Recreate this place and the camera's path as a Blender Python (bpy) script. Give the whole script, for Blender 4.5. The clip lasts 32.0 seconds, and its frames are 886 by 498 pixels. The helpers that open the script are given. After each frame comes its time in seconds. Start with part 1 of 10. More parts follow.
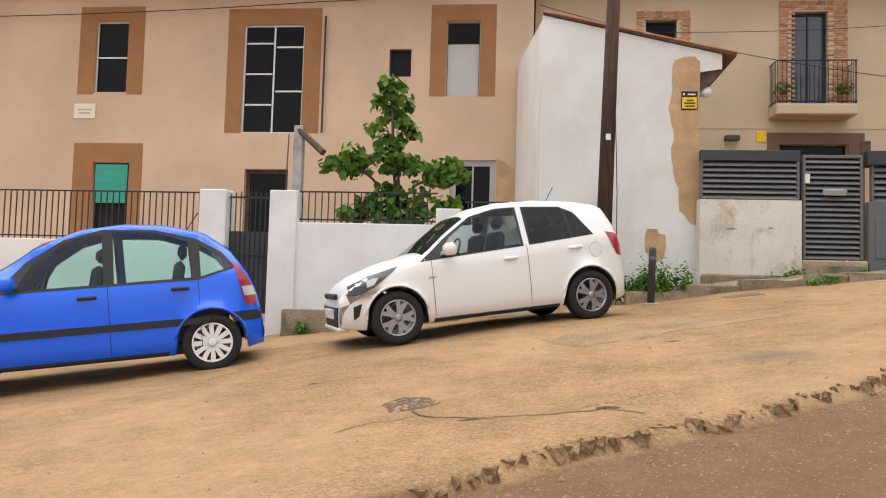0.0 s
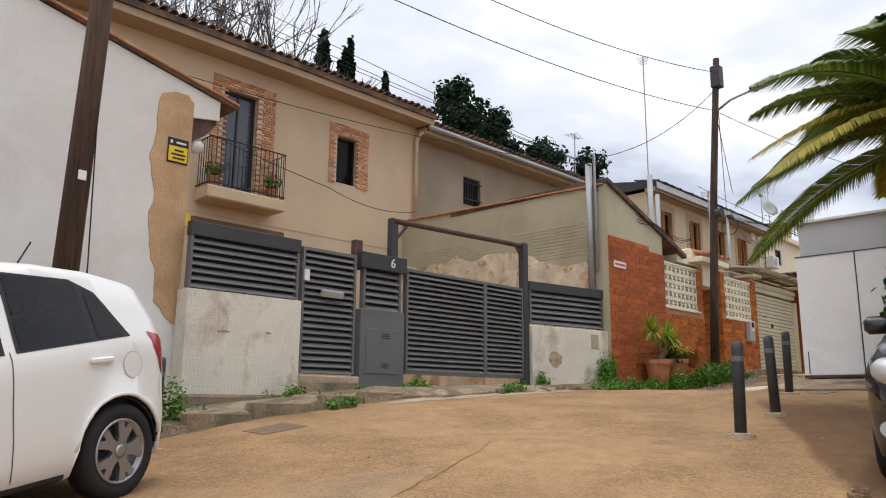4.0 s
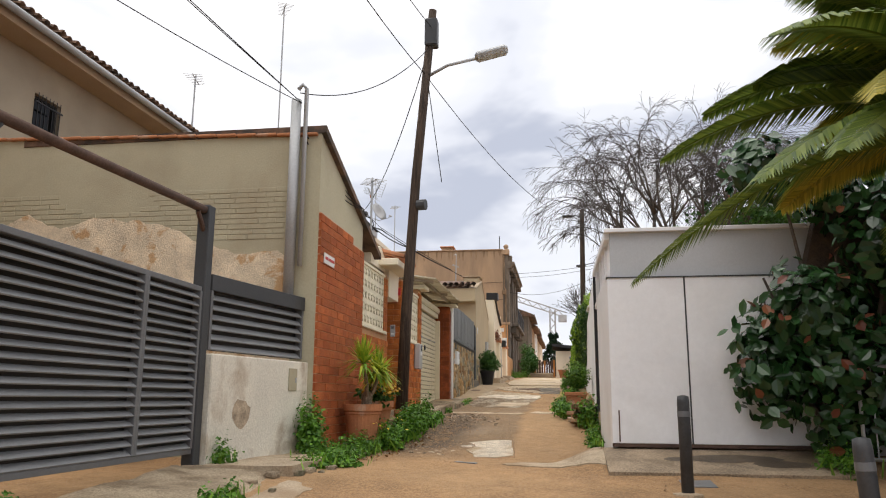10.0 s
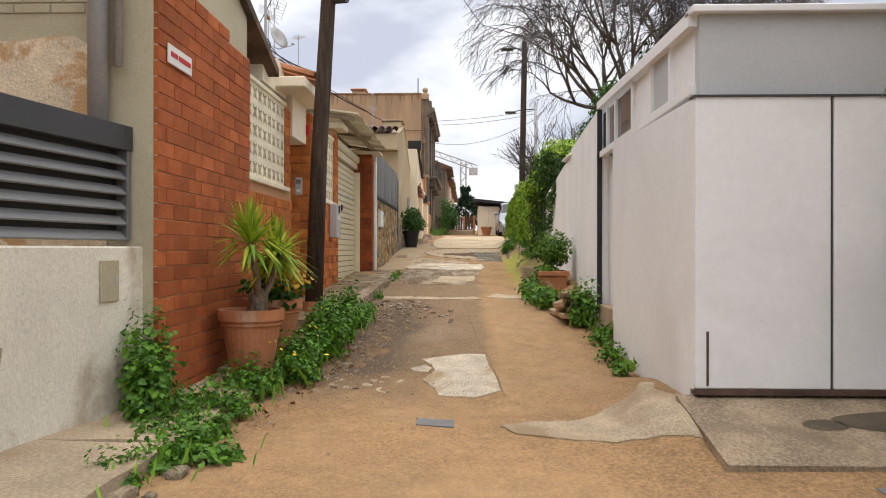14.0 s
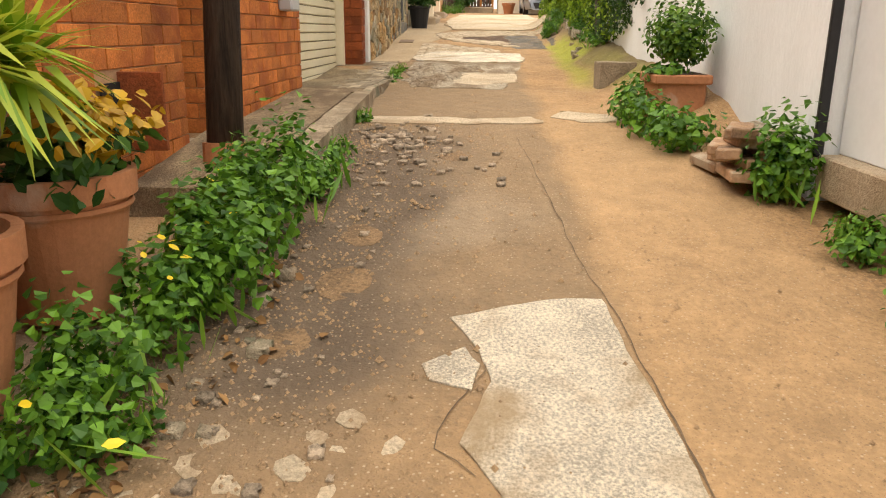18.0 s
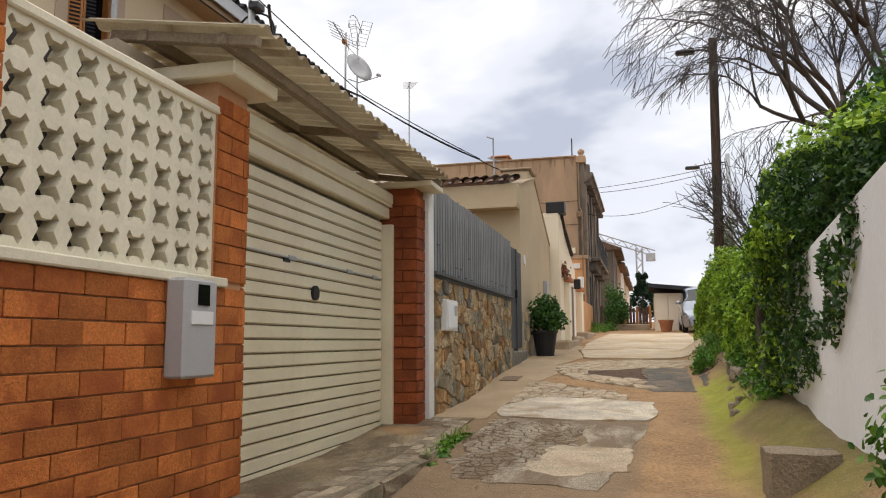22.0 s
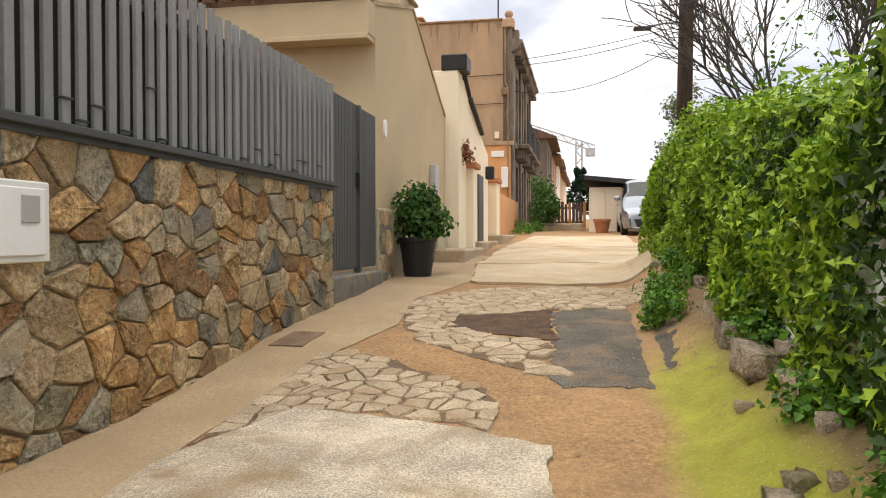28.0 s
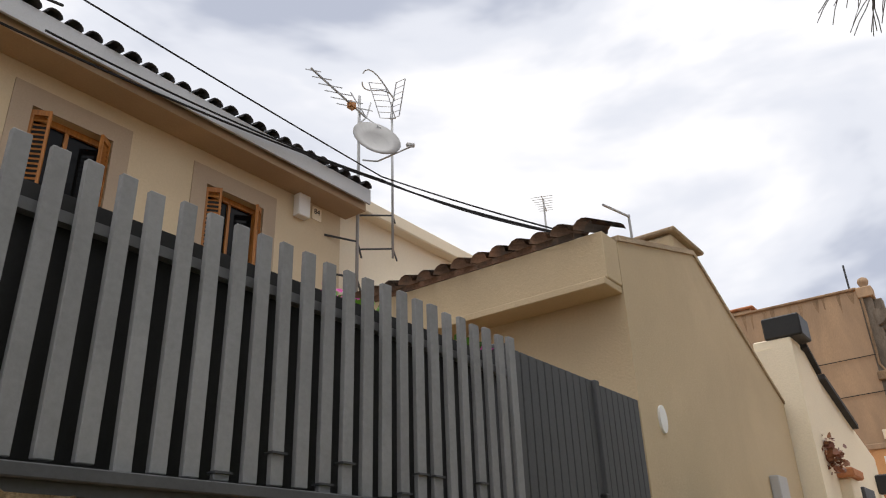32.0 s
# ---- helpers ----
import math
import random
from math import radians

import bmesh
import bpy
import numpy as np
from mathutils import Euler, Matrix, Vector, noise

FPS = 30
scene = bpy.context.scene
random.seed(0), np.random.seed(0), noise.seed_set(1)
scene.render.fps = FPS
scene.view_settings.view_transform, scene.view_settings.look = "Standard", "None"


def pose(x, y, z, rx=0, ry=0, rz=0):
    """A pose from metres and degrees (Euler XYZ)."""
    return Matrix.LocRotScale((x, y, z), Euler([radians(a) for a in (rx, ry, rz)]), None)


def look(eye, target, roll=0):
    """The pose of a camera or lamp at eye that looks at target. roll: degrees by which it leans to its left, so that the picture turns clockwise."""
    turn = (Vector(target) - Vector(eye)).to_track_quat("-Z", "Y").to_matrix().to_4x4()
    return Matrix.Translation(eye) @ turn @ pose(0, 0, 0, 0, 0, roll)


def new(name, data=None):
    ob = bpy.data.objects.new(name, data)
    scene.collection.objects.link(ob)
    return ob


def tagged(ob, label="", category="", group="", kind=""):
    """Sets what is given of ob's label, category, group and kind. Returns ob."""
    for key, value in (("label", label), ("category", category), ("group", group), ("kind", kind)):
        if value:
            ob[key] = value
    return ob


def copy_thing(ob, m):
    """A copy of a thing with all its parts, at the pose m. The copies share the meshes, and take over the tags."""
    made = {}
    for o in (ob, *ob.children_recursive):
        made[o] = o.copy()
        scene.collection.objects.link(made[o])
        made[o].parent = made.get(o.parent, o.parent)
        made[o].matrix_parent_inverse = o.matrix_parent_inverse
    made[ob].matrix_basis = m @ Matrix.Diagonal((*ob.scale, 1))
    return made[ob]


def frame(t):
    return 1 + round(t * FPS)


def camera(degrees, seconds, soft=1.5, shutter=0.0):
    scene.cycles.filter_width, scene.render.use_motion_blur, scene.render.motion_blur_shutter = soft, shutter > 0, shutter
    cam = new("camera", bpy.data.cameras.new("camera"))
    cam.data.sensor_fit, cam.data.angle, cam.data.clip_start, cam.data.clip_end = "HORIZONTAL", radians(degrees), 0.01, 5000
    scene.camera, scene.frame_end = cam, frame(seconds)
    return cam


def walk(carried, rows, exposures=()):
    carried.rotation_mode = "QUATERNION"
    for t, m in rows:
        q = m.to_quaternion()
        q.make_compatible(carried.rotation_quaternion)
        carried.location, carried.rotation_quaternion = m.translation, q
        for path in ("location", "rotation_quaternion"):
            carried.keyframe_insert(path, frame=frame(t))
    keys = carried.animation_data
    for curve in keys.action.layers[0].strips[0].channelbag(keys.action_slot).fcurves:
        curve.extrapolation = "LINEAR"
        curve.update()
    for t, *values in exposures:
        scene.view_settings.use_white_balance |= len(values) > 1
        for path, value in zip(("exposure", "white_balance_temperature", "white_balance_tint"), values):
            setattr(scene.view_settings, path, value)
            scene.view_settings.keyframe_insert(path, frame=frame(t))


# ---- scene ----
cam = camera(60.7, 32.0, 1.1)
# seconds, x, y, z, yaw, pitch, roll
ROWS = [
    (0.0, 0.0, 0.605, 1.299, 6.21, 3.2, -1.64),
    (0.5, -0.243, 1.243, 1.338, 1.1, 9.99, -0.99),
    (1.0, -0.542, 1.82, 1.419, -5.79, 10.63, 0.0),
    (1.5, -0.799, 2.258, 1.377, -15.42, 10.58, 0.62),
    (2.0, -1.151, 2.852, 1.484, -27.2, 9.79, -0.1),
    (2.5, -1.303, 3.514, 1.461, -35.43, 9.96, -0.3),
    (4.5, -1.417, 5.764, 1.766, -48.13, 11.49, -0.5),
    (5.0, -1.193, 6.359, 1.866, -51.97, 11.3, -0.45),
    (5.5, -1.048, 6.963, 1.96, -55.89, 11.13, -0.49),
    (6.0, -0.777, 7.495, 1.989, -58.91, 11.31, -0.46),
    (6.5, -0.479, 8.013, 2.096, -61.62, 11.25, -0.36),
    (7.0, -0.1, 8.398, 2.158, -63.94, 11.29, -0.32),
    (7.5, 0.294, 8.757, 2.262, -66.4, 11.26, -0.24),
    (8.0, 0.679, 9.133, 2.362, -69.83, 11.18, -0.1),
    (8.5, 1.105, 9.408, 2.411, -72.8, 11.28, -0.13),
    (9.0, 1.495, 9.774, 2.524, -76.6, 11.04, -0.23),
    (9.5, 1.856, 10.019, 2.544, -79.09, 11.19, -0.23),
    (10.0, 2.331, 10.326, 2.618, -81.25, 11.18, -0.32),
    (10.5, 2.77, 10.577, 2.719, -82.97, 10.71, -0.23),
    (11.0, 3.366, 10.73, 2.771, -85.44, 9.85, -0.02),
    (11.5, 3.897, 10.91, 2.868, -88.42, 8.01, 0.11),
    (12.0, 4.438, 10.914, 2.913, -91.07, 6.34, 0.2),
    (12.5, 4.92, 10.98, 2.955, -92.22, 4.43, 0.3),
    (13.0, 5.407, 11.063, 2.968, -91.52, 2.9, 0.19),
    (13.5, 5.952, 11.117, 2.997, -89.83, 1.41, 0.21),
    (14.0, 6.512, 11.273, 3.04, -88.3, 0.06, -0.07),
    (14.5, 7.136, 11.352, 3.043, -86.15, -0.91, -0.06),
    (16.5, 9.502, 11.519, 3.207, -85.74, -1.89, -0.15),
    (17.0, 10.087, 11.528, 3.22, -86.88, -1.33, -0.16),
    (17.5, 10.537, 11.578, 3.117, -87.36, -6.02, -0.07),
    (18.0, 11.065, 11.615, 3.056, -87.64, -16.08, -0.28),
    (18.5, 11.496, 11.677, 3.111, -88.8, -15.9, -0.61),
    (19.0, 11.858, 11.617, 3.196, -88.61, -8.32, -0.4),
    (19.5, 12.227, 11.499, 3.241, -88.8, -0.31, -0.13),
    (20.0, 12.66, 11.388, 3.316, -87.69, 5.35, -0.06),
    (20.5, 13.064, 11.26, 3.309, -84.81, 6.21, -0.05),
    (21.0, 13.566, 11.188, 3.34, -81.51, 6.47, -0.0),
    (21.5, 14.049, 11.124, 3.388, -78.18, 6.66, 0.17),
    (22.0, 14.551, 10.951, 3.399, -75.02, 7.04, 0.31),
    (22.5, 15.007, 10.822, 3.419, -73.4, 6.99, 0.4),
    (23.0, 15.365, 10.672, 3.361, -72.22, 7.05, 0.31),
    (23.5, 15.883, 10.736, 3.378, -72.53, 6.59, 0.14),
    (24.0, 16.463, 10.793, 3.385, -73.23, 5.35, 0.06),
    (24.5, 17.001, 10.859, 3.402, -75.41, 3.47, -0.02),
    (25.0, 17.385, 10.881, 3.378, -77.5, 1.71, -0.05),
    (25.5, 17.833, 10.944, 3.423, -80.32, 0.04, -0.19),
    (27.5, 19.715, 10.935, 3.594, -81.38, -1.87, 0.07),
    (28.0, 20.242, 10.762, 3.635, -79.41, -0.88, 0.11),
    (28.5, 20.719, 10.78, 3.7, -77.46, 1.23, -0.01),
    (29.0, 21.27, 10.765, 3.752, -74.38, 6.14, -0.21),
    (29.5, 21.725, 10.801, 3.807, -71.05, 11.56, -0.36),
    (30.0, 22.175, 10.758, 3.872, -64.3, 17.35, -1.53),
    (30.5, 22.633, 10.829, 3.91, -57.22, 19.19, -1.58),
    (31.0, 23.036, 10.922, 3.93, -48.34, 21.67, -1.2),
    (31.5, 23.456, 10.965, 3.927, -47.49, 24.87, -1.44),
    (32.0, 23.68, 11.008, 3.817, -52.8, 24.39, 1.9),
]
walk(cam, [(t, pose(x, y, z, 90 + pitch, roll, yaw)) for t, x, y, z, yaw, pitch, roll in ROWS],
     [(0.0, 0.44, 6650, 10), (0.9, 0.36, 6000, 10), (2.0, 0.24, 6400, 10), (3.0, 0.14, 6400, 10), (7.0, 0.1, 6550, 10), (13.0, 0.3, 6750, 10), (16.3, 0.34, 6600, 10), (17.1, 0.62, 6950, 10), (17.8, 0.82, 7550, 10), (18.6, 0.84, 7550, 10), (19.4, 0.46, 6750, 10), (20.3, 0.26, 6450, 10), (23.0, 0.08, 6800, 10), (24.6, 0.2, 7000, 10), (26.5, 0.38, 6950, 10), (28.2, 0.56, 7000, 10), (29.8, 0.1, 6900, 10), (32.0, 0.04, 6650, 10)])

# ---- light ----
world = bpy.data.worlds.new("world")
scene.world = world
world.use_nodes = True
wn, wl = world.node_tree.nodes, world.node_tree.links
wn.clear()
w_out = wn.new("ShaderNodeOutputWorld")
w_bg = wn.new("ShaderNodeBackground")
w_sky = wn.new("ShaderNodeTexSky")
w_sky.sky_type = "NISHITA"
w_sky.sun_disc = False
w_sky.sun_elevation, w_sky.sun_rotation = radians(75), radians(197)
w_gain = wn.new("ShaderNodeVectorMath")
w_gain.operation = "SCALE"
w_gain.inputs["Scale"].default_value = 0.09
w_tc = wn.new("ShaderNodeTexCoord")
w_map = wn.new("ShaderNodeMapping")
w_map.inputs["Scale"].default_value = (1.0, 1.0, 2.6)
w_map.inputs["Location"].default_value = (0.35, 0.1, 0.2)
w_n = wn.new("ShaderNodeTexNoise")
w_n.inputs["Scale"].default_value = 2.1
w_n.inputs["Detail"].default_value = 5.0
w_n.inputs["Roughness"].default_value = 0.5
w_n.inputs["Distortion"].default_value = 0.25
w_ramp = wn.new("ShaderNodeValToRGB")
w_ramp.color_ramp.interpolation = "EASE"
el = w_ramp.color_ramp.elements
el[0].position, el[0].color = 0.36, (0.47, 0.51, 0.62, 1)
el[1].position, el[1].color = 0.60, (1.0, 1.0, 1.03, 1)
mid = el.new(0.47)
mid.color = (0.76, 0.79, 0.87, 1)
w_mix = wn.new("ShaderNodeMixRGB")
w_mix.inputs["Fac"].default_value = 0.93
wl.new(w_tc.outputs["Generated"], w_map.inputs["Vector"])
wl.new(w_map.outputs["Vector"], w_n.inputs["Vector"])
wl.new(w_n.outputs["Fac"], w_ramp.inputs["Fac"])
wl.new(w_sky.outputs["Color"], w_gain.inputs[0])
wl.new(w_gain.outputs["Vector"], w_mix.inputs["Color1"])
wl.new(w_ramp.outputs["Color"], w_mix.inputs["Color2"])
wl.new(w_mix.outputs["Color"], w_bg.inputs["Color"])
w_bg.inputs["Strength"].default_value = 1.1
wl.new(w_bg.outputs["Background"], w_out.inputs["Surface"])
sun = new("sun", bpy.data.lights.new("sun", "SUN"))
sun.data.energy, sun.data.angle, sun.data.color = 2.1, radians(80), (1.0, 0.96, 0.89)
sun.matrix_world = look((0, 0, 40), (3, -3.0, 0))


# ---- materials ----
def mat(name, col, rough=0.85, var=0.18, scale=1.6, grain=45.0, bump=0.25, metal=0.0, stain=None, amount=0.5, stain_scale=0.7,
        stretch=(1, 1, 1), rand=0.0, dist=0.01, spec=0.35, edge=0.12, coat=0.0, gk=0.8):
    """Colour with two scales of variation, optional stains, and fine relief."""
    m = bpy.data.materials.new(name)
    m.use_nodes = True
    n, l = m.node_tree.nodes, m.node_tree.links
    bsdf = n["Principled BSDF"]
    tc = n.new("ShaderNodeTexCoord")
    mp = n.new("ShaderNodeMapping")
    mp.inputs["Scale"].default_value = stretch
    if rand:
        # each piece takes its own stretch of the pattern
        pi = n.new("ShaderNodeObjectInfo")
        far = n.new("ShaderNodeVectorMath")
        far.operation = "MULTIPLY_ADD"
        far.inputs[1].default_value = (61.0, 37.0, 23.0)
        l.new(pi.outputs["Random"], far.inputs[0])
        l.new(tc.outputs["Object"], far.inputs[2])
        l.new(far.outputs["Vector"], mp.inputs["Vector"])
    else:
        l.new(tc.outputs["Object"], mp.inputs["Vector"])
    big, fine = n.new("ShaderNodeTexNoise"), n.new("ShaderNodeTexNoise")
    big.inputs["Scale"].default_value, big.inputs["Detail"].default_value = scale, 5
    fine.inputs["Scale"].default_value, fine.inputs["Detail"].default_value = grain, 4
    fine.inputs["Roughness"].default_value = 0.7
    for t in (big, fine):
        l.new(mp.outputs["Vector"], t.inputs["Vector"])
    add = n.new("ShaderNodeMath")
    add.operation = "MULTIPLY_ADD"
    add.inputs[1].default_value = gk
    l.new(fine.outputs["Fac"], add.inputs[0])
    l.new(big.outputs["Fac"], add.inputs[2])
    span = n.new("ShaderNodeMapRange")
    span.inputs["From Min"].default_value, span.inputs["From Max"].default_value = 0.225 + 0.5 * gk, 0.775 + 0.5 * gk
    l.new(add.outputs[0], span.inputs["Value"])
    ramp = n.new("ShaderNodeValToRGB")
    e = ramp.color_ramp.elements
    dark = [max(0.0, c * (1 - 1.6 * var)) for c in col]
    lite = [min(1.0, c * (1 + var)) for c in col]
    e[0].color, e[1].color = (*dark, 1), (*lite, 1)
    l.new(span.outputs["Result"], ramp.inputs["Fac"])
    colour = ramp.outputs["Color"]
    if stain:
        sn = n.new("ShaderNodeTexNoise")
        sn.inputs["Scale"].default_value, sn.inputs["Detail"].default_value = stain_scale, 7
        sn.inputs["Roughness"].default_value, sn.inputs["Distortion"].default_value = 0.62, 0.4
        l.new(mp.outputs["Vector"], sn.inputs["Vector"])
        sr = n.new("ShaderNodeMapRange")
        sr.inputs["From Min"].default_value, sr.inputs["From Max"].default_value = 0.68 - 0.28 * amount - edge / 2, 0.68 - 0.28 * amount + edge / 2
        sr.inputs["To Max"].default_value = 0.85
        l.new(sn.outputs["Fac"], sr.inputs["Value"])
        mx = n.new("ShaderNodeMixRGB")
        l.new(sr.outputs["Result"], mx.inputs["Fac"])
        l.new(colour, mx.inputs["Color1"])
        mx.inputs["Color2"].default_value = (*stain, 1)
        colour = mx.outputs["Color"]
    if rand:
        oi = n.new("ShaderNodeObjectInfo")
        rr = n.new("ShaderNodeMapRange")
        rr.inputs["To Min"].default_value, rr.inputs["To Max"].default_value = 1 - rand, 1 + rand
        l.new(oi.outputs["Random"], rr.inputs["Value"])
        mu = n.new("ShaderNodeVectorMath")
        mu.operation = "SCALE"
        l.new(colour, mu.inputs[0])
        l.new(rr.outputs["Result"], mu.inputs["Scale"])
        colour = mu.outputs["Vector"]
    l.new(colour, bsdf.inputs["Base Color"])
    bsdf.inputs["Metallic"].default_value = metal
    bsdf.inputs["Specular IOR Level"].default_value = spec
    bsdf.inputs["Coat Weight"].default_value = coat
    rm = n.new("ShaderNodeMapRange")
    rm.inputs["To Min"].default_value, rm.inputs["To Max"].default_value = max(0.02, rough - 0.1), min(1.0, rough + 0.1)
    l.new(big.outputs["Fac"], rm.inputs["Value"])
    l.new(rm.outputs["Result"], bsdf.inputs["Roughness"])
    if bump:
        bp = n.new("ShaderNodeBump")
        bp.inputs["Strength"].default_value, bp.inputs["Distance"].default_value = min(1.0, bump * 2), dist
        l.new(add.outputs[0], bp.inputs["Height"])
        l.new(bp.outputs["Normal"], bsdf.inputs["Normal"])
    return m


def glass(name, col=(0.006, 0.0065, 0.007), rough=0.05, spec=0.12):
    """A dark pane that mirrors the street."""
    m = bpy.data.materials.new(name)
    m.use_nodes = True
    b = m.node_tree.nodes["Principled BSDF"]
    b.inputs["Base Color"].default_value = (*col, 1)
    b.inputs["Roughness"].default_value = rough
    b.inputs["Specular IOR Level"].default_value = spec
    return m


PEACH = mat("peach_render", (0.66, 0.48, 0.335), var=0.08, scale=0.5, grain=30, bump=0.12, stain=(0.5, 0.37, 0.26), amount=0.35, stain_scale=0.35, edge=0.3)
OCHRE = mat("ochre_band", (0.36, 0.175, 0.075), var=0.12, bump=0.12)
WALLWHITE = mat("white_painted_render", (0.88, 0.89, 0.9), var=0.06, scale=0.8, bump=0.3, dist=0.012, stain=(0.74, 0.73, 0.72), amount=0.3, stain_scale=0.7, stretch=(1, 1, 0.35), edge=0.3)
WHITEWASH = mat("whitewash", (0.78, 0.77, 0.74), var=0.06, scale=0.9, bump=0.3, dist=0.015, stain=(0.62, 0.58, 0.52), amount=0.25, stain_scale=0.6, edge=0.3)
OLDWHITE = mat("weathered_white_render", (0.75, 0.71, 0.61), var=0.14, scale=1.1, bump=0.5, dist=0.015, stain=(0.4, 0.31, 0.21), amount=0.3, stain_scale=2.0, edge=0.16, stretch=(1, 1, 0.7))
BROWNPLASTER = mat("brown_plaster", (0.55, 0.36, 0.2), var=0.18, scale=2.5, bump=0.4, dist=0.015)
SAND = mat("sand_render", (0.6, 0.46, 0.31), var=0.07, scale=0.6, bump=0.2, stain=(0.47, 0.36, 0.25), amount=0.3, stain_scale=0.4, edge=0.3)
DRAB = mat("drab_render", (0.36, 0.3, 0.22), var=0.1, scale=0.7, bump=0.2, stain=(0.25, 0.2, 0.15), amount=0.35, stain_scale=0.5, edge=0.3)
OLIVE = mat("olive_cream_render", (0.45, 0.41, 0.29), var=0.1, scale=0.8, bump=0.25, stain=(0.34, 0.29, 0.2), amount=0.35, stain_scale=0.6, edge=0.25)
PEELED = mat("peeled_render", (0.72, 0.6, 0.44), var=0.22, scale=3.0, bump=0.8, dist=0.02, stain=(0.5, 0.29, 0.13), amount=0.42, stain_scale=2.6, edge=0.06)
CREAM = mat("cream_render", (0.6, 0.49, 0.33), var=0.05, scale=0.5, bump=0.25, stain=(0.52, 0.42, 0.29), amount=0.25, stain_scale=0.35, edge=0.35)
PALECREAM = mat("pale_cream_render", (0.82, 0.73, 0.57), var=0.05, scale=0.5, bump=0.25)
OLDBROWN = mat("streaked_brown_render", (0.5, 0.34, 0.21), var=0.16, scale=0.7, bump=0.3, stain=(0.27, 0.19, 0.13), amount=0.5, stain_scale=0.8, stretch=(1, 1, 0.25), edge=0.25)
ORANGE = mat("orange_render", (0.68, 0.36, 0.16), var=0.1, scale=0.6, bump=0.25)
WHITEPAINT = mat("white_sheet_paint", (0.84, 0.85, 0.87), rough=0.5, var=0.04, scale=0.7, grain=12, bump=0.06, stain=(0.62, 0.62, 0.62), amount=0.2, stain_scale=0.5, edge=0.35)
GREYSHEET = mat("grey_sheet", (0.5, 0.52, 0.54), rough=0.45, var=0.07, scale=1.0, bump=0.05)
BRICK = mat("brick", gk=1.2, col=(0.56, 0.18, 0.046), var=0.26, scale=2.2, grain=70, bump=0.35, rand=0.2, spec=0.25, stain=(0.3, 0.075, 0.022), amount=0.5, stain_scale=2.6, edge=0.16)
BRICKRED = mat("red_brick", gk=1.2, col=(0.42, 0.12, 0.04), var=0.26, scale=2.2, grain=70, bump=0.35, rand=0.16, spec=0.25, stain=(0.3, 0.07, 0.022), amount=0.45, stain_scale=2.6, edge=0.2)
PALEJOINT = mat("pale_joint", (0.6, 0.36, 0.22), var=0.15, scale=4, bump=0.4)
MORTAR = mat("mortar", (0.52, 0.29, 0.155), var=0.12, scale=4, bump=0.4)
THINBRICK = mat("thin_brick", (0.55, 0.3, 0.17), var=0.2, scale=9, bump=0.3, rand=0.3)
PALEMORTAR = mat("pale_mortar", (0.6, 0.5, 0.38), var=0.1, bump=0.4)
DARKMETAL = mat("dark_grey_paint", (0.05, 0.052, 0.056), rough=0.5, var=0.12, bump=0.08)
GREYMETAL = mat("grey_paint", (0.14, 0.144, 0.15), rough=0.5, var=0.1, scale=1.2, bump=0.06, stain=(0.11, 0.1, 0.1), amount=0.15, stain_scale=1.2)
LOUVRE = mat("louvre_grey", (0.2, 0.205, 0.21), rough=0.45, var=0.1, scale=1.1, bump=0.05, rand=0.05)
DARKPOLE = mat("dark_weathered_pole", (0.07, 0.046, 0.032), var=0.45, scale=14, bump=0.8, dist=0.02, stretch=(1, 1, 0.06), gk=1.2)
SHADEWALL = mat("porch_wall_shade", (0.05, 0.042, 0.035), var=0.2)
REDSIGN = mat("red_sign", (0.5, 0.03, 0.03), rough=0.4, var=0.1, bump=0.0)
SLATGREY = mat("slat_grey", (0.23, 0.233, 0.238), rough=0.75, var=0.1, scale=3, bump=0.05, rand=0.1)
BLACKMETAL = mat("black_iron", (0.025, 0.025, 0.028), rough=0.5, bump=0.1)
RUSTY = mat("rusty_steel", (0.1, 0.06, 0.045), rough=0.75, var=0.3, scale=8, bump=0.3)
GALV = mat("galvanised_steel", (0.4, 0.41, 0.42), rough=0.5, var=0.15, metal=0.25, bump=0.05)
LATTICE = mat("cream_block", (0.74, 0.68, 0.52), var=0.08, scale=3, bump=0.2, rand=0.05)
GARAGE = mat("cream_enamel", (0.76, 0.69, 0.5), rough=0.4, var=0.05, scale=0.8, bump=0.04, stain=(0.55, 0.47, 0.33), amount=0.18, stain_scale=0.8, edge=0.3)
TILE = mat("roof_tile", (0.2, 0.12, 0.08), var=0.3, scale=5, bump=0.4, rand=0.35, stain=(0.06, 0.055, 0.05), amount=0.55, stain_scale=2.0)
TILEDARK = mat("dark_roof_tile", (0.045, 0.045, 0.05), var=0.3, scale=5, bump=0.3, rand=0.3)
TERRACOTTA = mat("terracotta", (0.45, 0.19, 0.09), var=0.15, scale=4, bump=0.2, stain=(0.5, 0.36, 0.27), amount=0.25, stain_scale=3)
POLEWOOD = mat("creosoted_wood", (0.085, 0.05, 0.032), var=0.45, scale=6, grain=30, bump=0.6, stretch=(1, 1, 0.08), dist=0.02)
CONCRETE = mat("concrete", gk=1.5, col=(0.47, 0.37, 0.26), var=0.2, scale=1.5, bump=0.5, stain=(0.3, 0.21, 0.13), amount=0.4, stain_scale=1.1, edge=0.2)
PALECONC = mat("pale_concrete", gk=2.1, col=(0.76, 0.66, 0.52), var=0.28, scale=3.0, grain=85, bump=0.8, dist=0.012, stain=(0.42, 0.29, 0.16), amount=0.38, stain_scale=1.6, edge=0.14, rand=0.06)
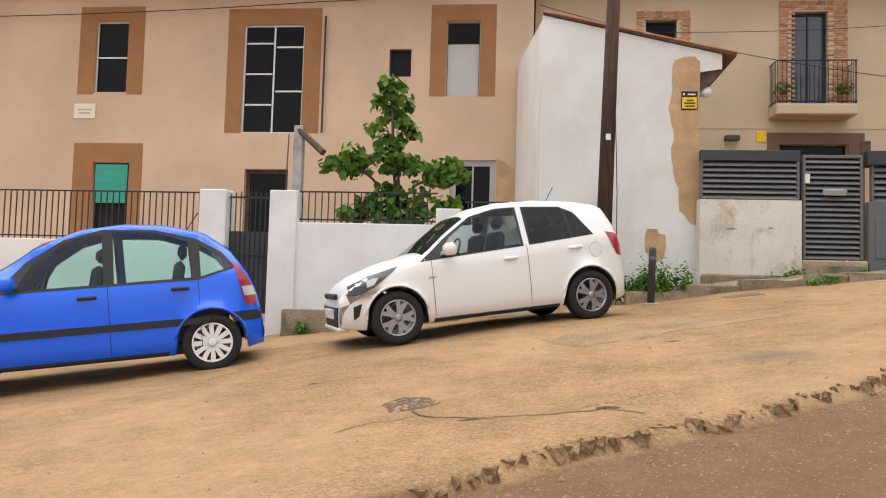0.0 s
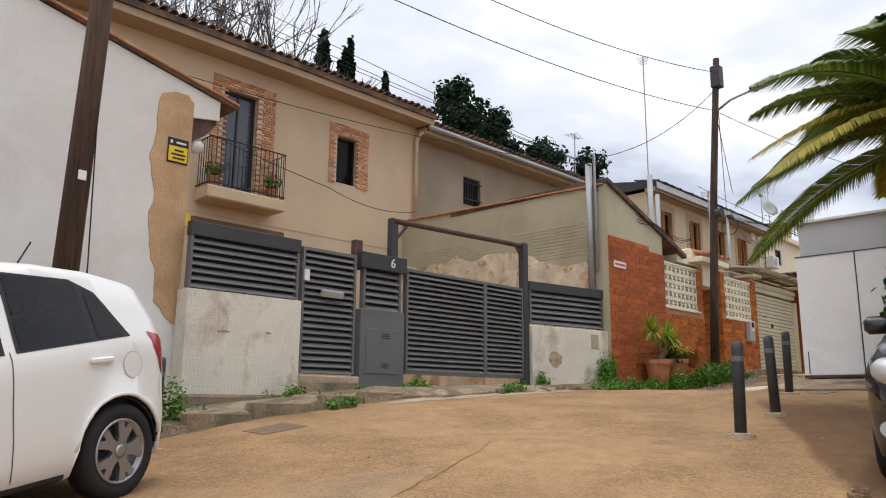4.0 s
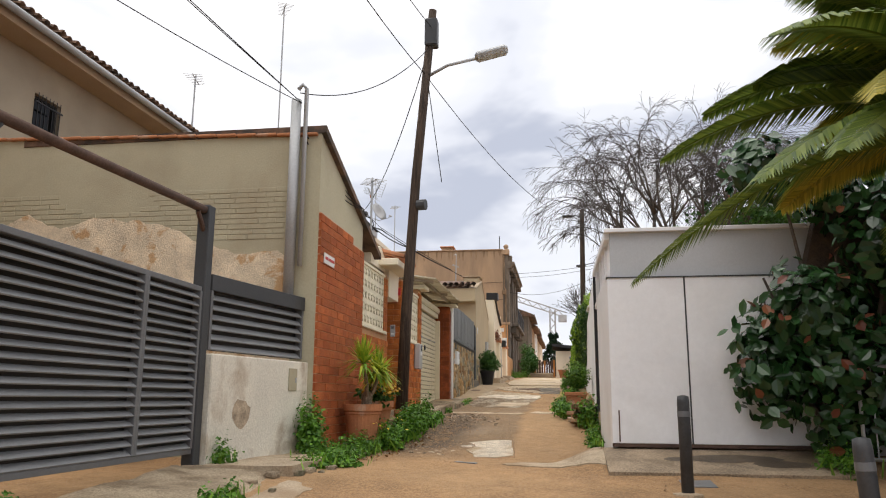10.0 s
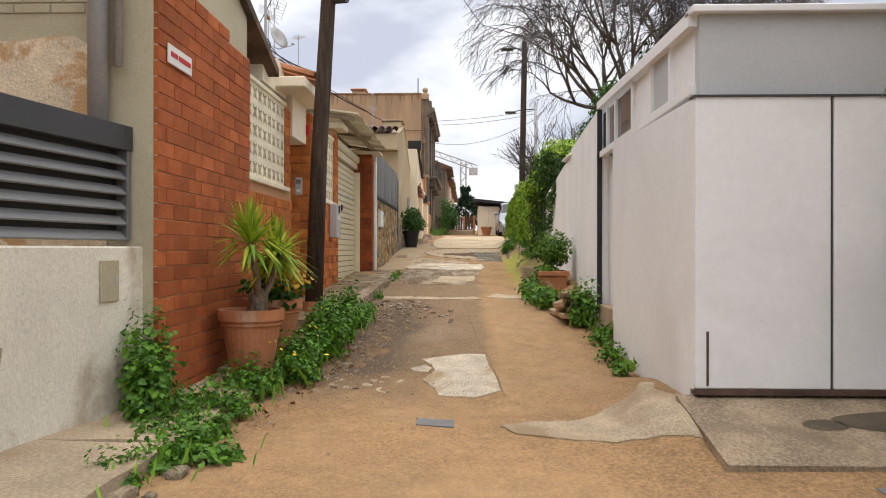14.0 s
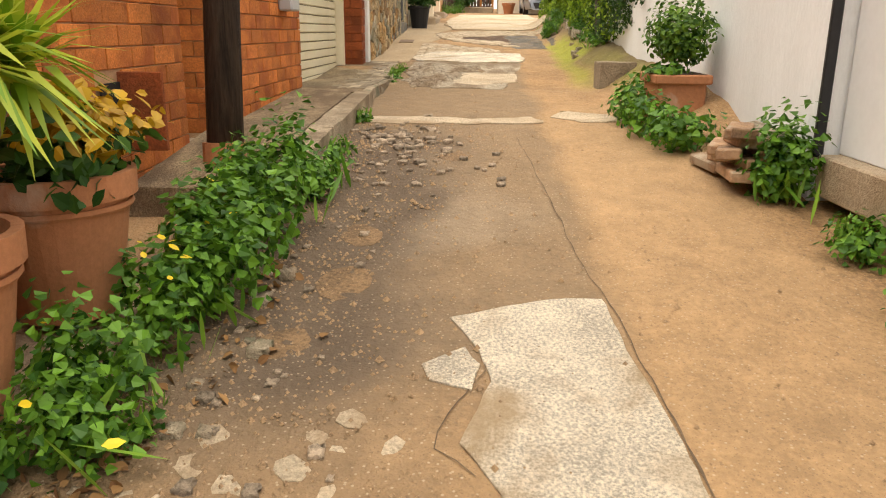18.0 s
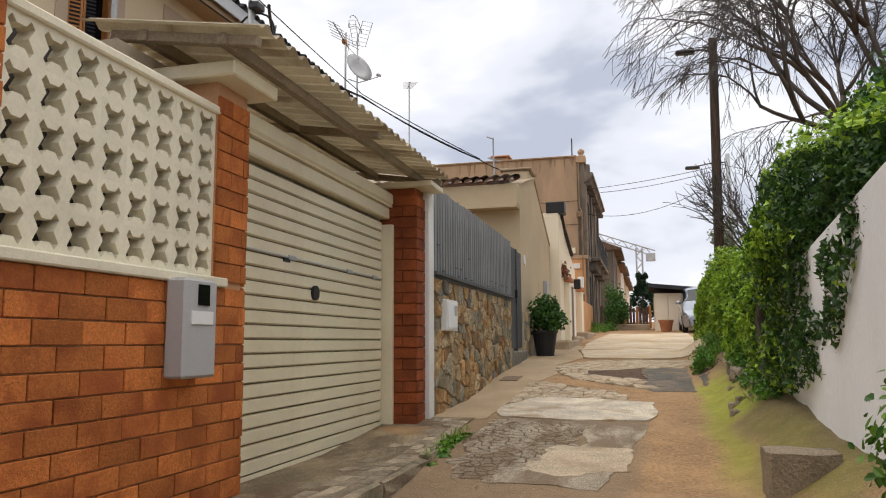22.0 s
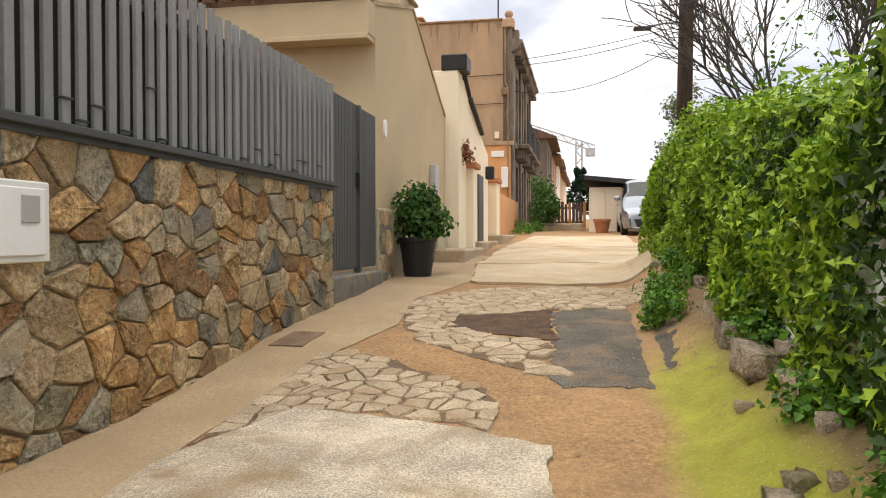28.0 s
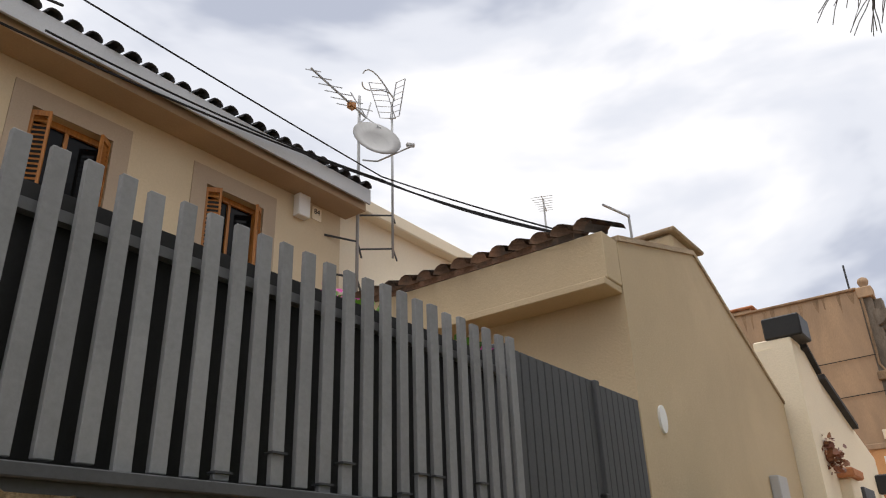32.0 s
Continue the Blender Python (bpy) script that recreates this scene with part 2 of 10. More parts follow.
KERB = mat("kerb_stone", gk=1.4, col=(0.42, 0.33, 0.23), var=0.22, scale=3, bump=0.8, dist=0.03, stain=(0.16, 0.16, 0.1), amount=0.4, stain_scale=2.0, rand=0.15)
# Soil of the pots, and the painted shade inside the rubber plant
SOILSHADE = mat("soil_and_inner_shade", (0.07, 0.045, 0.03), var=0.3, scale=8, bump=0.8, dist=0.03)
CABLE = mat("cable_rubber", (0.02, 0.02, 0.022), bump=0)
WOODORANGE = mat("varnished_wood", (0.42, 0.17, 0.04), rough=0.4, var=0.25, scale=5, grain=30, stretch=(6, 6, 0.5), bump=0.1)
UMBER = mat("umber_paint", (0.17, 0.095, 0.055), rough=0.6, var=0.15, bump=0.15)
PALEBAND = mat("grey_beige_band", (0.42, 0.33, 0.24), var=0.06, bump=0.15)
# Near-black stand-in for the shade inside rooms, holes and the thicket
INNERSHADE = mat("unlit_inside", (0.015, 0.014, 0.013), bump=0)
GLASSDARK = glass("dark_glass")
GLASSBLUE = glass("window_glass", (0.04, 0.05, 0.07), 0.05, 0.6)
BLINDGREY = mat("grey_blind", (0.52, 0.52, 0.5), rough=0.6, var=0.05, bump=0.05)
TEAL = mat("teal_shutter", (0.05, 0.4, 0.3), rough=0.6, var=0.1, bump=0.1)
SOFFIT = mat("soffit_render", (0.42, 0.31, 0.21), var=0.08, bump=0.15)
PLASTICWHITE = mat("white_plastic", (0.75, 0.75, 0.73), rough=0.4, var=0.03, bump=0)
PLASTICGREY = mat("grey_plastic", (0.42, 0.42, 0.42), rough=0.45, var=0.05, bump=0)
YELLOW = mat("yellow_sign", (0.8, 0.55, 0.02), rough=0.5, var=0.03, bump=0)
SIGNBLACK = mat("black_print", (0.02, 0.02, 0.02), rough=0.5, bump=0)
REDPAINT = mat("red_paint", (0.5, 0.02, 0.02), rough=0.4, bump=0)


# ---- helpers of this place ----
ORG = {}


def thing(name, loc, label, category, group="", kind=""):
    ob = new(name)
    ob.empty_display_size = 0.2
    ob.location = loc
    ORG[ob.name] = Vector(loc)
    return tagged(ob, label, category, group, kind)


def mesh_of(name, bm, material, smooth=False):
    me = bpy.data.meshes.new(name)
    bm.normal_update()
    bm.to_mesh(me)
    bm.free()
    for m in (material if isinstance(material, (list, tuple)) else [material]):
        me.materials.append(m)
    if smooth:
        me.polygons.foreach_set("use_smooth", [True] * len(me.polygons))
    return me


def part(name, bm, material, parent, label="", smooth=False, kind=""):
    """One mesh under a thing or under a part; its geometry is given in world metres."""
    o = ORG[parent.name]
    bm.transform(Matrix.Translation(-o))
    ob = new(name, mesh_of(name, bm, material, smooth))
    ob.parent = parent
    ORG[ob.name] = o
    return tagged(ob, label, kind=kind)


def solo(name, bm, material, label, category, loc=None, smooth=False, group="", kind=""):
    """A thing of one mesh."""
    loc = Vector(loc) if loc else Vector((0, 0, 0))
    bm.transform(Matrix.Translation(-loc))
    ob = new(name, mesh_of(name, bm, material, smooth))
    ob.location = loc
    ORG[ob.name] = loc
    return tagged(ob, label, category, group, kind)


def piece(name, me, parent, m):
    """One of many alike pieces on a shared mesh; m in world metres."""
    ob = bpy.data.objects.new(name, me)
    scene.collection.objects.link(ob)
    ob.parent = parent
    ob.matrix_basis = Matrix.Translation(-ORG[parent.name]) @ m
    return ob


def B():
    return bmesh.new()


def box(bm, x0, x1, y0, y1, z0, z1, bevel=0.0, m=None):
    r = bmesh.ops.create_cube(bm, size=1)
    vs = r["verts"]
    for v in vs:
        v.co = ((x0 + x1) / 2 + v.co.x * (x1 - x0), (y0 + y1) / 2 + v.co.y * (y1 - y0), (z0 + z1) / 2 + v.co.z * (z1 - z0))
    if bevel:
        es = list({e for v in vs for e in v.link_edges})
        r2 = bmesh.ops.bevel(bm, geom=es, offset=bevel, segments=1, affect="EDGES")
        vs = list({v for f in r2["faces"] for v in f.verts} | {v for v in vs if v.is_valid})
    if m is not None:
        bmesh.ops.transform(bm, matrix=m, verts=[v for v in vs if v.is_valid])
    return bm


def bx(x0, x1, y0, y1, z0, z1, bevel=0.0, m=None):
    return box(B(), x0, x1, y0, y1, z0, z1, bevel, m)


def prism(bm, pts, axis, a, b):
    """A polygon pts, in the plane across an axis, drawn out from a to b along that axis."""
    def at(p, s):
        return (s, p[0], p[1]) if axis == "x" else (p[0], s, p[1]) if axis == "y" else (p[0], p[1], s)
    lo = [bm.verts.new(at(p, a)) for p in pts]
    hi = [bm.verts.new(at(p, b)) for p in pts]
    n = len(pts)
    for i in range(n):
        bm.faces.new((lo[i], lo[(i + 1) % n], hi[(i + 1) % n], hi[i]))
    bm.faces.new(lo[::-1])
    bm.faces.new(hi)
    bmesh.ops.recalc_face_normals(bm, faces=bm.faces)
    return bm


def tube(bm, pts, r, sides=8, r2=None):
    """A round bar along points; r2: radius at the end."""
    pts = [Vector(p) for p in pts]
    rings = []
    side = Vector((0.31, 0.95, 0.11))
    for i, p in enumerate(pts):
        d = (pts[min(i + 1, len(pts) - 1)] - pts[max(i - 1, 0)]).normalized()
        u = d.cross(side)
        if u.length < 1e-3:
            u = d.cross(Vector((1, 0, 0)))
        u.normalize()
        v = d.cross(u)
        k = r if r2 is None else r + (r2 - r) * i / max(1, len(pts) - 1)
        rings.append([bm.verts.new(p + k * (math.cos(2 * math.pi * j / sides) * u + math.sin(2 * math.pi * j / sides) * v)) for j in range(sides)])
    for a, b in zip(rings, rings[1:]):
        for j in range(sides):
            bm.faces.new((a[j], a[(j + 1) % sides], b[(j + 1) % sides], b[j]))
    bm.faces.new(rings[0][::-1])
    bm.faces.new(rings[-1])
    return bm


def lathe(bm, prof, centre, sides=20):
    """Turn a profile of (radius, height) about the upright through centre."""
    c = Vector(centre)
    rings = [[bm.verts.new(c + Vector((r * math.cos(2 * math.pi * j / sides), r * math.sin(2 * math.pi * j / sides), h))) for j in range(sides)] for r, h in prof]
    for a, b in zip(rings, rings[1:]):
        for j in range(sides):
            bm.faces.new((a[j], a[(j + 1) % sides], b[(j + 1) % sides], b[j]))
    bm.faces.new(rings[0][::-1])
    bm.faces.new(rings[-1])
    return bm


def wall_with_holes(bm, x0, x1, z0, z1, y0, y1, holes, top=None):
    """A wall along x between y0 (front) and y1, with rectangular holes (x0, x1, z0, z1) right through. top: height at x, for a raked top."""
    if top:
        return prism(bm, [(x0, z0), (x1, z0), (x1, top(x1)), (x0, top(x0))], "y", y0, y1)
    holes = [(max(x0, h[0]), min(x1, h[1]), max(z0, h[2]), min(z1, h[3])) for h in holes]
    xs = sorted({x0, x1, *[h[0] for h in holes], *[h[1] for h in holes]})
    zs = sorted({z0, z1, *[h[2] for h in holes], *[h[3] for h in holes]})
    grid = {}

    def at(i, y, k):
        if (i, y, k) not in grid:
            grid[i, y, k] = bm.verts.new((xs[i], y, zs[k]))
        return grid[i, y, k]

    def solid(i, k):
        if not (0 <= i < len(xs) - 1 and 0 <= k < len(zs) - 1):
            return False
        cx, cz = (xs[i] + xs[i + 1]) / 2, (zs[k] + zs[k + 1]) / 2
        return not any(h[0] < cx < h[1] and h[2] < cz < h[3] for h in holes)
    for i in range(len(xs) - 1):
        for k in range(len(zs) - 1):
            if not solid(i, k):
                continue
            for y in (y0, y1):
                bm.faces.new((at(i, y, k), at(i + 1, y, k), at(i + 1, y, k + 1), at(i, y, k + 1)))
            for di, dk, a, b in ((-1, 0, (i, k), (i, k + 1)), (1, 0, (i + 1, k), (i + 1, k + 1)), (0, -1, (i, k), (i + 1, k)), (0, 1, (i, k + 1), (i + 1, k + 1))):
                if not solid(i + di, k + dk):
                    bm.faces.new((at(a[0], y0, a[1]), at(b[0], y0, b[1]), at(b[0], y1, b[1]), at(a[0], y1, a[1])))
    bmesh.ops.recalc_face_normals(bm, faces=bm.faces)
    return bm


def text(string, size, m, material, parent, name="lettering", depth=0.003):
    """Raised letters in the built-in font, as a mesh; m in world metres."""
    cu = bpy.data.curves.new(name, "FONT")
    cu.body, cu.size, cu.extrude, cu.align_x, cu.align_y = string, size, depth, "CENTER", "CENTER"
    tmp = bpy.data.objects.new(name, cu)
    me = bpy.data.meshes.new_from_object(tmp)
    bpy.data.objects.remove(tmp)
    bpy.data.curves.remove(cu)
    me.materials.clear()
    me.materials.append(material)
    return piece(name, me, parent, m)


XS = [-60, -14, -6, -1.5, 0, 1.3, 3.4, 5.6, 9.4, 11.2, 12.5, 13.8, 16, 17.8, 19.8, 21.6, 24, 26, 27.4, 30, 44, 60, 120]
ZS = [-5.5, -0.7, 0.2, 0.72, 0.9, 1.03, 1.33, 1.58, 1.83, 1.87, 1.87, 1.97, 2.25, 2.37, 2.42, 2.57, 2.7, 2.88, 2.97, 3.1, 3.72, 4.3, 6.0]


def smooth(a, b, x):
    t = min(1.0, max(0.0, (x - a) / (b - a)))
    return t * t * (3 - 2 * t)


def ground_z(x, y):
    """The height of the ground: it rises along the lane, and towards the houses where the lane begins."""
    s = float(np.interp(x, [6, 11], [0.07, 0.0]))
    z = float(np.interp(x, XS, ZS)) + s * (min(13.0, max(-40.0, y)) - 11.3)
    # bank along the planted side of the lane
    bank = smooth(10.35, 9.7, y) * smooth(15.5, 17.5, x) * (1 - smooth(31, 33, x))
    # a rise at the workshop's corner, and the crown of the road where the cars stand
    z += 0.15 * smooth(10.7, 11.6, x) * (1 - smooth(12.4, 13.4, x)) * smooth(10.5, 9.9, y)
    z += 0.07 * math.exp(-((x + 0.2) / 2.2) ** 2 - ((y - 10.2) / 1.6) ** 2)
    z += 0.34 * bank + 0.05 * bank * noise.noise((x * 2.3, y * 2.3, 20))
    return z


def layby_edge(x):
    """Where the surfaced road breaks off to the lower dirt of the lay-by."""
    return float(np.interp(x, [-6, -0.64, -0.35, 0.39, 1.08, 2.46, 3.03, 3.97, 4.77, 8], [1.0, 4.17, 4.46, 4.94, 5.26, 6.11, 6.66, 6.88, 7.02, 7.4])) + 0.06 * noise.noise((x * 1.3, 5.0, 0)) + 0.05 * noise.noise((x * 6.0, 2.0, 0))


def surface_z(x, y):
    """The lane's surface with its unevenness."""
    z = ground_z(x, y)
    if -20 < x < 60 and -12 < y < 15:
        z += 0.035 * noise.noise((x * 0.5, y * 0.5, 0)) + 0.014 * noise.noise((x * 2.1, y * 2.1, 3)) + 0.006 * noise.noise((x * 6, y * 6, 7))
        if x < 9:
            e = layby_edge(x) - y
            z -= (0.08 * smooth(0.0, 0.06, e) + 0.03 * smooth(0.1, 1.2, e)) * (1 - smooth(5.5, 8, x))
            if e > 0:
                z += 0.02 * noise.noise((x * 3.0, y * 3.0, 11)) * smooth(0.1, 0.6, e)
    return z


# ---- the ground ----
def ground_sheet():
    xs = [-400, -200, -100, -60, -40, -30, -24, -20] + [-16 + 0.25 * i for i in range(56)] + [-2 + 0.09 * i for i in range(89)] + [6 + 0.2 * i for i in range(135)] + [33 + 0.6 * i for i in range(45)] + [62, 70, 85, 110, 150, 250, 400]
    ys = [-400, -200, -100, -60, -40, -26, -18, -13] + [-10 + 0.4 * i for i in range(33)] + [3.2 + 0.08 * i for i in range(54)] + [7.52 + 0.18 * i for i in range(40)] + [14.8, 16, 19, 24, 32, 50, 90, 200, 400]
    verts = [(x, y, surface_z(x, y)) for x in xs for y in ys]
    w = len(ys)
    faces = [(i * w + j, (i + 1) * w + j, (i + 1) * w + j + 1, i * w + j + 1) for i in range(len(xs) - 1) for j in range(w - 1)]
    me = bpy.data.meshes.new("ground")
    me.from_pydata(verts, [], faces)
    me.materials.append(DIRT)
    me.polygons.foreach_set("use_smooth", [True] * len(faces))
    ob = new("ground", me)
    ORG[ob.name] = Vector((0, 0, 0))
    return tagged(ob, "orange-tan dirt lane rising uphill, with ruts and moss", "ground", kind="structure")


def dirt_material():
    m = mat("packed_dirt", gk=2.0, col=(0.36, 0.215, 0.105), rough=0.9, var=0.22, scale=1.3, grain=34, bump=0.6, dist=0.012, stain=(0.44, 0.275, 0.14), amount=0.5, stain_scale=0.55, edge=0.22)
    n, l = m.node_tree.nodes, m.node_tree.links
    bsdf = n["Principled BSDF"]
    src = bsdf.inputs["Base Color"].links[0].from_socket
    tc = n.new("ShaderNodeTexCoord")
    sep = n.new("ShaderNodeSeparateXYZ")
    l.new(tc.outputs["Object"], sep.inputs[0])
    ns = n.new("ShaderNodeTexNoise")
    ns.inputs["Scale"].default_value, ns.inputs["Detail"].default_value = 0.9, 6
    l.new(tc.outputs["Object"], ns.inputs["Vector"])

    def band(axis, a, b, c, d, wob):
        """1 between b and c, 0 outside a and d, with a wavy edge."""
        ad = n.new("ShaderNodeMath")
        ad.operation = "MULTIPLY_ADD"
        ad.inputs[1].default_value, ad.inputs[2].default_value = wob, -wob / 2
        l.new(ns.outputs["Fac"], ad.inputs[0])
        su = n.new("ShaderNodeMath")
        l.new(ad.outputs[0], su.inputs[0])
        l.new(sep.outputs[axis], su.inputs[1])
        r1, r2, mu = n.new("ShaderNodeMapRange"), n.new("ShaderNodeMapRange"), n.new("ShaderNodeMath")
        r1.inputs["From Min"].default_value, r1.inputs["From Max"].default_value = a, b
        r2.inputs["From Min"].default_value, r2.inputs["From Max"].default_value = c, d
        r2.inputs["To Min"].default_value, r2.inputs["To Max"].default_value = 1, 0
        mu.operation = "MULTIPLY"
        for r in (r1, r2):
            l.new(su.outputs[0], r.inputs["Value"])
        l.new(r1.outputs["Result"], mu.inputs[0])
        l.new(r2.outputs["Result"], mu.inputs[1])
        return mu.outputs[0]

    def lay(colour, zones, amount, src):
        out = None
        for z in zones:
            if out is None:
                out = z
            else:
                mu = n.new("ShaderNodeMath")
                mu.operation = "MULTIPLY"
                l.new(out, mu.inputs[0])
                l.new(z, mu.inputs[1])
                out = mu.outputs[0]
        k = n.new("ShaderNodeMath")
        k.operation = "MULTIPLY"
        k.inputs[1].default_value = amount
        l.new(out, k.inputs[0])
        mx = n.new("ShaderNodeMixRGB")
        l.new(k.outputs[0], mx.inputs["Fac"])
        l.new(src, mx.inputs["Color1"])
        mx.inputs["Color2"].default_value = (*colour, 1)
        return mx.outputs["Color"]
    # grey, stony wheel track up the lane; moss and thin moss by the bank
    src = lay((0.235, 0.165, 0.1), [band(0, 12.2, 13.6, 22, 24, 1.2), band(1, 10.95, 11.12, 12.9, 13.2, 0.35)], 0.8, src)
    src = lay((0.155, 0.112, 0.075), [band(0, 12.2, 13.4, 16, 18, 1.6), band(1, 11.5, 11.9, 12.9, 13.3, 1.2)], 0.7, src)
    src = lay((0.2, 0.14, 0.075), [band(0, 18.0, 19.5, 27, 28, 1.2), band(1, 8.9, 9.1, 9.95, 10.15, 0.6)], 0.75, src)
    src = lay((0.17, 0.13, 0.045), [band(0, 18.6, 19.6, 23.0, 24.0, 1.2), band(1, 9.0, 9.2, 10.08, 10.3, 0.6)], 0.8, src)
    src = lay((0.31, 0.34, 0.032), [band(0, 21.9, 22.6, 24.9, 25.8, 1.6), band(1, 9.9, 10.06, 10.3, 10.46, 0.4)], 0.8, src)
    src = lay((0.29, 0.29, 0.035), [band(0, 19.4, 20.6, 22.2, 22.9, 1.2), band(1, 10.16, 10.26, 10.36, 10.52, 0.4)], 0.72, src)
    src = lay((0.26, 0.25, 0.05), [band(0, 18.2, 19.0, 21.0, 22.0, 1.5), band(1, 9.75, 9.9, 10.1, 10.3, 0.7)], 0.4, src)
    # lighter packed tan beside the track, dark crumbled middle of the track
    src = lay((0.46, 0.3, 0.16), [band(0, 11.5, 13.0, 17.5, 18.5, 1.5), band(1, 9.9, 10.2, 10.95, 11.1, 0.3)], 0.5, src)
    src = lay((0.085, 0.06, 0.042), [band(0, 12.6, 13.2, 16.6, 17.2, 2.2), band(1, 11.75, 12.05, 12.45, 12.7, 1.3)], 0.62, src)
    src = lay((0.33, 0.25, 0.17), [band(0, 14.2, 14.6, 15.2, 15.6, 2.6), band(1, 11.2, 11.5, 11.8, 12.1, 1.6)], 0.5, src)
    src = lay((0.24, 0.18, 0.12), [band(0, 19.5, 21.5, 27, 28, 1.2), band(1, 9.0, 9.2, 9.65, 9.95, 0.6)], 0.7, src)
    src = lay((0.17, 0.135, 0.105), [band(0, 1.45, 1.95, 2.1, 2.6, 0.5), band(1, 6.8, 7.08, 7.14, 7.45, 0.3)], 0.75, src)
    # dark reddish dirt of the lay-by, below a slanting edge
    sl = n.new("ShaderNodeMath")
    sl.operation = "MULTIPLY_ADD"
    sl.inputs[1].default_value = -0.56
    l.new(sep.outputs[0], sl.inputs[0])
    l.new(sep.outputs[1], sl.inputs[2])
    wv = n.new("ShaderNodeMath")
    wv.operation = "MULTIPLY_ADD"
    wv.inputs[1].default_value = 0.3
    l.new(ns.outputs["Fac"], wv.inputs[0])
    l.new(sl.outputs[0], wv.inputs[2])
    lb = n.new("ShaderNodeMapRange")
    lb.inputs["From Min"].default_value, lb.inputs["From Max"].default_value = 4.78, 4.68
    l.new(wv.outputs[0], lb.inputs["Value"])
    src = lay((0.16, 0.085, 0.042), [lb.outputs["Result"], band(0, -20, -10, 8, 9, 1)], 0.85, src)
    # middle-sized blotches, then flecks of grit, pale and dark
    mid = n.new("ShaderNodeTexNoise")
    mid.inputs["Scale"].default_value, mid.inputs["Detail"].default_value, mid.inputs["Roughness"].default_value = 5.0, 8, 0.75
    l.new(tc.outputs["Object"], mid.inputs["Vector"])
    mr = n.new("ShaderNodeMapRange")
    mr.inputs["From Min"].default_value, mr.inputs["From Max"].default_value = 0.3, 0.7
    mr.inputs["To Min"].default_value, mr.inputs["To Max"].default_value = 0.78, 1.18
    l.new(mid.outputs["Fac"], mr.inputs["Value"])
    mv = n.new("ShaderNodeVectorMath")
    mv.operation = "SCALE"
    l.new(src, mv.inputs[0])
    l.new(mr.outputs["Result"], mv.inputs["Scale"])
    src = mv.outputs["Vector"]
    for scale, colour, cut in ((38.0, (0.62, 0.5, 0.36), 0.16), (24.0, (0.13, 0.085, 0.055), 0.13), (75.0, (0.16, 0.1, 0.06), 0.2)):
        vo = n.new("ShaderNodeTexVoronoi")
        vo.inputs["Scale"].default_value = scale
        l.new(tc.outputs["Object"], vo.inputs["Vector"])
        vr = n.new("ShaderNodeMapRange")
        vr.inputs["From Min"].default_value, vr.inputs["From Max"].default_value = cut + 0.04, cut - 0.04
        l.new(vo.outputs["Distance"], vr.inputs["Value"])
        src = lay(colour, [vr.outputs["Result"]], 0.42, src)
    l.new(src, bsdf.inputs["Base Color"])
    return m


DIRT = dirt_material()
ground_sheet()


# ---- the houses as masses with openings ----
def house(name, loc, label):
    return thing(name, loc, label, "house")


def opening(parent, name, x0, x1, z0, z1, y, depth, frame_mat, pane_mat, bars=(0, 0), w=0.05, label="", back=True):
    """A window or door set back in its opening: frame, sash bars and panes."""
    fr = B()
    yy = y + depth
    box(fr, x0, x0 + w, yy - 0.06, yy, z0, z1)
    box(fr, x1 - w, x1, yy - 0.06, yy, z0, z1)
    box(fr, x0 + w, x1 - w, yy - 0.06, yy, z1 - w, z1)
    box(fr, x0 + w, x1 - w, yy - 0.06, yy, z0, z0 + w)
    win = part(name, fr, frame_mat, parent, label)
    nx, nz = bars
    for i in range(nx):
        x = x0 + w + (x1 - x0 - 2 * w) * (i + 1) / (nx + 1)
        part("sash_bar", bx(x - 0.02, x + 0.02, yy - 0.055, yy - 0.005, z0 + w, z1 - w), frame_mat, win)
    for i in range(nz):
        z = z0 + w + (z1 - z0 - 2 * w) * (i + 1) / (nz + 1)
        part("sash_bar", bx(x0 + w, x1 - w, yy - 0.05, yy - 0.01, z - 0.02, z + 0.02), frame_mat, win)
    part("pane", bx(x0 + w / 2, x1 - w / 2, yy - 0.03, yy - 0.02, z0 + w / 2, z1 - w / 2), pane_mat, win)
    return win


def tile_row(parent, x0, x1, y, z, depth, slope, material, pitch=0.21, r=0.085, count=300):
    """Barrel tiles whose mouths show along an eave; each runs back up the slope."""
    n = max(2, int((x1 - x0) / pitch))
    pitch = (x1 - x0) / n
    bm = B()
    seg = 7
    for k, dy in enumerate((0.0, depth)):
        for s in range(2):
            for j in range(seg):
                a = math.pi * j / (seg - 1)
                rr = r - 0.015 * s
                bm.verts.new((rr * math.cos(a), dy, rr * math.sin(a) * 0.9 + dy * slope))
    vs = list(bm.verts)
    for j in range(seg - 1):
        bm.faces.new((vs[j], vs[j + 1], vs[2 * seg + j + 1], vs[2 * seg + j]))
        bm.faces.new((vs[seg + j], vs[3 * seg + j], vs[3 * seg + j + 1], vs[seg + j + 1]))
        bm.faces.new((vs[j], vs[seg + j], vs[seg + j + 1], vs[j + 1]))
    me = mesh_of("roof_tile", bm, material, True)
    for i in range(n):
        piece("roof_tile", me, parent, Matrix.Translation((x0 + (i + 0.5) * pitch, y + random.uniform(-0.02, 0.02), z + random.uniform(-0.008, 0.008))) @ pose(0, 0, 0, 0, random.uniform(-3, 3), random.uniform(-1.5, 1.5)))


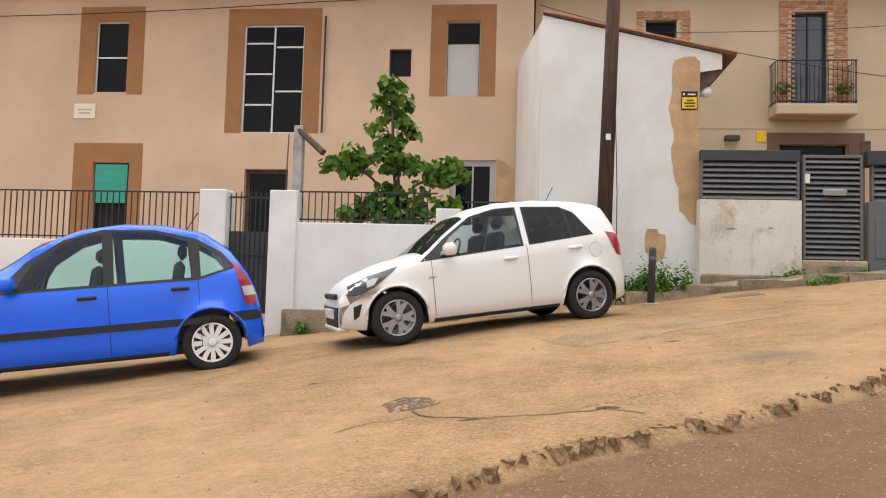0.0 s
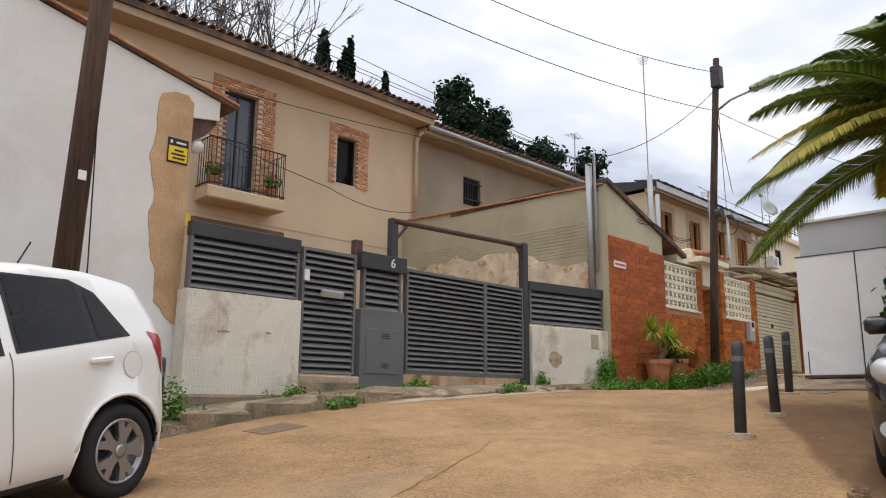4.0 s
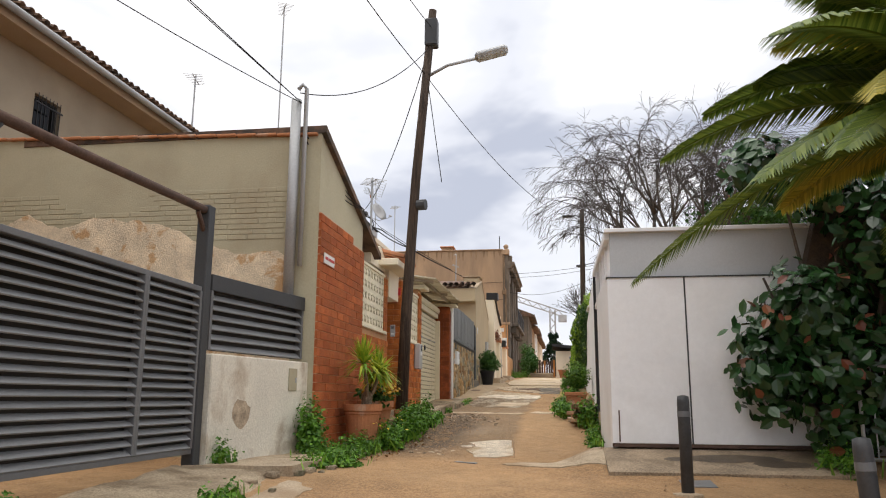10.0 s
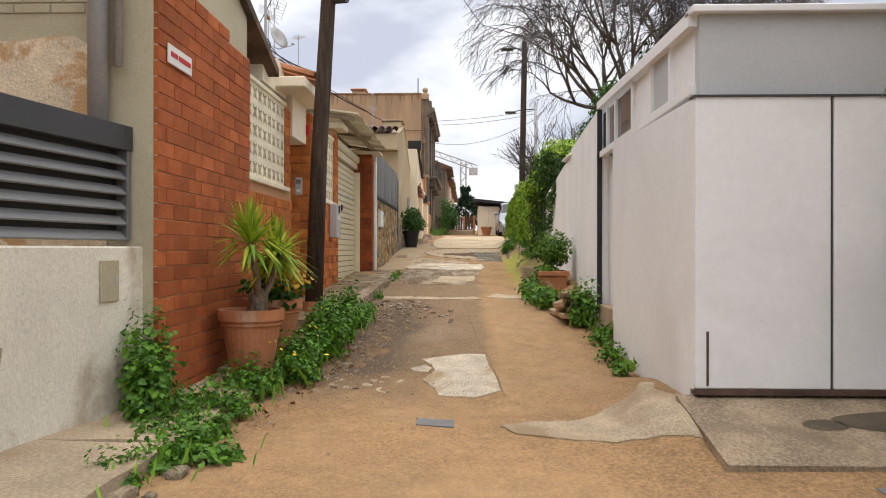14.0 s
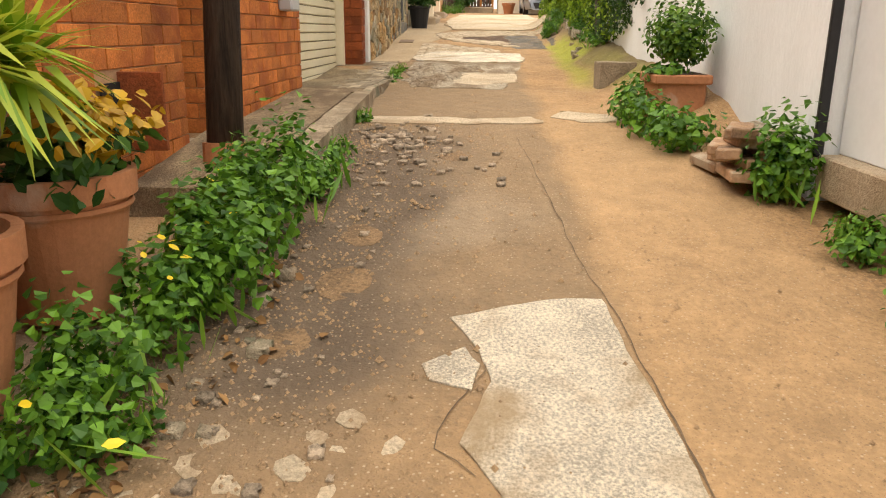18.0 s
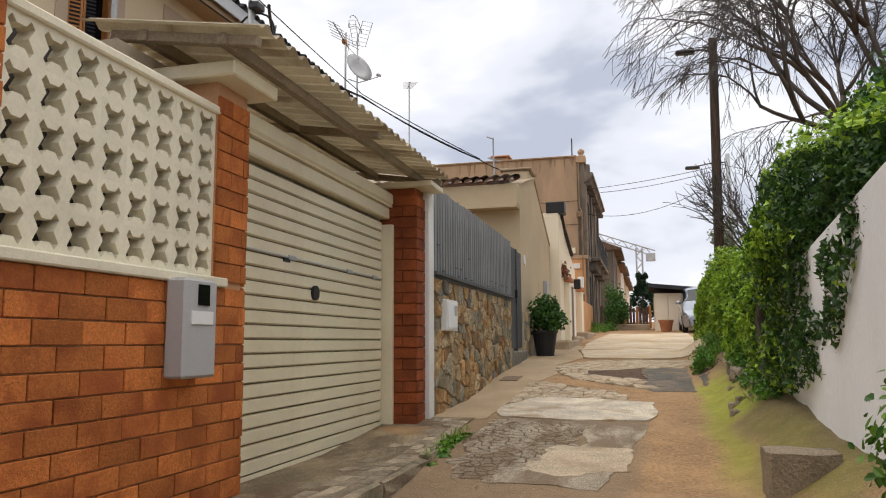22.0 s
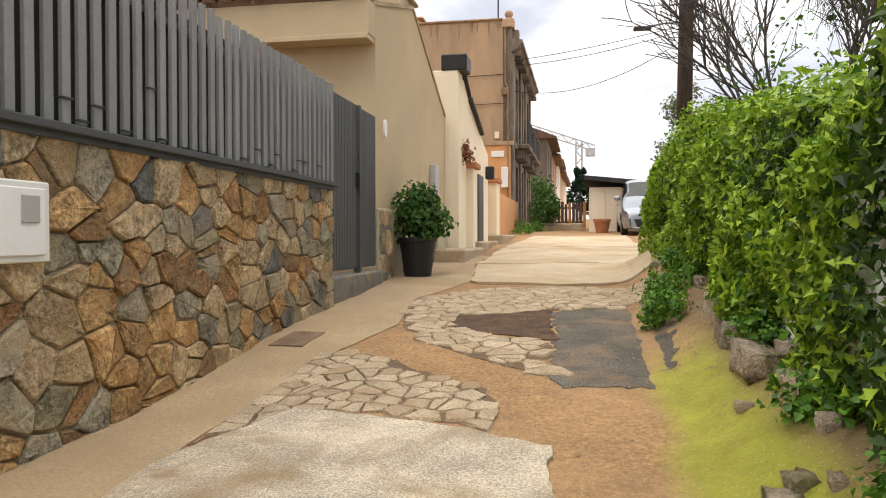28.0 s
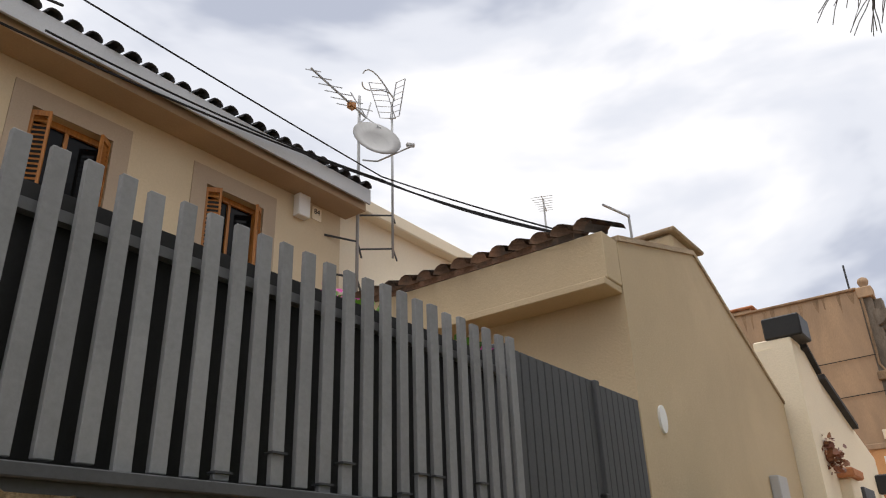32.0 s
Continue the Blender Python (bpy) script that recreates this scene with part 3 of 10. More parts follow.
def eave_house(hs, x0, x1, y, zb, ze, holes, material, over=0.55, ridge=0.9, tile=TILE, depth=9.0):
    """A storeyed house: front wall with openings, side and back walls, floor slabs, soffit, pitched roof with a tiled eave."""
    part("front_wall", wall_with_holes(B(), x0, x1, zb, ze, y, y + 0.3, holes), material, hs)
    part("side_wall", bx(x0, x0 + 0.3, y + 0.3, y + depth, zb, ze), material, hs)
    part("side_wall", bx(x1 - 0.3, x1, y + 0.3, y + depth, zb, ze), material, hs)
    part("back_wall", bx(x0 + 0.3, x1 - 0.3, y + depth - 0.3, y + depth, zb, ze), material, hs)
    # Black wall inside, its colour standing in for unlit rooms
    part("inner_shade_wall", bx(x0 + 0.32, x1 - 0.32, y + 1.6, y + 1.7, zb, ze - 0.02), INNERSHADE, hs)
    ym = y + depth / 2
    roof = part("roof", prism(B(), [(y - over, ze + 0.10), (y - over, ze + 0.24), (ym, ze + ridge + 0.2), (y + depth + over, ze + 0.24), (y + depth + over, ze + 0.02)], "x", x0 - 0.12, x1 + 0.12), tile, hs)
    part("soffit", bx(x0 - 0.1, x1 + 0.1, y - over + 0.06, y, ze - 0.06, ze + 0.1), SOFFIT, hs)
    tile_row(roof, x0 - 0.1, x1 + 0.1, y - over - 0.07, ze + 0.25, 0.9, (ridge - 0.04) / (ym - y + over), tile)


# peach house with ochre window surrounds
peach = house("house", (-10, 19.1, 0.3), "peach two-storey rendered house with ochre window surrounds")
HOLES = [(-7.36, -5.76, 5.2, 8.02), (-2.11, -1.25, 6.15, 8.07), (-3.54, -2.98, 6.65, 7.36), (-11.4, -10.5, 6.25, 8.15), (-11.3, -10.3, 0.6, 4.4), (-7.19, -6.05, 1.2, 4.27), (-1.92, -0.8, 1.5, 4.55)]
eave_house(peach, -20.0, 0.06, 19.1, -0.5, 9.5, HOLES, PEACH, over=1.4, tile=TILEDARK)
for x0, x1, z0, z1, s in ((-7.78, -5.31, 5.2, 8.43, 1), (-2.5, -0.86, 6.15, 8.48, 0), (-11.85, -10.06, 6.2, 8.54, 0), (-11.85, -9.95, 0.6, 4.91, 2)):
    h = min((q for q in HOLES if x0 < (q[0] + q[1]) / 2 < x1 and z0 - 0.3 < q[2] < z1), key=lambda q: abs(q[2] - z0))
    for a, b, c, d in ((x0, h[0], z0, z1), (h[1], x1, z0, z1), (h[0], h[1], h[3], z1)):
        part("painted_surround", bx(a, b, 19.09, 19.1, c, d), OCHRE, peach, "ochre painted surround")
opening(peach, "window", -7.36, -5.76, 5.2, 8.02, 19.1, 0.14, PLASTICWHITE, GLASSDARK, (1, 0), 0.04, "tall dark window with thin white bars")
for xa, xb, zz in ((-7.3, -6.6, 7.55), (-7.3, -6.6, 6.75), (-7.3, -6.6, 5.95), (-6.5, -5.8, 7.45), (-6.5, -5.8, 6.3)):
    part("glazing_bar", bx(xa, xb, 19.18, 19.21, zz - 0.02, zz + 0.02), PLASTICWHITE, peach)
opening(peach, "window", -2.11, -1.25, 6.15, 8.07, 19.1, 0.16, PALEBAND, GLASSDARK, (0, 0), 0.03, "window with a grey blind half down")
part("blind", bx(-2.07, -1.29, 19.215, 19.225, 6.18, 7.5), BLINDGREY, peach, "grey roller blind")
opening(peach, "window", -3.54, -2.98, 6.65, 7.36, 19.1, 0.18, DARKMETAL, INNERSHADE, (0, 0), 0.02, "small dark window hole")
opening(peach, "window", -11.4, -10.5, 6.25, 8.15, 19.1, 0.14, PLASTICWHITE, GLASSDARK, (0, 1), 0.03, "dark sash window")
opening(peach, "door", -11.3, -10.3, 0.6, 4.4, 19.1, 0.2, BLACKMETAL, INNERSHADE, (1, 0), 0.05, "doorway with a teal shutter")
for i in range(22):
    part("shutter_slat", bx(-11.24, -10.36, 19.13, 19.16, 3.35 + i * 0.046, 3.39 + i * 0.046), TEAL, peach, "teal shutter slat")
opening(peach, "door", -7.19, -6.05, 1.2, 4.27, 19.1, 0.2, RUSTY, GLASSDARK, (0, 0), 0.1, "dark brown framed doorway")
opening(peach, "door", -1.92, -0.8, 1.5, 4.55, 19.1, 0.12, PLASTICGREY, GLASSDARK, (1, 0), 0.14, "grey framed doorway")
part("peeled_patch", prism(B(), [(-0.78, 3.1), (0.04, 3.1), (0.04, 4.34), (-0.2, 4.42), (-0.42, 4.36), (-0.55, 4.5), (-0.78, 4.6)], "y", 19.085, 19.098), BROWNPLASTER, peach, "bare brown plaster patch")
part("rain_pipe", tube(B(), [(-5.2, 19.03, 5.2), (-5.2, 19.03, 8.2)], 0.025), DARKMETAL, peach)
plaque = part("street_plaque", bx(-11.9, -11.3, 19.07, 19.1, 5.55, 5.95, 0.01), PALECREAM, peach, "pale stone street plaque")
bm = B()
box(bm, -11.8, -11.4, 19.062, 19.07, 5.77, 5.81)
box(bm, -11.75, -11.45, 19.062, 19.07, 5.68, 5.72)
part("plaque_lettering", bm, PLASTICGREY, plaque)

# lean-to with its raked white wall
leanto = thing("lean_to", (1.5, 14.2, 1.2), "whitewashed lean-to building with a raked roof edge", "outbuilding")
LT = (0.2, 6.36)
bm = prism(B(), [(LT[0], 0.6), (2.98, 0.8), (2.98, 5.3), (3.36, 5.36), (3.36, 5.62), (LT[0], LT[1])], "y", 14.2, 14.5)
part("front_wall", bm, WHITEWASH, leanto)
bm = prism(B(), [(14.4, 0.6), (19.05, 0.6), (19.05, 6.95), (14.4, 6.34)], "x", LT[0], LT[0] + 0.25)
for v in bm.verts:
    v.co.x -= (v.co.y - 14.4) * 0.11
part("side_wall", bm, WHITEWASH, leanto)
part("end_wall", bx(2.73, 2.98, 14.5, 19.6, 0.8, 5.3), SAND, leanto)
part("roof", prism(B(), [(LT[0] + 0.02, LT[1] + 0.01), (3.6, 5.575), (3.6, 5.625), (LT[0] + 0.02, LT[1] + 0.06)], "y", 14.16, 19.0), TILE, leanto)
tr_bm = B()
for i in range(12):
    f = (i + 0.5) / 12
    x, z = LT[0] + f * (3.62 - LT[0]), LT[1] + 0.05 - f * 0.785
    box(tr_bm, x - 0.142, x + 0.142, 14.13, 14.3, z - 0.012, z + 0.022, 0.008, Matrix.Translation((x, 0, z)) @ Matrix.Rotation(0.226, 4, "Y") @ Matrix.Translation((-x, 0, -z)))
part("rake_tiles", tr_bm, TERRACOTTA, leanto, "terracotta edge tiles")
part("eave_end", prism(B(), [(2.99, 4.98), (3.2, 5.12), (3.34, 5.3), (3.34, 5.36), (2.99, 5.3)], "y", 14.24, 14.5), RUSTY, leanto, "rotten brown eave end")
part("hornet_lamp", lathe(B(), [(0.03, 0), (0.1, 0.05), (0.11, 0.12), (0.06, 0.19), (0.01, 0.2)], (3.12, 14.36, 4.88), 12), PLASTICWHITE, leanto, "round white lamp under the eave", smooth=True)
bm = B()
outline = [(2.5, 5.4), (2.58, 5.52), (2.72, 5.58), (2.9, 5.58), (2.979, 5.5), (2.979, 2.96), (3.1, 2.92), (3.2, 2.8), (3.16, 2.6), (3.0, 2.54), (2.84, 2.62), (2.64, 2.84), (2.66, 3.15), (2.58, 3.4), (2.5, 3.8), (2.54, 4.2), (2.45, 4.6), (2.5, 5.0)]
fine = []
for k in range(len(outline)):
    a, b = outline[k - 1], outline[k]
    for i in range(6):
        f = i / 6
        q = 0.0 if a[0] == b[0] == 2.979 else 0.7
        px, pz = a[0] + (b[0] - a[0]) * f, a[1] + (b[1] - a[1]) * f
        fine.append((px + q * (0.05 * noise.noise((pz * 3.1, 0.3, 1)) + 0.03 * noise.noise((pz * 11, px, 2))), pz + q * 0.03 * noise.noise((px * 9, pz * 5, 4))))
prism(bm, fine, "y", 14.185, 14.2)
part("plaster_patch", bm, BROWNPLASTER, leanto, "exposed brown plaster patch with a ragged edge")
part("plaster_patch", prism(B(), [(2.08, 2.1), (2.06, 2.35), (2.1, 2.5), (2.28, 2.5), (2.3, 2.42), (2.42, 2.4), (2.43, 2.15), (2.38, 1.97), (2.22, 1.94), (2.14, 2.02)], "y", 14.187, 14.2), BROWNPLASTER, leanto, "exposed brown plaster patch")
sign = part("alarm_sign", bx(2.66, 2.94, 14.17, 14.183, 4.62, 4.95, 0.004), SIGNBLACK, leanto, "yellow and black alarm company sign")
part("sign_panel", bx(2.675, 2.925, 14.163, 14.17, 4.64, 4.84), YELLOW, sign)
bm = B()
for i, (a, b) in enumerate(((2.73, 2.89), (2.71, 2.9), (2.75, 2.87))):
    box(bm, a, b, 14.158, 14.163, 4.67 + i * 0.052, 4.693 + i * 0.052)
part("sign_print", bm, SIGNBLACK, sign)
bm = B()
box(bm, 2.69, 2.72, 14.163, 14.17, 4.875, 4.915)
box(bm, 2.77, 2.9, 14.163, 14.17, 4.88, 4.905)
part("sign_heading", bm, PLASTICWHITE, sign)

# sand house with the brick window surrounds and balcony
sandhouse = house("house", (6, 19.7, 1.5), "sand-coloured two-storey house with brick window surrounds and a balcony")
SH = [(6.36, 7.22, 5.99, 8.42), (9.48, 10.14, 6.93, 8.15), (2.85, 3.62, 7.2, 8.24), (6.08, 7.68, 1.5, 5.12)]
eave_house(sandhouse, 0.1, 12.25, 19.7, 0.5, 9.1, SH, SAND, over=0.6)
opening(sandhouse, "balcony_door", 6.36, 7.22, 5.99, 8.42, 19.7, 0.2, BLACKMETAL, GLASSBLUE, (1, 0), 0.06, "black-framed glazed balcony door")
opening(sandhouse, "window", 9.48, 10.14, 6.93, 8.15, 19.7, 0.2, BLACKMETAL, GLASSDARK, (0, 0), 0.04, "narrow dark window")
opening(sandhouse, "window", 2.85, 3.62, 7.2, 8.24, 19.7, 0.2, BLACKMETAL, GLASSDARK, (0, 0), 0.04, "narrow dark window")
part("ground_door", bx(6.08, 7.68, 19.85, 19.95, 1.5, 5.1), GLASSDARK, sandhouse)
part("lintel", bx(5.8, 8.05, 19.66, 19.7, 5.12, 5.4), UMBER, sandhouse, "brown painted lintel")
for a, b in ((5.8, 6.08), (7.68, 8.05)):
    part("door_surround", bx(a, b, 19.66, 19.7, 1.5, 5.12), UMBER, sandhouse, "brown painted surround")
part("string_line", bx(3.1, 12.2, 19.688, 19.7, 5.5, 5.54), SAND, sandhouse)
brick_me = mesh_of("brick", bx(-0.105, 0.105, -0.02, 0.02, -0.024, 0.024, 0.004), THINBRICK)
for x0, x1, z0, z1, h in ((6.07, 7.66, 5.99, 8.7, SH[0]), (9.24, 10.48, 6.9, 8.5, SH[1]), (2.62, 3.93, 7.1, 8.5, SH[2])):
    bed = B()
    box(bed, x0, h[0], 19.685, 19.7, z0, z1)
    box(bed, h[1], x1, 19.685, 19.7, z0, z1)
    box(bed, h[0], h[1], 19.685, 19.7, h[3], z1)
    sr = part("brick_surround", bed, PALEMORTAR, sandhouse, "thin red brick surround in pale mortar")
    z = z0 + 0.03
    row = 0
    while z < z1 - 0.02:
        xa = x0 - (0.06 if row % 2 else 0)
        while xa < x1:
            xb = xa + 0.21
            c = (max(xa, x0) + min(xb, x1)) / 2
            if not (h[0] - 0.02 < c < h[1] + 0.02 and z < h[3]):
                piece("brick", brick_me, sr, Matrix.Translation((c, 19.68, z)) @ Matrix.Diagonal((max(0.3, (min(xb, x1) - max(xa, x0)) / 0.22), 1, 1, 1)))
            xa = xb + 0.012
        z += 0.06
        row += 1
bal = part("balcony_slab", bx(5.82, 7.68, 19.1, 19.7, 5.72, 5.99, 0.03), SAND, sandhouse, "rendered balcony slab")
railing = part("balcony_railing", tube(B(), [(5.84, 19.7, 7.03), (5.84, 19.13, 7.03), (7.66, 19.13, 7.03), (7.66, 19.7, 7.03)], 0.016, 6), BLACKMETAL, sandhouse, "black wrought-iron balcony railing")
part("bottom_rail", tube(B(), [(5.84, 19.7, 6.05), (5.84, 19.13, 6.05), (7.66, 19.13, 6.05), (7.66, 19.7, 6.05)], 0.016, 6), BLACKMETAL, railing)
bar_me = mesh_of("baluster", tube(B(), [(0, 0, 5.99), (0, 0, 7.03)], 0.009, 5), BLACKMETAL)
for i in range(18):
    piece("baluster", bar_me, railing, Matrix.Translation((5.86 + i * 0.105, 19.13, 0)))
for i in range(5):
    for x in (5.84, 7.66):
        piece("baluster", bar_me, railing, Matrix.Translation((x, 19.22 + i * 0.1, 0)))
flood = part("floodlight", bx(4.75, 5.1, 19.45, 19.62, 5.16, 5.3, 0.02), DARKMETAL, sandhouse, "black floodlight")
part("floodlight", bx(8.75, 9.1, 19.45, 19.62, 4.98, 5.12, 0.02), DARKMETAL, sandhouse, "black floodlight")
part("alarm_sign", bx(5.54, 5.76, 19.67, 19.7, 5.17, 5.43, 0.004), YELLOW, sandhouse, "small yellow alarm sign")
part("downpipe", tube(B(), [(12.45, 19.35, 8.95), (12.15, 19.5, 8.85), (12.1, 19.6, 8.6), (12.1, 19.6, 6.2)], 0.055, 10), SAND, sandhouse, smooth=True)

# drab house further on
drab = house("house", (16, 19.9, 1.8), "drab grey-brown house with a barred window")
eave_house(drab, 12.3, 21.0, 19.9, 1.0, 8.9, [(14.3, 15.05, 7.35, 8.18)], DRAB, over=0.6)
opening(drab, "window", 14.3, 15.05, 7.35, 8.18, 19.9, 0.16, BLACKMETAL, GLASSDARK, (0, 0), 0.04, "small barred window")
for i in range(7):
    part("window_bar", tube(B(), [(14.36 + i * 0.105, 19.86, 7.32), (14.36 + i * 0.105, 19.86, 8.2)], 0.009, 5), BLACKMETAL, drab)
for zz in (7.5, 8.0):
    part("window_crossbar", bx(14.28, 15.07, 19.85, 19.87, zz, zz + 0.03), BLACKMETAL, drab)
part("gutter", tube(B(), [(12.2, 19.2, 8.97), (21.0, 19.2, 8.97)], 0.07, 8), GALV, drab, smooth=True)
part("chimney", bx(20.1, 20.6, 20.6, 21.1, 9.1, 9.75, 0.02), RUSTY, drab, "small dark chimney")

# yard wall between the gate yard and the brick house
yard = thing("yard_wall", (11.72, 16.5, 1.9), "olive-cream yard wall with peeling render and exposed brick courses", "wall")
part("wall_body", prism(B(), [(13.7, 1.5), (19.9, 1.5), (19.9, 6.3), (13.7, 6.1)], "x", 11.72, 11.95), OLIVE, yard)
bm = B()
rag = [(13.75, 2.0), (19.8, 2.0)] + [(19.8 - i * 0.1, 5.0 + 0.22 * noise.noise((i * 0.17, 0, 0)) + 0.12 * noise.noise((i * 0.6, 3, 0)) - 0.5 * smooth(38, 52, i)) for i in range(61)]
prism(bm, rag, "x", 11.705, 11.72)
part("peeled_band", bm, PEELED, yard, "peeled orange and white band of render")
for i in range(11):
    z = 4.62 + i * 0.072
    y = 13.8 + 0.13 * (i % 2)
    while y < 19.0:
        w = random.uniform(0.24, 0.3)
        if noise.noise((y * 0.5, z * 1.6, 8)) > -0.22 - 0.05 * (i < 7) and z > 4.62 + 0.35 * smooth(14.6, 16.2, y):
            part("brick_course", bx(11.712, 11.722, y, y + w - 0.008, z, z + 0.06 + random.uniform(-0.004, 0.004), 0.004), OLIVE, yard)
        y += w
cop = B()
for i in range(22):
    y = 13.5 + i * 0.291
    box(cop, 11.66, 12.0, y, y + 0.28, 6.1 + (y - 13.5) * 0.031, 6.14 + (y - 13.5) * 0.031, 0.01)
part("coping", cop, TERRACOTTA, yard, "terracotta coping tiles")

# brick-fronted house: sloping render gable, brick walls, blocks, garage
bh = house("house", (17, 13.4, 2.2), "brick-fronted house with pierced cream block panels and a garage")
part("gable_wall", wall_with_holes(B(), 11.72, 13.98, 1.5, 6, 13.45, 13.7, [], lambda x: 6.18 - (x - 11.72) * 0.35), OLIVE, bh)
part("gable_roof", prism(B(), [(11.7, 6.14), (15.0, 4.99), (15.0, 5.08), (11.7, 6.24)], "y", 13.38, 17.9), TILE, bh)
part("brick_backing", wall_with_holes(B(), 11.735, 13.98, 1.6, 5.04, 13.426, 13.45, [(13.2, 13.98, 4.93, 5.04)]), PALEJOINT, bh)
front = thing("brick_wall", (14, 13.4, 2.0), "orange-red brick front wall with pierced cream blocks beside a white door", "wall")
part("wall_core", wall_with_holes(B(), 13.98, 15.85, 1.6, 3.76, 13.445, 13.7, []), MORTAR, front)
part("pillar_core", bx(15.56, 15.84, 13.46, 13.8, 3.76, 4.84), MORTAR, front)
second = thing("brick_wall", (17.5, 13.3, 2.2), "orange-red brick wall with pierced cream blocks and house number 7", "wall")
part("wall_core", bx(16.66, 18.76, 13.365, 13.6, 1.9, 3.76), MORTAR, second)
part("pillar_core", bx(16.66, 16.87, 13.365, 14.1, 3.76, 4.9), MORTAR, second)
part("doorway_return", bx(16.66, 16.9, 13.6, 14.1, 1.9, 4.9), MORTAR, second)
part("pillar_core", bx(18.42, 18.76, 13.365, 13.7, 3.76, 4.95), MORTAR, second)
PIERRED = mat("dark_red_brick", gk=1.2, col=(0.3, 0.075, 0.022), var=0.3, scale=2.5, grain=70, bump=0.35, rand=0.2, spec=0.3, stain=(0.16, 0.04, 0.015), amount=0.5, stain_scale=2.2, edge=0.2)
pier = thing("brick_pillar", (22.0, 13.3, 2.5), "dark orange brick garage pillar", "pillar")
part("pillar_core", bx(21.87, 22.15, 13.195, 13.6, 2.3, 5.0), PIERRED, pier)
solo("white_pilaster", bx(22.155, 22.34, 13.13, 13.5, 2.3, 5.05, 0.01), WHITEWASH, "narrow white rendered strip beside the garage pillar", "pilaster")


def block_panel(parent, x0, z0, cols, rows, y, pitch=0.194):
    """Cream pierced blocks, each with a four-armed hole; a sill and a cap."""
    bm = B()
    h = pitch / 2
    a = [(0.0, -0.048), (0.025, -0.048), (0.05, -0.078), (0.061, -0.064), (0.072, -0.05), (0.042, 0.0), (0.072, 0.05), (0.061, 0.064), (0.05, 0.078), (0.025, 0.048), (0.0, 0.048), (-0.025, 0.048), (-0.05, 0.078), (-0.061, 0.064), (-0.072, 0.05), (-0.042, 0.0), (-0.072, -0.05), (-0.061, -0.064), (-0.05, -0.078), (-0.025, -0.048)]
    outer = []
    for px, pz in a:
        k = h / max(abs(px), abs(pz))
        outer.append((math.copysign(h, px), math.copysign(h, pz)) if abs(px) == 0.061 else (px * k, pz * k))
    for d in (-0.045, 0.045):
        for ring in (a, outer):
            for px, pz in ring:
                bm.verts.new((px, d, pz))
    v = list(bm.verts)
    n = len(a)
    for i in range(n):
        j = (i + 1) % n
        bm.faces.new((v[i], v[j], v[n + j], v[n + i]))
        bm.faces.new((v[2 * n + i], v[3 * n + i], v[3 * n + j], v[2 * n + j]))
        bm.faces.new((v[i], v[2 * n + i], v[2 * n + j], v[j]))
        bm.faces.new((v[n + i], v[n + j], v[3 * n + j], v[3 * n + i]))
    bmesh.ops.recalc_face_normals(bm, faces=bm.faces)
    me = mesh_of("pierced_block", bm, LATTICE)
    for i in range(cols):
        for j in range(rows):
            piece("pierced_block", me, parent, Matrix.Translation((x0 + (i + 0.5) * pitch, y, z0 + (j + 0.5) * pitch)))
    w = cols * pitch
    part("block_sill", bx(x0 - 0.06, x0 + w + 0.1, y - 0.1, y + 0.08, z0 - 0.055, z0, 0.008), LATTICE, parent, "cream sill")
    part("block_cap", bx(x0 - 0.02, x0 + w + 0.02, y - 0.07, y + 0.07, z0 + rows * pitch, z0 + rows * pitch + 0.05, 0.008), LATTICE, parent, "cream cap")


block_panel(front, 14.0, 3.79, 8, 5, 13.5)
block_panel(second, 16.87, 3.78, 8, 5, 13.42)
# Walls painted near black so the block holes look deep in shade
part("inner_wall", bx(13.98, 15.56, 13.75, 13.8, 3.7, 4.9), SHADEWALL, front, "wall behind the pierced blocks, coloured dark for shade")
part("inner_wall", bx(16.87, 18.42, 13.66, 13.7, 3.7, 4.9), SHADEWALL, second, "wall behind the pierced blocks, coloured dark for shade")
tgt = text("7", 0.17, Matrix.Translation((16.78, 13.33, 4.42)) @ pose(0, 0, 0, 90, 10, 0), PLASTICWHITE, second, "house_number", 0.006)
part("alarm_plate", bx(16.655, 16.66, 13.5, 13.68, 4.58, 4.8, 0), REDPAINT, second, "red alarm plate")
part("alarm_sign", bx(16.62, 16.66, 13.37, 13.49, 4.58, 4.72, 0.004), REDSIGN, second, "small red alarm sign")
ic = part("intercom", bx(16.63, 16.66, 13.47, 13.57, 3.78, 4.01, 0.01), PLASTICGREY, second, "grey door intercom")
for i in range(4):
    part("intercom_slot", bx(16.624, 16.63, 13.49, 13.55, 3.93 + i * 0.014, 3.937 + i * 0.014), SIGNBLACK, ic)
part("intercom_button", bx(16.622, 16.63, 13.495, 13.545, 3.82, 3.85), PLASTICWHITE, ic)
meter = part("meter_box", bx(17.95, 18.25, 13.22, 13.345, 3.22, 3.74, 0.015), PLASTICGREY, second, "grey plastic meter box")
part("meter_window", bx(18.06, 18.16, 13.212, 13.22, 3.6, 3.71, 0.0), GLASSDARK, meter)
part("meter_label", bx(18.0, 18.2, 13.213, 13.22, 3.5, 3.57, 0.0), PLASTICWHITE, meter)
part("street_plate", bx(11.86, 12.32, 13.395, 13.408, 4.38, 4.52, 0.004), PLASTICWHITE, bh, "white street name plate")
for a, b in ((11.9, 12.02), (12.05, 12.28)):
    part("street_plate_print", bx(a, b, 13.389, 13.395, 4.435, 4.47), REDPAINT, bh)
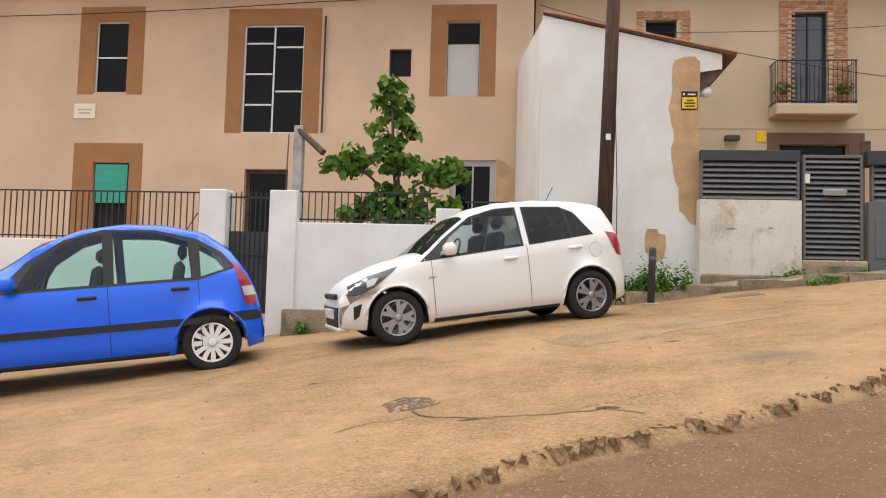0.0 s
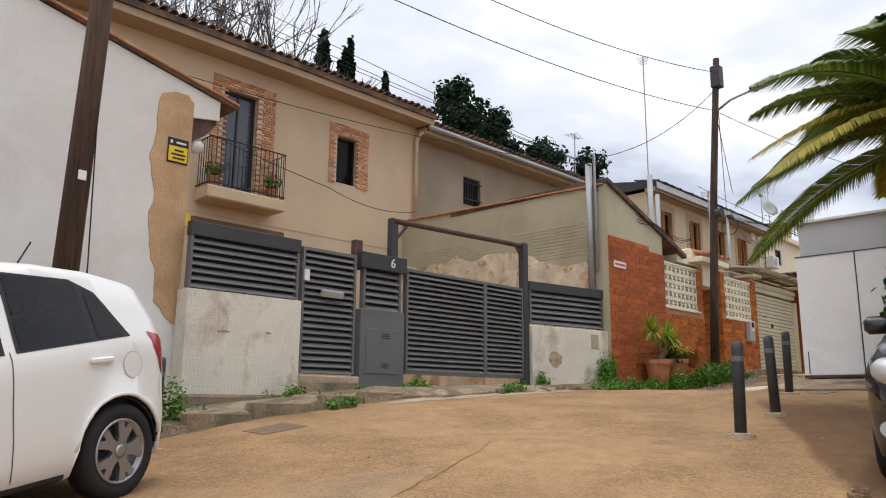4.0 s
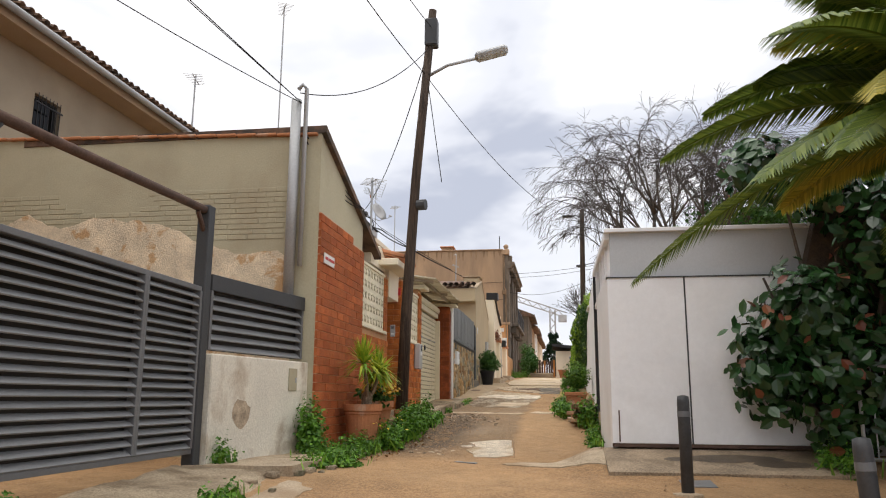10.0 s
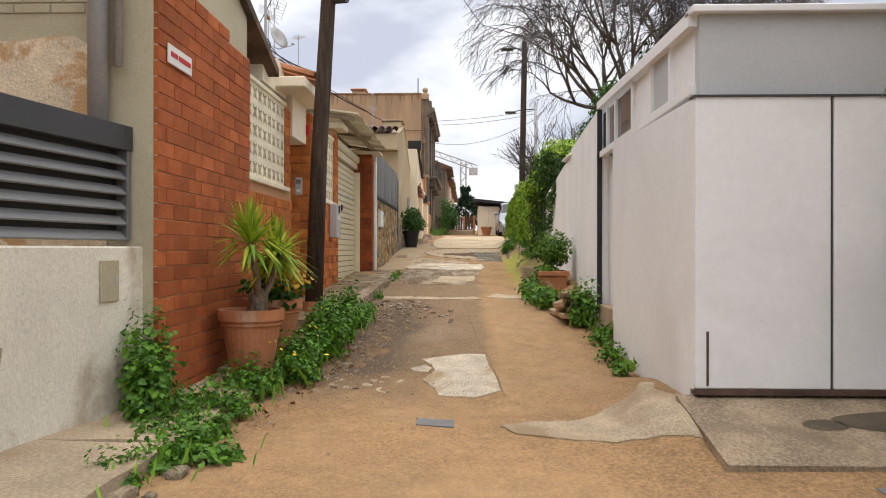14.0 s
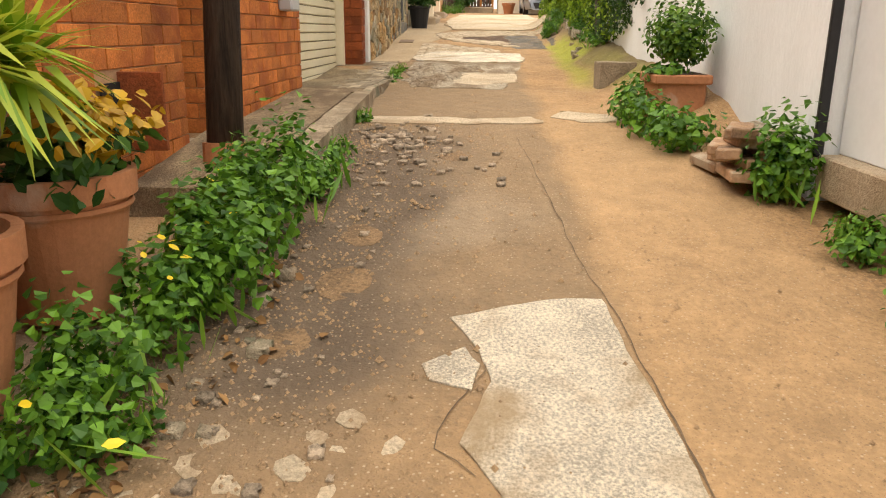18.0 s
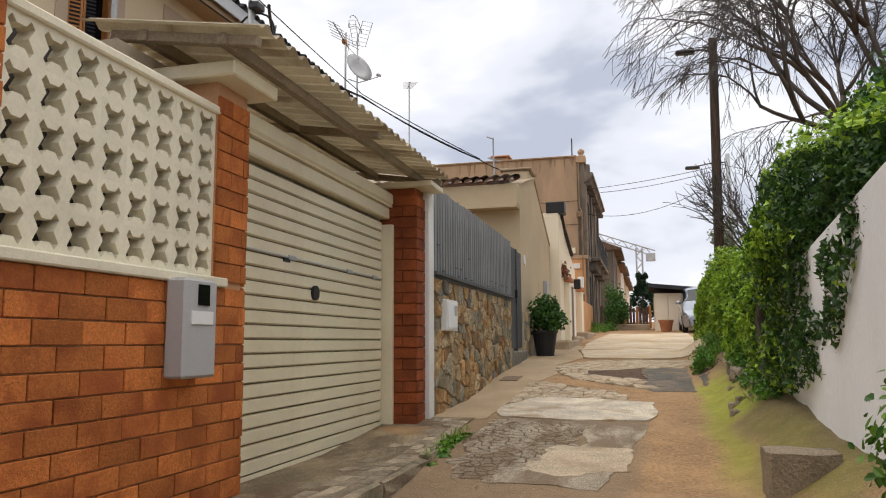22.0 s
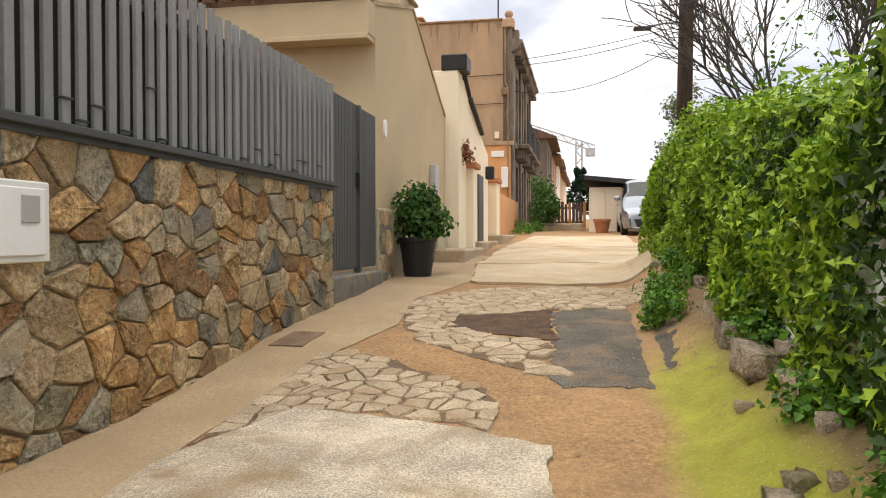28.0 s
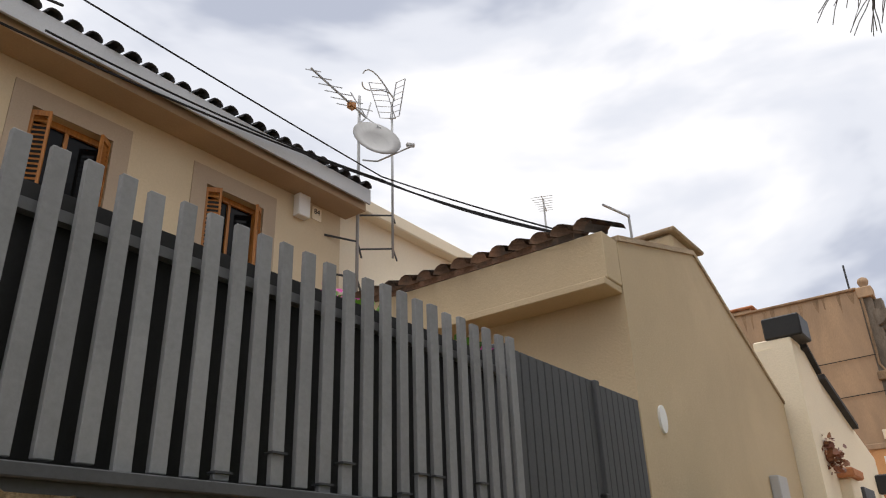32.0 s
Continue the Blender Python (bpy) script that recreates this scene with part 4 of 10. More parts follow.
# white entrance door and its little porch roof
door = thing("entrance_door", (16.2, 13.9, 2.2), "white metal entrance door between brick jambs", "door")
part("door_leaf", bx(15.9, 16.62, 13.9, 13.95, 2.25, 4.4, 0.006), WHITEPAINT, door)
part("door_frame", bx(15.85, 15.9, 13.55, 13.98, 2.2, 4.5, 0.004), WHITEPAINT, door)
for i in range(9):
    part("door_rib", bx(15.95, 16.57, 13.885, 13.9, 2.45 + i * 0.2, 2.6 + i * 0.2, 0.006), WHITEPAINT, door)
part("door_knob", tube(B(), [(16.5, 13.9, 3.3), (16.5, 13.83, 3.3)], 0.03, 10), BLACKMETAL, door)
part("doorstep", bx(15.85, 16.66, 13.35, 14.0, 1.9, 2.3, 0.01), CONCRETE, door)
part("lintel", bx(15.84, 16.66, 13.42, 14.1, 4.45, 4.95, 0.006), PALECREAM, door)
porch = thing("porch_roof", (16.1, 13.5, 4.95), "cream porch slab with a short tiled slope", "roof")
part("slab", bx(15.3, 16.75, 13.15, 14.4, 4.95, 5.07, 0.01), PALECREAM, porch)
part("gable_hump", prism(B(), [(14.75, 4.9), (16.0, 4.9), (16.0, 5.05), (15.45, 5.32), (14.75, 5.12)], "y", 13.5, 14.6), PALECREAM, porch)
tile_row(porch, 15.55, 16.75, 13.1, 5.13, 1.0, 0.28, TERRACOTTA)

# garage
# Darker colour that shows in the gaps between the ribs
RIBGAP = mat("dark_gap_enamel", (0.2, 0.17, 0.12), var=0.25, scale=3, bump=0.1)
# Stained sheet, its colour darkened for the shade of the underside
SHEET = mat("weathered_shaded_sheet", (0.5, 0.44, 0.33), rough=0.6, var=0.15, scale=2, bump=0.1, stain=(0.3, 0.24, 0.16), amount=0.4, stain_scale=1.5)
garage = thing("garage_door", (20.3, 13.5, 2.6), "cream ribbed steel up-and-over garage door", "door")
part("door_panel", bx(18.85, 21.8, 13.55, 13.58, 2.3, 4.64), RIBGAP, garage, "dark sheet behind the ribs")
rib_me = mesh_of("rib", prism(B(), [(13.55, 0.003), (13.528, 0.012), (13.528, 0.086), (13.55, 0.094)], "x", 18.87, 21.78), GARAGE)
for i in range(22):
    zz = 2.53 + i * 0.1
    if zz < 4.56:
        piece("rib", rib_me, garage, Matrix.Translation((0, 0, zz)))
part("bottom_bar", bx(18.87, 21.78, 13.53, 13.55, 2.4, 2.528, 0.004), GARAGE, garage, "cream bottom bar with a rubber seal")
part("door_frame", bx(21.8, 21.86, 13.42, 13.6, 2.4, 4.6, 0.006), GARAGE, garage)
part("door_frame", bx(18.78, 18.85, 13.45, 13.6, 2.4, 4.6, 0.006), GARAGE, garage)
part("door_header", bx(18.78, 21.87, 13.47, 13.6, 4.66, 4.78, 0.012), GARAGE, garage)
part("header_box", bx(18.78, 21.87, 13.43, 13.6, 4.8, 4.93, 0.02), GARAGE, garage, "cream enamelled roller box")
part("header_lip", bx(18.78, 21.87, 13.44, 13.6, 4.784, 4.797, 0.0), GARAGE, garage)
part("lock_keyhole", bx(19.62, 19.72, 13.518, 13.53, 4.0, 4.03), SIGNBLACK, garage)
part("hinge_strip", bx(18.87, 21.78, 13.519, 13.53, 4.035, 4.045), PLASTICGREY, garage)
for x in (19.75, 20.9, 21.55):
    part("hinge", bx(x - 0.06, x + 0.06, 13.51, 13.525, 4.02, 4.055, 0.004), GALV, garage)
part("lock", tube(B(), [(20.17, 13.53, 3.8), (20.17, 13.505, 3.8)], 0.06, 14), SIGNBLACK, garage, "black round lock plate")
part("garage_wall", bx(18.0, 22.2, 13.75, 13.95, 1.9, 5.1), DRAB, bh)
part("garage_side", bx(18.76, 18.8, 13.6, 13.95, 1.9, 5.0), MORTAR, bh)
# Beam colour holds the brown shade below the canopy
CANOPYBEAM = mat("shaded_beam", (0.3, 0.24, 0.17), var=0.25, scale=3, bump=0.3)
canopy = thing("garage_canopy", (20.1, 13.4, 5.1), "cream corrugated metal canopy over the garage door", "canopy")
bm = B()
n = 100
rows = []
for yy, zz in ((12.93, 5.12), (14.1, 5.3)):
    rows.append([bm.verts.new((18.1 + 4.12 * i / n, yy, zz + (0.04 if (i // 2) % 2 else 0.0))) for i in range(n + 1)])
for i in range(n):
    bm.faces.new((rows[0][i], rows[0][i + 1], rows[1][i + 1], rows[1][i]))
bmesh.ops.solidify(bm, geom=bm.faces[:], thickness=0.006)
part("corrugated_sheet", bm, SHEET, canopy)
part("front_beam", bx(18.15, 22.18, 13.16, 13.22, 5.06, 5.13, 0.005), CANOPYBEAM, canopy)
part("back_beam", bx(18.15, 22.18, 13.68, 13.74, 5.14, 5.21, 0.005), CANOPYBEAM, canopy)
for x in (18.2, 20.2, 22.12):
    part("cross_beam", bx(x - 0.03, x + 0.03, 12.98, 13.95, 5.04, 5.1, 0.005, Matrix.Translation((0, 13, 5.07)) @ Matrix.Rotation(0.15, 4, "X") @ Matrix.Translation((0, -13, -5.07))), CANOPYBEAM, canopy)
part("pillar_cap", bx(18.32, 18.86, 13.2, 13.8, 4.95, 5.04, 0.01), GARAGE, canopy)
part("pillar_cap", bx(21.8, 22.26, 13.0, 13.7, 4.98, 5.04, 0.01), GARAGE, canopy)

# long cream house behind the garage and the stone wall
long_house = house("house", (22, 17.7, 2.5), "long cream house with varnished wooden windows and dark roof tiles")
LH = [(x, x + 0.85, 7.15, 8.27) for x in (22.05, 24.17, 26.24, 28.28)]
eave_house(long_house, 21.2, 30.5, 17.8, 1.5, 8.74, LH, CREAM, over=0.45, tile=TILEDARK)
part("gutter_board", bx(21.1, 30.6, 17.32, 17.35, 8.76, 8.98), GREYSHEET, long_house, "pale grey eave board")
part("number_tile", bx(29.95, 30.12, 17.785, 17.8, 8.45, 8.64), PALECREAM, long_house, "cream tile with a house number")
text("84", 0.11, Matrix.Translation((30.035, 17.782, 8.57)) @ pose(0, 0, 0, 90, 0, 0), SIGNBLACK, long_house, "house_number", 0.002)
for x0, x1, z0, z1 in LH:
    for a in ((x0 - 0.2, x0, z0 - 0.05, z1 + 0.22), (x1, x1 + 0.2, z0 - 0.05, z1 + 0.22), (x0, x1, z1, z1 + 0.22), (x0, x1, z0 - 0.05, z0)):
        part("window_surround", bx(a[0], a[1], 17.785, 17.8, a[2], a[3]), PALEBAND, long_house)
    w = opening(long_house, "window", x0, x1, z0, z1, 17.8, 0.16, WOODORANGE, GLASSDARK, (1, 0), 0.07, "varnished orange wooden casement window")
    for xs, sg in ((x0, 1), (x1, -1)):
        sb, hh = B(), z1 - z0 - 0.06
        for a in ((0, 0.045, 0, hh), (0.26, 0.305, 0, hh), (0.045, 0.26, 0, 0.06), (0.045, 0.26, hh - 0.06, hh)):
            box(sb, a[0], a[1], -0.016, 0.016, a[2], a[3])
        for k in range(17):
            zk = 0.075 + k * (hh - 0.15) / 17
            prism(sb, [(-0.014, zk), (0.012, zk + 0.035), (0.016, zk + 0.035), (-0.01, zk)], "x", 0.045, 0.26)
        sb.transform(pose(xs + sg * 0.02, 17.82, z0 + 0.03, 0, 0, -38 if sg > 0 else 218) @ Matrix.Diagonal((0.6, 1, 1, 1)))
        part("shutter", sb, WOODORANGE, w, "open louvred orange wooden shutter")
end = house("house", (33, 17.9, 2.8), "cream rendered flat-topped house with a parapet")
part("front_wall", wall_with_holes(B(), 30.5, 40, 2, 8.98, 18.0, 18.3, [(32.78, 33.5, 7.8, 8.5)]), PALECREAM, end)
opening(end, "window", 32.78, 33.5, 7.8, 8.5, 18.0, 0.12, BLACKMETAL, GLASSDARK, (0, 0), 0.04, "small dark window")
part("parapet", bx(30.62, 40.1, 17.8, 18.3, 8.98, 9.2, 0.02), PALECREAM, end)
part("roof_slab", bx(30.5, 40, 18.3, 26, 8.6, 8.8), PALECREAM, end)
part("chimney", bx(38.2, 39.2, 19.5, 20.5, 8.9, 11.0, 0.02), OLDBROWN, end)

# dark fence on the stone wall, gate
GATEGREY = mat("dark_gate_paint", (0.075, 0.078, 0.083), rough=0.7, var=0.12, scale=4, bump=0.05)
fence = thing("slat_fence", (25, 13.2, 4.15), "dark grey vertical slat fence on top of the stone wall", "fence")
part("bottom_rail", bx(22.34, 27.25, 13.1, 13.24, 4.125, 4.165, 0.004), GATEGREY, fence)
part("rail_foot", bx(22.34, 27.25, 13.13, 13.4, 4.09, 4.124), GATEGREY, fence)
part("backing_sheet", bx(22.36, 27.25, 13.235, 13.245, 4.17, 5.02), SIGNBLACK, fence, "black privacy sheet")
part("top_rail", bx(22.36, 27.25, 13.19, 13.23, 4.9, 4.94), GREYMETAL, fence)
slat_me = mesh_of("slat", bx(-0.03, 0.03, -0.013, 0.013, 0, 0.94, 0.003), SLATGREY)
for i in range(41):
    x = 22.46 + i * 0.1185
    piece("slat", slat_me, fence, Matrix.Translation((x, 13.155, 4.17)) @ pose(0, 0, random.uniform(-0.012, 0.012), 0, random.uniform(-0.4, 0.4), random.uniform(-4, 4)))
clip_me = mesh_of("slat_clip", bx(-0.036, 0.036, -0.024, 0.024, -0.004, 0.004, 0.0), DARKMETAL)
for i in range(41):
    if random.random() < 0.4:
        piece("slat_clip", clip_me, fence, Matrix.Translation((22.46 + i * 0.1185, 13.155, 4.17 + random.choice((0.03, 0.12, 0.3)))))
STEPGREY = mat("dark_step_concrete", gk=1.5, col=(0.2, 0.19, 0.175), var=0.25, scale=3, bump=0.4, stain=(0.3, 0.24, 0.16), amount=0.35, stain_scale=2)
sgate = thing("slat_gate", (27.9, 13.3, 3.3), "dark grey slatted metal pedestrian gate on a step", "gate")
for x in (27.28, 28.46):
    part("gate_post", bx(x - 0.03, x + 0.03, 13.24, 13.32, 3.24, 5.12, 0.005), GATEGREY, sgate)
gs_me = mesh_of("slat", bx(-0.042, 0.042, -0.02, 0.02, -0.07, 1.76, 0.004), GATEGREY)
for i in range(12):
    piece("slat", gs_me, sgate, Matrix.Translation((27.36 + i * 0.094, 13.29, 3.36)))
for i in range(8):
    piece("slat", gs_me, sgate, Matrix.Translation((28.55 + i * 0.094, 13.31, 3.36)))
for z in (3.45, 4.2, 5.0):
    part("gate_rail", bx(27.3, 29.28, 13.31, 13.34, z, z + 0.05), GATEGREY, sgate)
part("gate_handle", bx(28.36, 28.42, 13.22, 13.27, 4.2, 4.36, 0.008), SIGNBLACK, sgate)
part("gate_step", bx(27.25, 29.28, 13.2, 13.5, 2.8, 3.24, 0.02), STEPGREY, sgate, "dark grey concrete gate step")

# cream cottage next to the gate
DULLCREAM = mat("dull_cream_render", (0.56, 0.45, 0.3), var=0.07, scale=0.6, bump=0.3, stain=(0.44, 0.35, 0.23), amount=0.4, stain_scale=0.5, edge=0.3)
cot = house("house", (31.5, 13.3, 3.2), "cream rendered cottage with a tiled edge and a projecting slab")
bm = prism(B(), [(29.3, 2.6), (34.0, 2.8), (34.0, 5.85), (31.35, 7.05), (29.3, 6.5)], "y", 13.3, 13.55)
part("front_wall", bm, DULLCREAM, cot)
part("side_wall", bx(29.3, 29.55, 13.55, 17.75, 2.6, 6.5), DULLCREAM, cot)
part("back_mass", bx(29.55, 34.0, 17.5, 17.75, 2.8, 6.5), DULLCREAM, cot)
part("roof", prism(B(), [(29.02, 6.5), (31.35, 7.08), (34.04, 5.85), (34.04, 5.9), (31.35, 7.14), (29.02, 6.56)], "y", 13.56, 17.75), TILE, cot)
part("verge", prism(B(), [(29.3, 6.5), (31.35, 7.05), (34.0, 5.85), (34.0, 5.89), (31.35, 7.1), (29.3, 6.55)], "y", 13.28, 13.555), CONCRETE, cot, "mortared verge")
part("overhang", bx(29.02, 29.3, 13.3, 17.7, 6.08, 6.5, 0.01), DULLCREAM, cot)
part("soffit_lip", bx(28.98, 29.3, 13.31, 16.0, 6.02, 6.08, 0.005), DULLCREAM, cot)
bm = B()
for k, dx in enumerate((0.0, 0.7)):
    for j in range(7):
        a = math.pi * j / 6
        bm.verts.new((dx, 0.09 * math.cos(a), 0.085 * math.sin(a) + dx * 0.3))
v = list(bm.verts)
for j in range(6):
    bm.faces.new((v[j], v[j + 1], v[8 + j], v[7 + j]))
bmesh.ops.solidify(bm, geom=bm.faces[:], thickness=0.014)
rt_me = mesh_of("roof_tile", bm, TILE, True)
for i in range(18):
    piece("roof_tile", rt_me, cot, Matrix.Translation((28.9 + random.uniform(-0.02, 0.02), 13.42 + i * 0.21, 6.53)) @ pose(0, 0, 0, 0, 0, random.uniform(-2, 2)))
part("number_disc", prism(B(), [(29.72 + 0.075 * math.cos(k * 0.3927), 5.04 + 0.115 * math.sin(k * 0.3927)) for k in range(16)], "y", 13.28, 13.3), PLASTICWHITE, cot, "white oval house number")
part("stone_plinth", bx(29.28, 34.0, 13.26, 13.3, 2.7, 4.0, 0.01), OLIVE, cot, "grey stone plinth")
part("plinth_door", bx(29.42, 29.86, 13.24, 13.26, 3.15, 3.85, 0.0), GREYMETAL, cot, "grey metal cupboard door")
part("meter_box", bx(32.6, 32.95, 13.2, 13.3, 4.35, 4.85, 0.01), PLASTICGREY, cot)
part("chimney", bx(30.95, 31.75, 13.36, 13.95, 6.6, 7.2, 0.03), DULLCREAM, cot, "low dirty cream chimney block")
part("chimney_cap", bx(30.9, 31.8, 13.3, 14.0, 7.2, 7.25, 0.015), CONCRETE, cot)

# pale house, garden walls, then the tall brown building
pale = house("house", (36, 13.3, 3.3), "pale cream house with a dark chimney pot and raked roof edge")
part("front_wall", prism(B(), [(34.05, 2.8), (38.4, 3.0), (38.4, 5.6), (36.9, 5.95), (35.25, 6.38), (35.2, 6.42), (34.7, 6.64), (34.05, 6.64)], "y", 13.05, 13.3), PALECREAM, pale)
part("side_wall", bx(34.05, 34.3, 13.3, 17.5, 2.8, 6.6), PALECREAM, pale)
part("roof_edge", prism(B(), [(34.62, 6.68), (35.2, 6.42), (35.2, 6.48), (34.62, 6.74)], "y", 12.98, 17.5), TILEDARK, pale)
part("roof_edge", prism(B(), [(35.25, 6.36), (37.0, 5.9), (37.0, 5.97), (35.25, 6.43)], "y", 12.96, 17.5), TILEDARK, pale)
part("flue", bx(34.1, 34.6, 13.06, 13.55, 6.6, 6.74, 0.02), PALECREAM, pale)
part("chimney_cowl", bx(34.08, 34.6, 12.9, 13.38, 6.73, 7.03, 0.02), SIGNBLACK, pale, "black chimney cowl")
for x0, x1 in ((35.0, 35.5), (39.0, 39.6)):
    part("gate_pier", bx(x0, x1, 12.9, 13.25, 3.0, 5.0, 0.02), PALECREAM, pale)
    part("pier_cap", bx(x0 - 0.08, x1 + 0.08, 12.84, 13.3, 5.0, 5.12, 0.02), TERRACOTTA, pale)
part("garden_wall", bx(38.4, 47.9, 13.15, 13.4, 3.0, 4.9), ORANGE, pale)
part("garden_gate", bx(36.4, 37.2, 13.0, 13.05, 3.3, 5.0, 0.01), DARKMETAL, pale)
part("wall_lamp", bx(37.9, 38.1, 12.85, 13.05, 5.0, 5.3, 0.02), BLACKMETAL, pale)
for i, (x0, x1) in enumerate(((32.6, 35.2), (35.2, 38.5), (38.5, 42.0))):
    solo("entrance_step", bx(x0, x1, 12.7 + 0.1 * (i % 2), 13.25, 2.9, ground_z(x0, 12.9) + 0.22, 0.03), CONCRETE, "worn concrete entrance step along the houses", "step", group="entrance steps")

STREAK = mat("damp_streak", (0.3, 0.2, 0.12), var=0.3, scale=5, bump=0.3, stretch=(1, 1, 0.3))
SOOTY = mat("sooty_front_render", (0.2, 0.165, 0.13), var=0.3, scale=1.2, bump=0.4, stain=(0.09, 0.075, 0.06), amount=0.5, stain_scale=1.5, stretch=(1, 1, 0.3))
brown = house("house", (54, 16, 3.8), "tall brown rendered building with a cornice, balconies and streaked walls")
BW = [(x, x + 1.0, z, z + h) for x in (49.6, 52.3, 55.0) for z, h in ((4.0, 2.4), (7.35, 2.5))]
part("front_wall", wall_with_holes(B(), 48.0, 57.6, 3.0, 11.3, 13.38, 13.7, BW), SOOTY, brown, "sooty grey-brown front wall")
part("side_wall", bx(48.0, 48.35, 13.7, 25, 3.0, 11.58), OLDBROWN, brown)
part("side_wall", bx(57.25, 57.6, 13.7, 25, 3.0, 11.1), OLDBROWN, brown)
part("roof_slab", bx(48.35, 57.25, 13.7, 25, 10.6, 10.8), OLDBROWN, brown)
part("wall_coping", bx(47.94, 48.42, 13.7, 25, 11.58, 11.66, 0.02), STREAK, brown)
part("orange_corner", bx(47.97, 48.0, 13.42, 25, 3.0, 7.0), ORANGE, brown, "orange painted ground floor")
part("string_course", bx(47.92, 48.0, 13.3, 25, 7.0, 7.16, 0.02), OLDBROWN, brown)
part("string_course", bx(48.0, 57.6, 13.26, 13.38, 6.95, 7.15, 0.02), SOOTY, brown)
part("cornice", prism(B(), [(13.38, 10.4), (13.25, 10.46), (13.05, 10.68), (12.98, 10.7), (12.98, 10.82), (13.38, 10.9)], "x", 47.9, 57.7), SOOTY, brown)
for i in range(14):
    part("bracket", bx(48.1 + i * 0.72, 48.26 + i * 0.72, 13.08, 13.38, 10.3, 10.5, 0.02), SOOTY, brown)
for x in (47.96, 51.1, 53.8, 56.5):
    part("pilaster", bx(x, x + 0.42, 13.3, 13.38, 3.2, 10.35, 0.015), SOOTY, brown)
part("parapet_pier", bx(47.9, 48.4, 13.3, 13.72, 11.3, 11.62, 0.02), OLDBROWN, brown)
part("parapet_pier", bx(48.3, 48.7, 13.15, 13.45, 10.9, 11.3, 0.03), SOOTY, brown)
part("roof_ball", lathe(B(), [(0.13, 0), (0.09, 0.06), (0.14, 0.14), (0.16, 0.22), (0.12, 0.31), (0.02, 0.36)], (48.15, 13.5, 11.62), 12), OLDBROWN, brown, smooth=True)
part("roof_pipe", tube(B(), [(48.2, 13.9, 11.2), (48.2, 13.9, 12.5)], 0.03), DARKMETAL, brown)
part("chimney", bx(48.6, 49.3, 16.9, 17.6, 10.8, 11.95, 0.03), OLDBROWN, brown)
part("chimney_cap", bx(48.5, 49.4, 16.8, 17.7, 11.95, 12.03, 0.03), TERRACOTTA, brown)
for i in range(15):
    q = random.Random(i + 40)
    y = 13.9 + i * 0.36 + q.uniform(-0.12, 0.12)
    w = q.uniform(0.04, 0.12)
    part("damp_streak", prism(B(), [(y - w, 11.56), (y + w, 11.56), (y + w * 0.3, 11.3 - q.uniform(0, 0.45)), (y - w * 0.3, 11.3 - q.uniform(0, 0.45))], "x", 47.995, 48.0), STREAK, brown, "dark damp streak")
for x0, x1, z0, z1 in BW:
    opening(brown, "window", x0, x1, z0, z1, 13.38, 0.15, SOOTY, GLASSDARK, (1, 0), 0.07)
for x in (49.1, 51.8, 54.5):
    b = part("balcony", bx(x, x + 2.0, 12.82, 13.38, 7.0, 7.18, 0.03), SOOTY, brown)
    for k in range(3):
        part("corbel", bx(x + 0.1 + k * 0.85, x + 0.22 + k * 0.85, 13.0, 13.38, 6.6, 7.0, 0.03), SOOTY, b)
    for i in range(13):
        part("baluster", tube(B(), [(x + 0.06 + i * 0.155, 12.87, 7.18), (x + 0.06 + i * 0.155, 12.87, 8.05)], 0.012, 5), DARKMETAL, b)
    part("balcony_rail", bx(x, x + 2.0, 12.84, 12.9, 8.05, 8.1), DARKMETAL, b)
for i in range(7):
    y = 13.6 + i * 1.5
    for z in (8.55, 9.6):
        part("wall_cable", tube(B(), [(47.96, y, z - 0.04 * (i % 2)), (47.96, y + 1.5, z - 0.04 * ((i + 1) % 2))], 0.012, 5), CABLE, brown)
part("drain_pipe", tube(B(), [(47.93, 13.62, 11.3), (47.93, 13.62, 9.3), (47.93, 13.52, 9.1), (47.93, 13.52, 4.2)], 0.035, 6), STREAK, brown)
part("junction_box", bx(47.88, 48.0, 13.5, 13.75, 8.85, 9.1, 0.02), STREAK, brown)
part("fuse_box", bx(47.8, 48.0, 13.5, 13.76, 5.45, 6.2, 0.02), PLASTICWHITE, brown)
part("street_sign", bx(47.92, 47.97, 13.66, 14.13, 6.58, 6.8, 0.01), PLASTICWHITE, brown)
part("wall_box", bx(47.88, 48.0, 13.84, 14.0, 7.25, 7.5, 0.01), PALECREAM, brown)

# the far row of houses
for i, (x0, x1, h, c) in enumerate(((60.3, 67, 4.6, SOOTY), (67.2, 74, 4.2, OLDBROWN), (74.2, 82, 4.4, WHITEWASH), (82.2, 92, 4.0, SAND), (92.2, 104, 4.0, PALECREAM))):
    zb = ground_z(x0, 13)
    hh = house("house", (x0, 13, zb), "row house far along the lane, seen edge on")
    hol = [(x0 + 1.5 + k * 2.4, x0 + 2.5 + k * 2.4, zb + 2.6, zb + 4.0) for k in range(2)]
    part("front_wall", wall_with_holes(B(), x0, x1, zb - 1, zb + h, 12.7, 13.0, hol), c, hh)
    part("side_wall", bx(x0, x0 + 0.3, 13.0, 20, zb - 1, zb + h), c, hh)
    part("roof", prism(B(), [(12.2, zb + h), (16.3, zb + h + 1.6), (20.4, zb + h), (20.4, zb + h - 0.1), (12.2, zb + h - 0.1)], "x", x0 - 0.1, x1 + 0.1), TILE, hh)
    for q in hol:
        opening(hh, "window", q[0], q[1], q[2], q[3], 12.7, 0.12, PLASTICWHITE, GLASSDARK, (1, 0), 0.06)

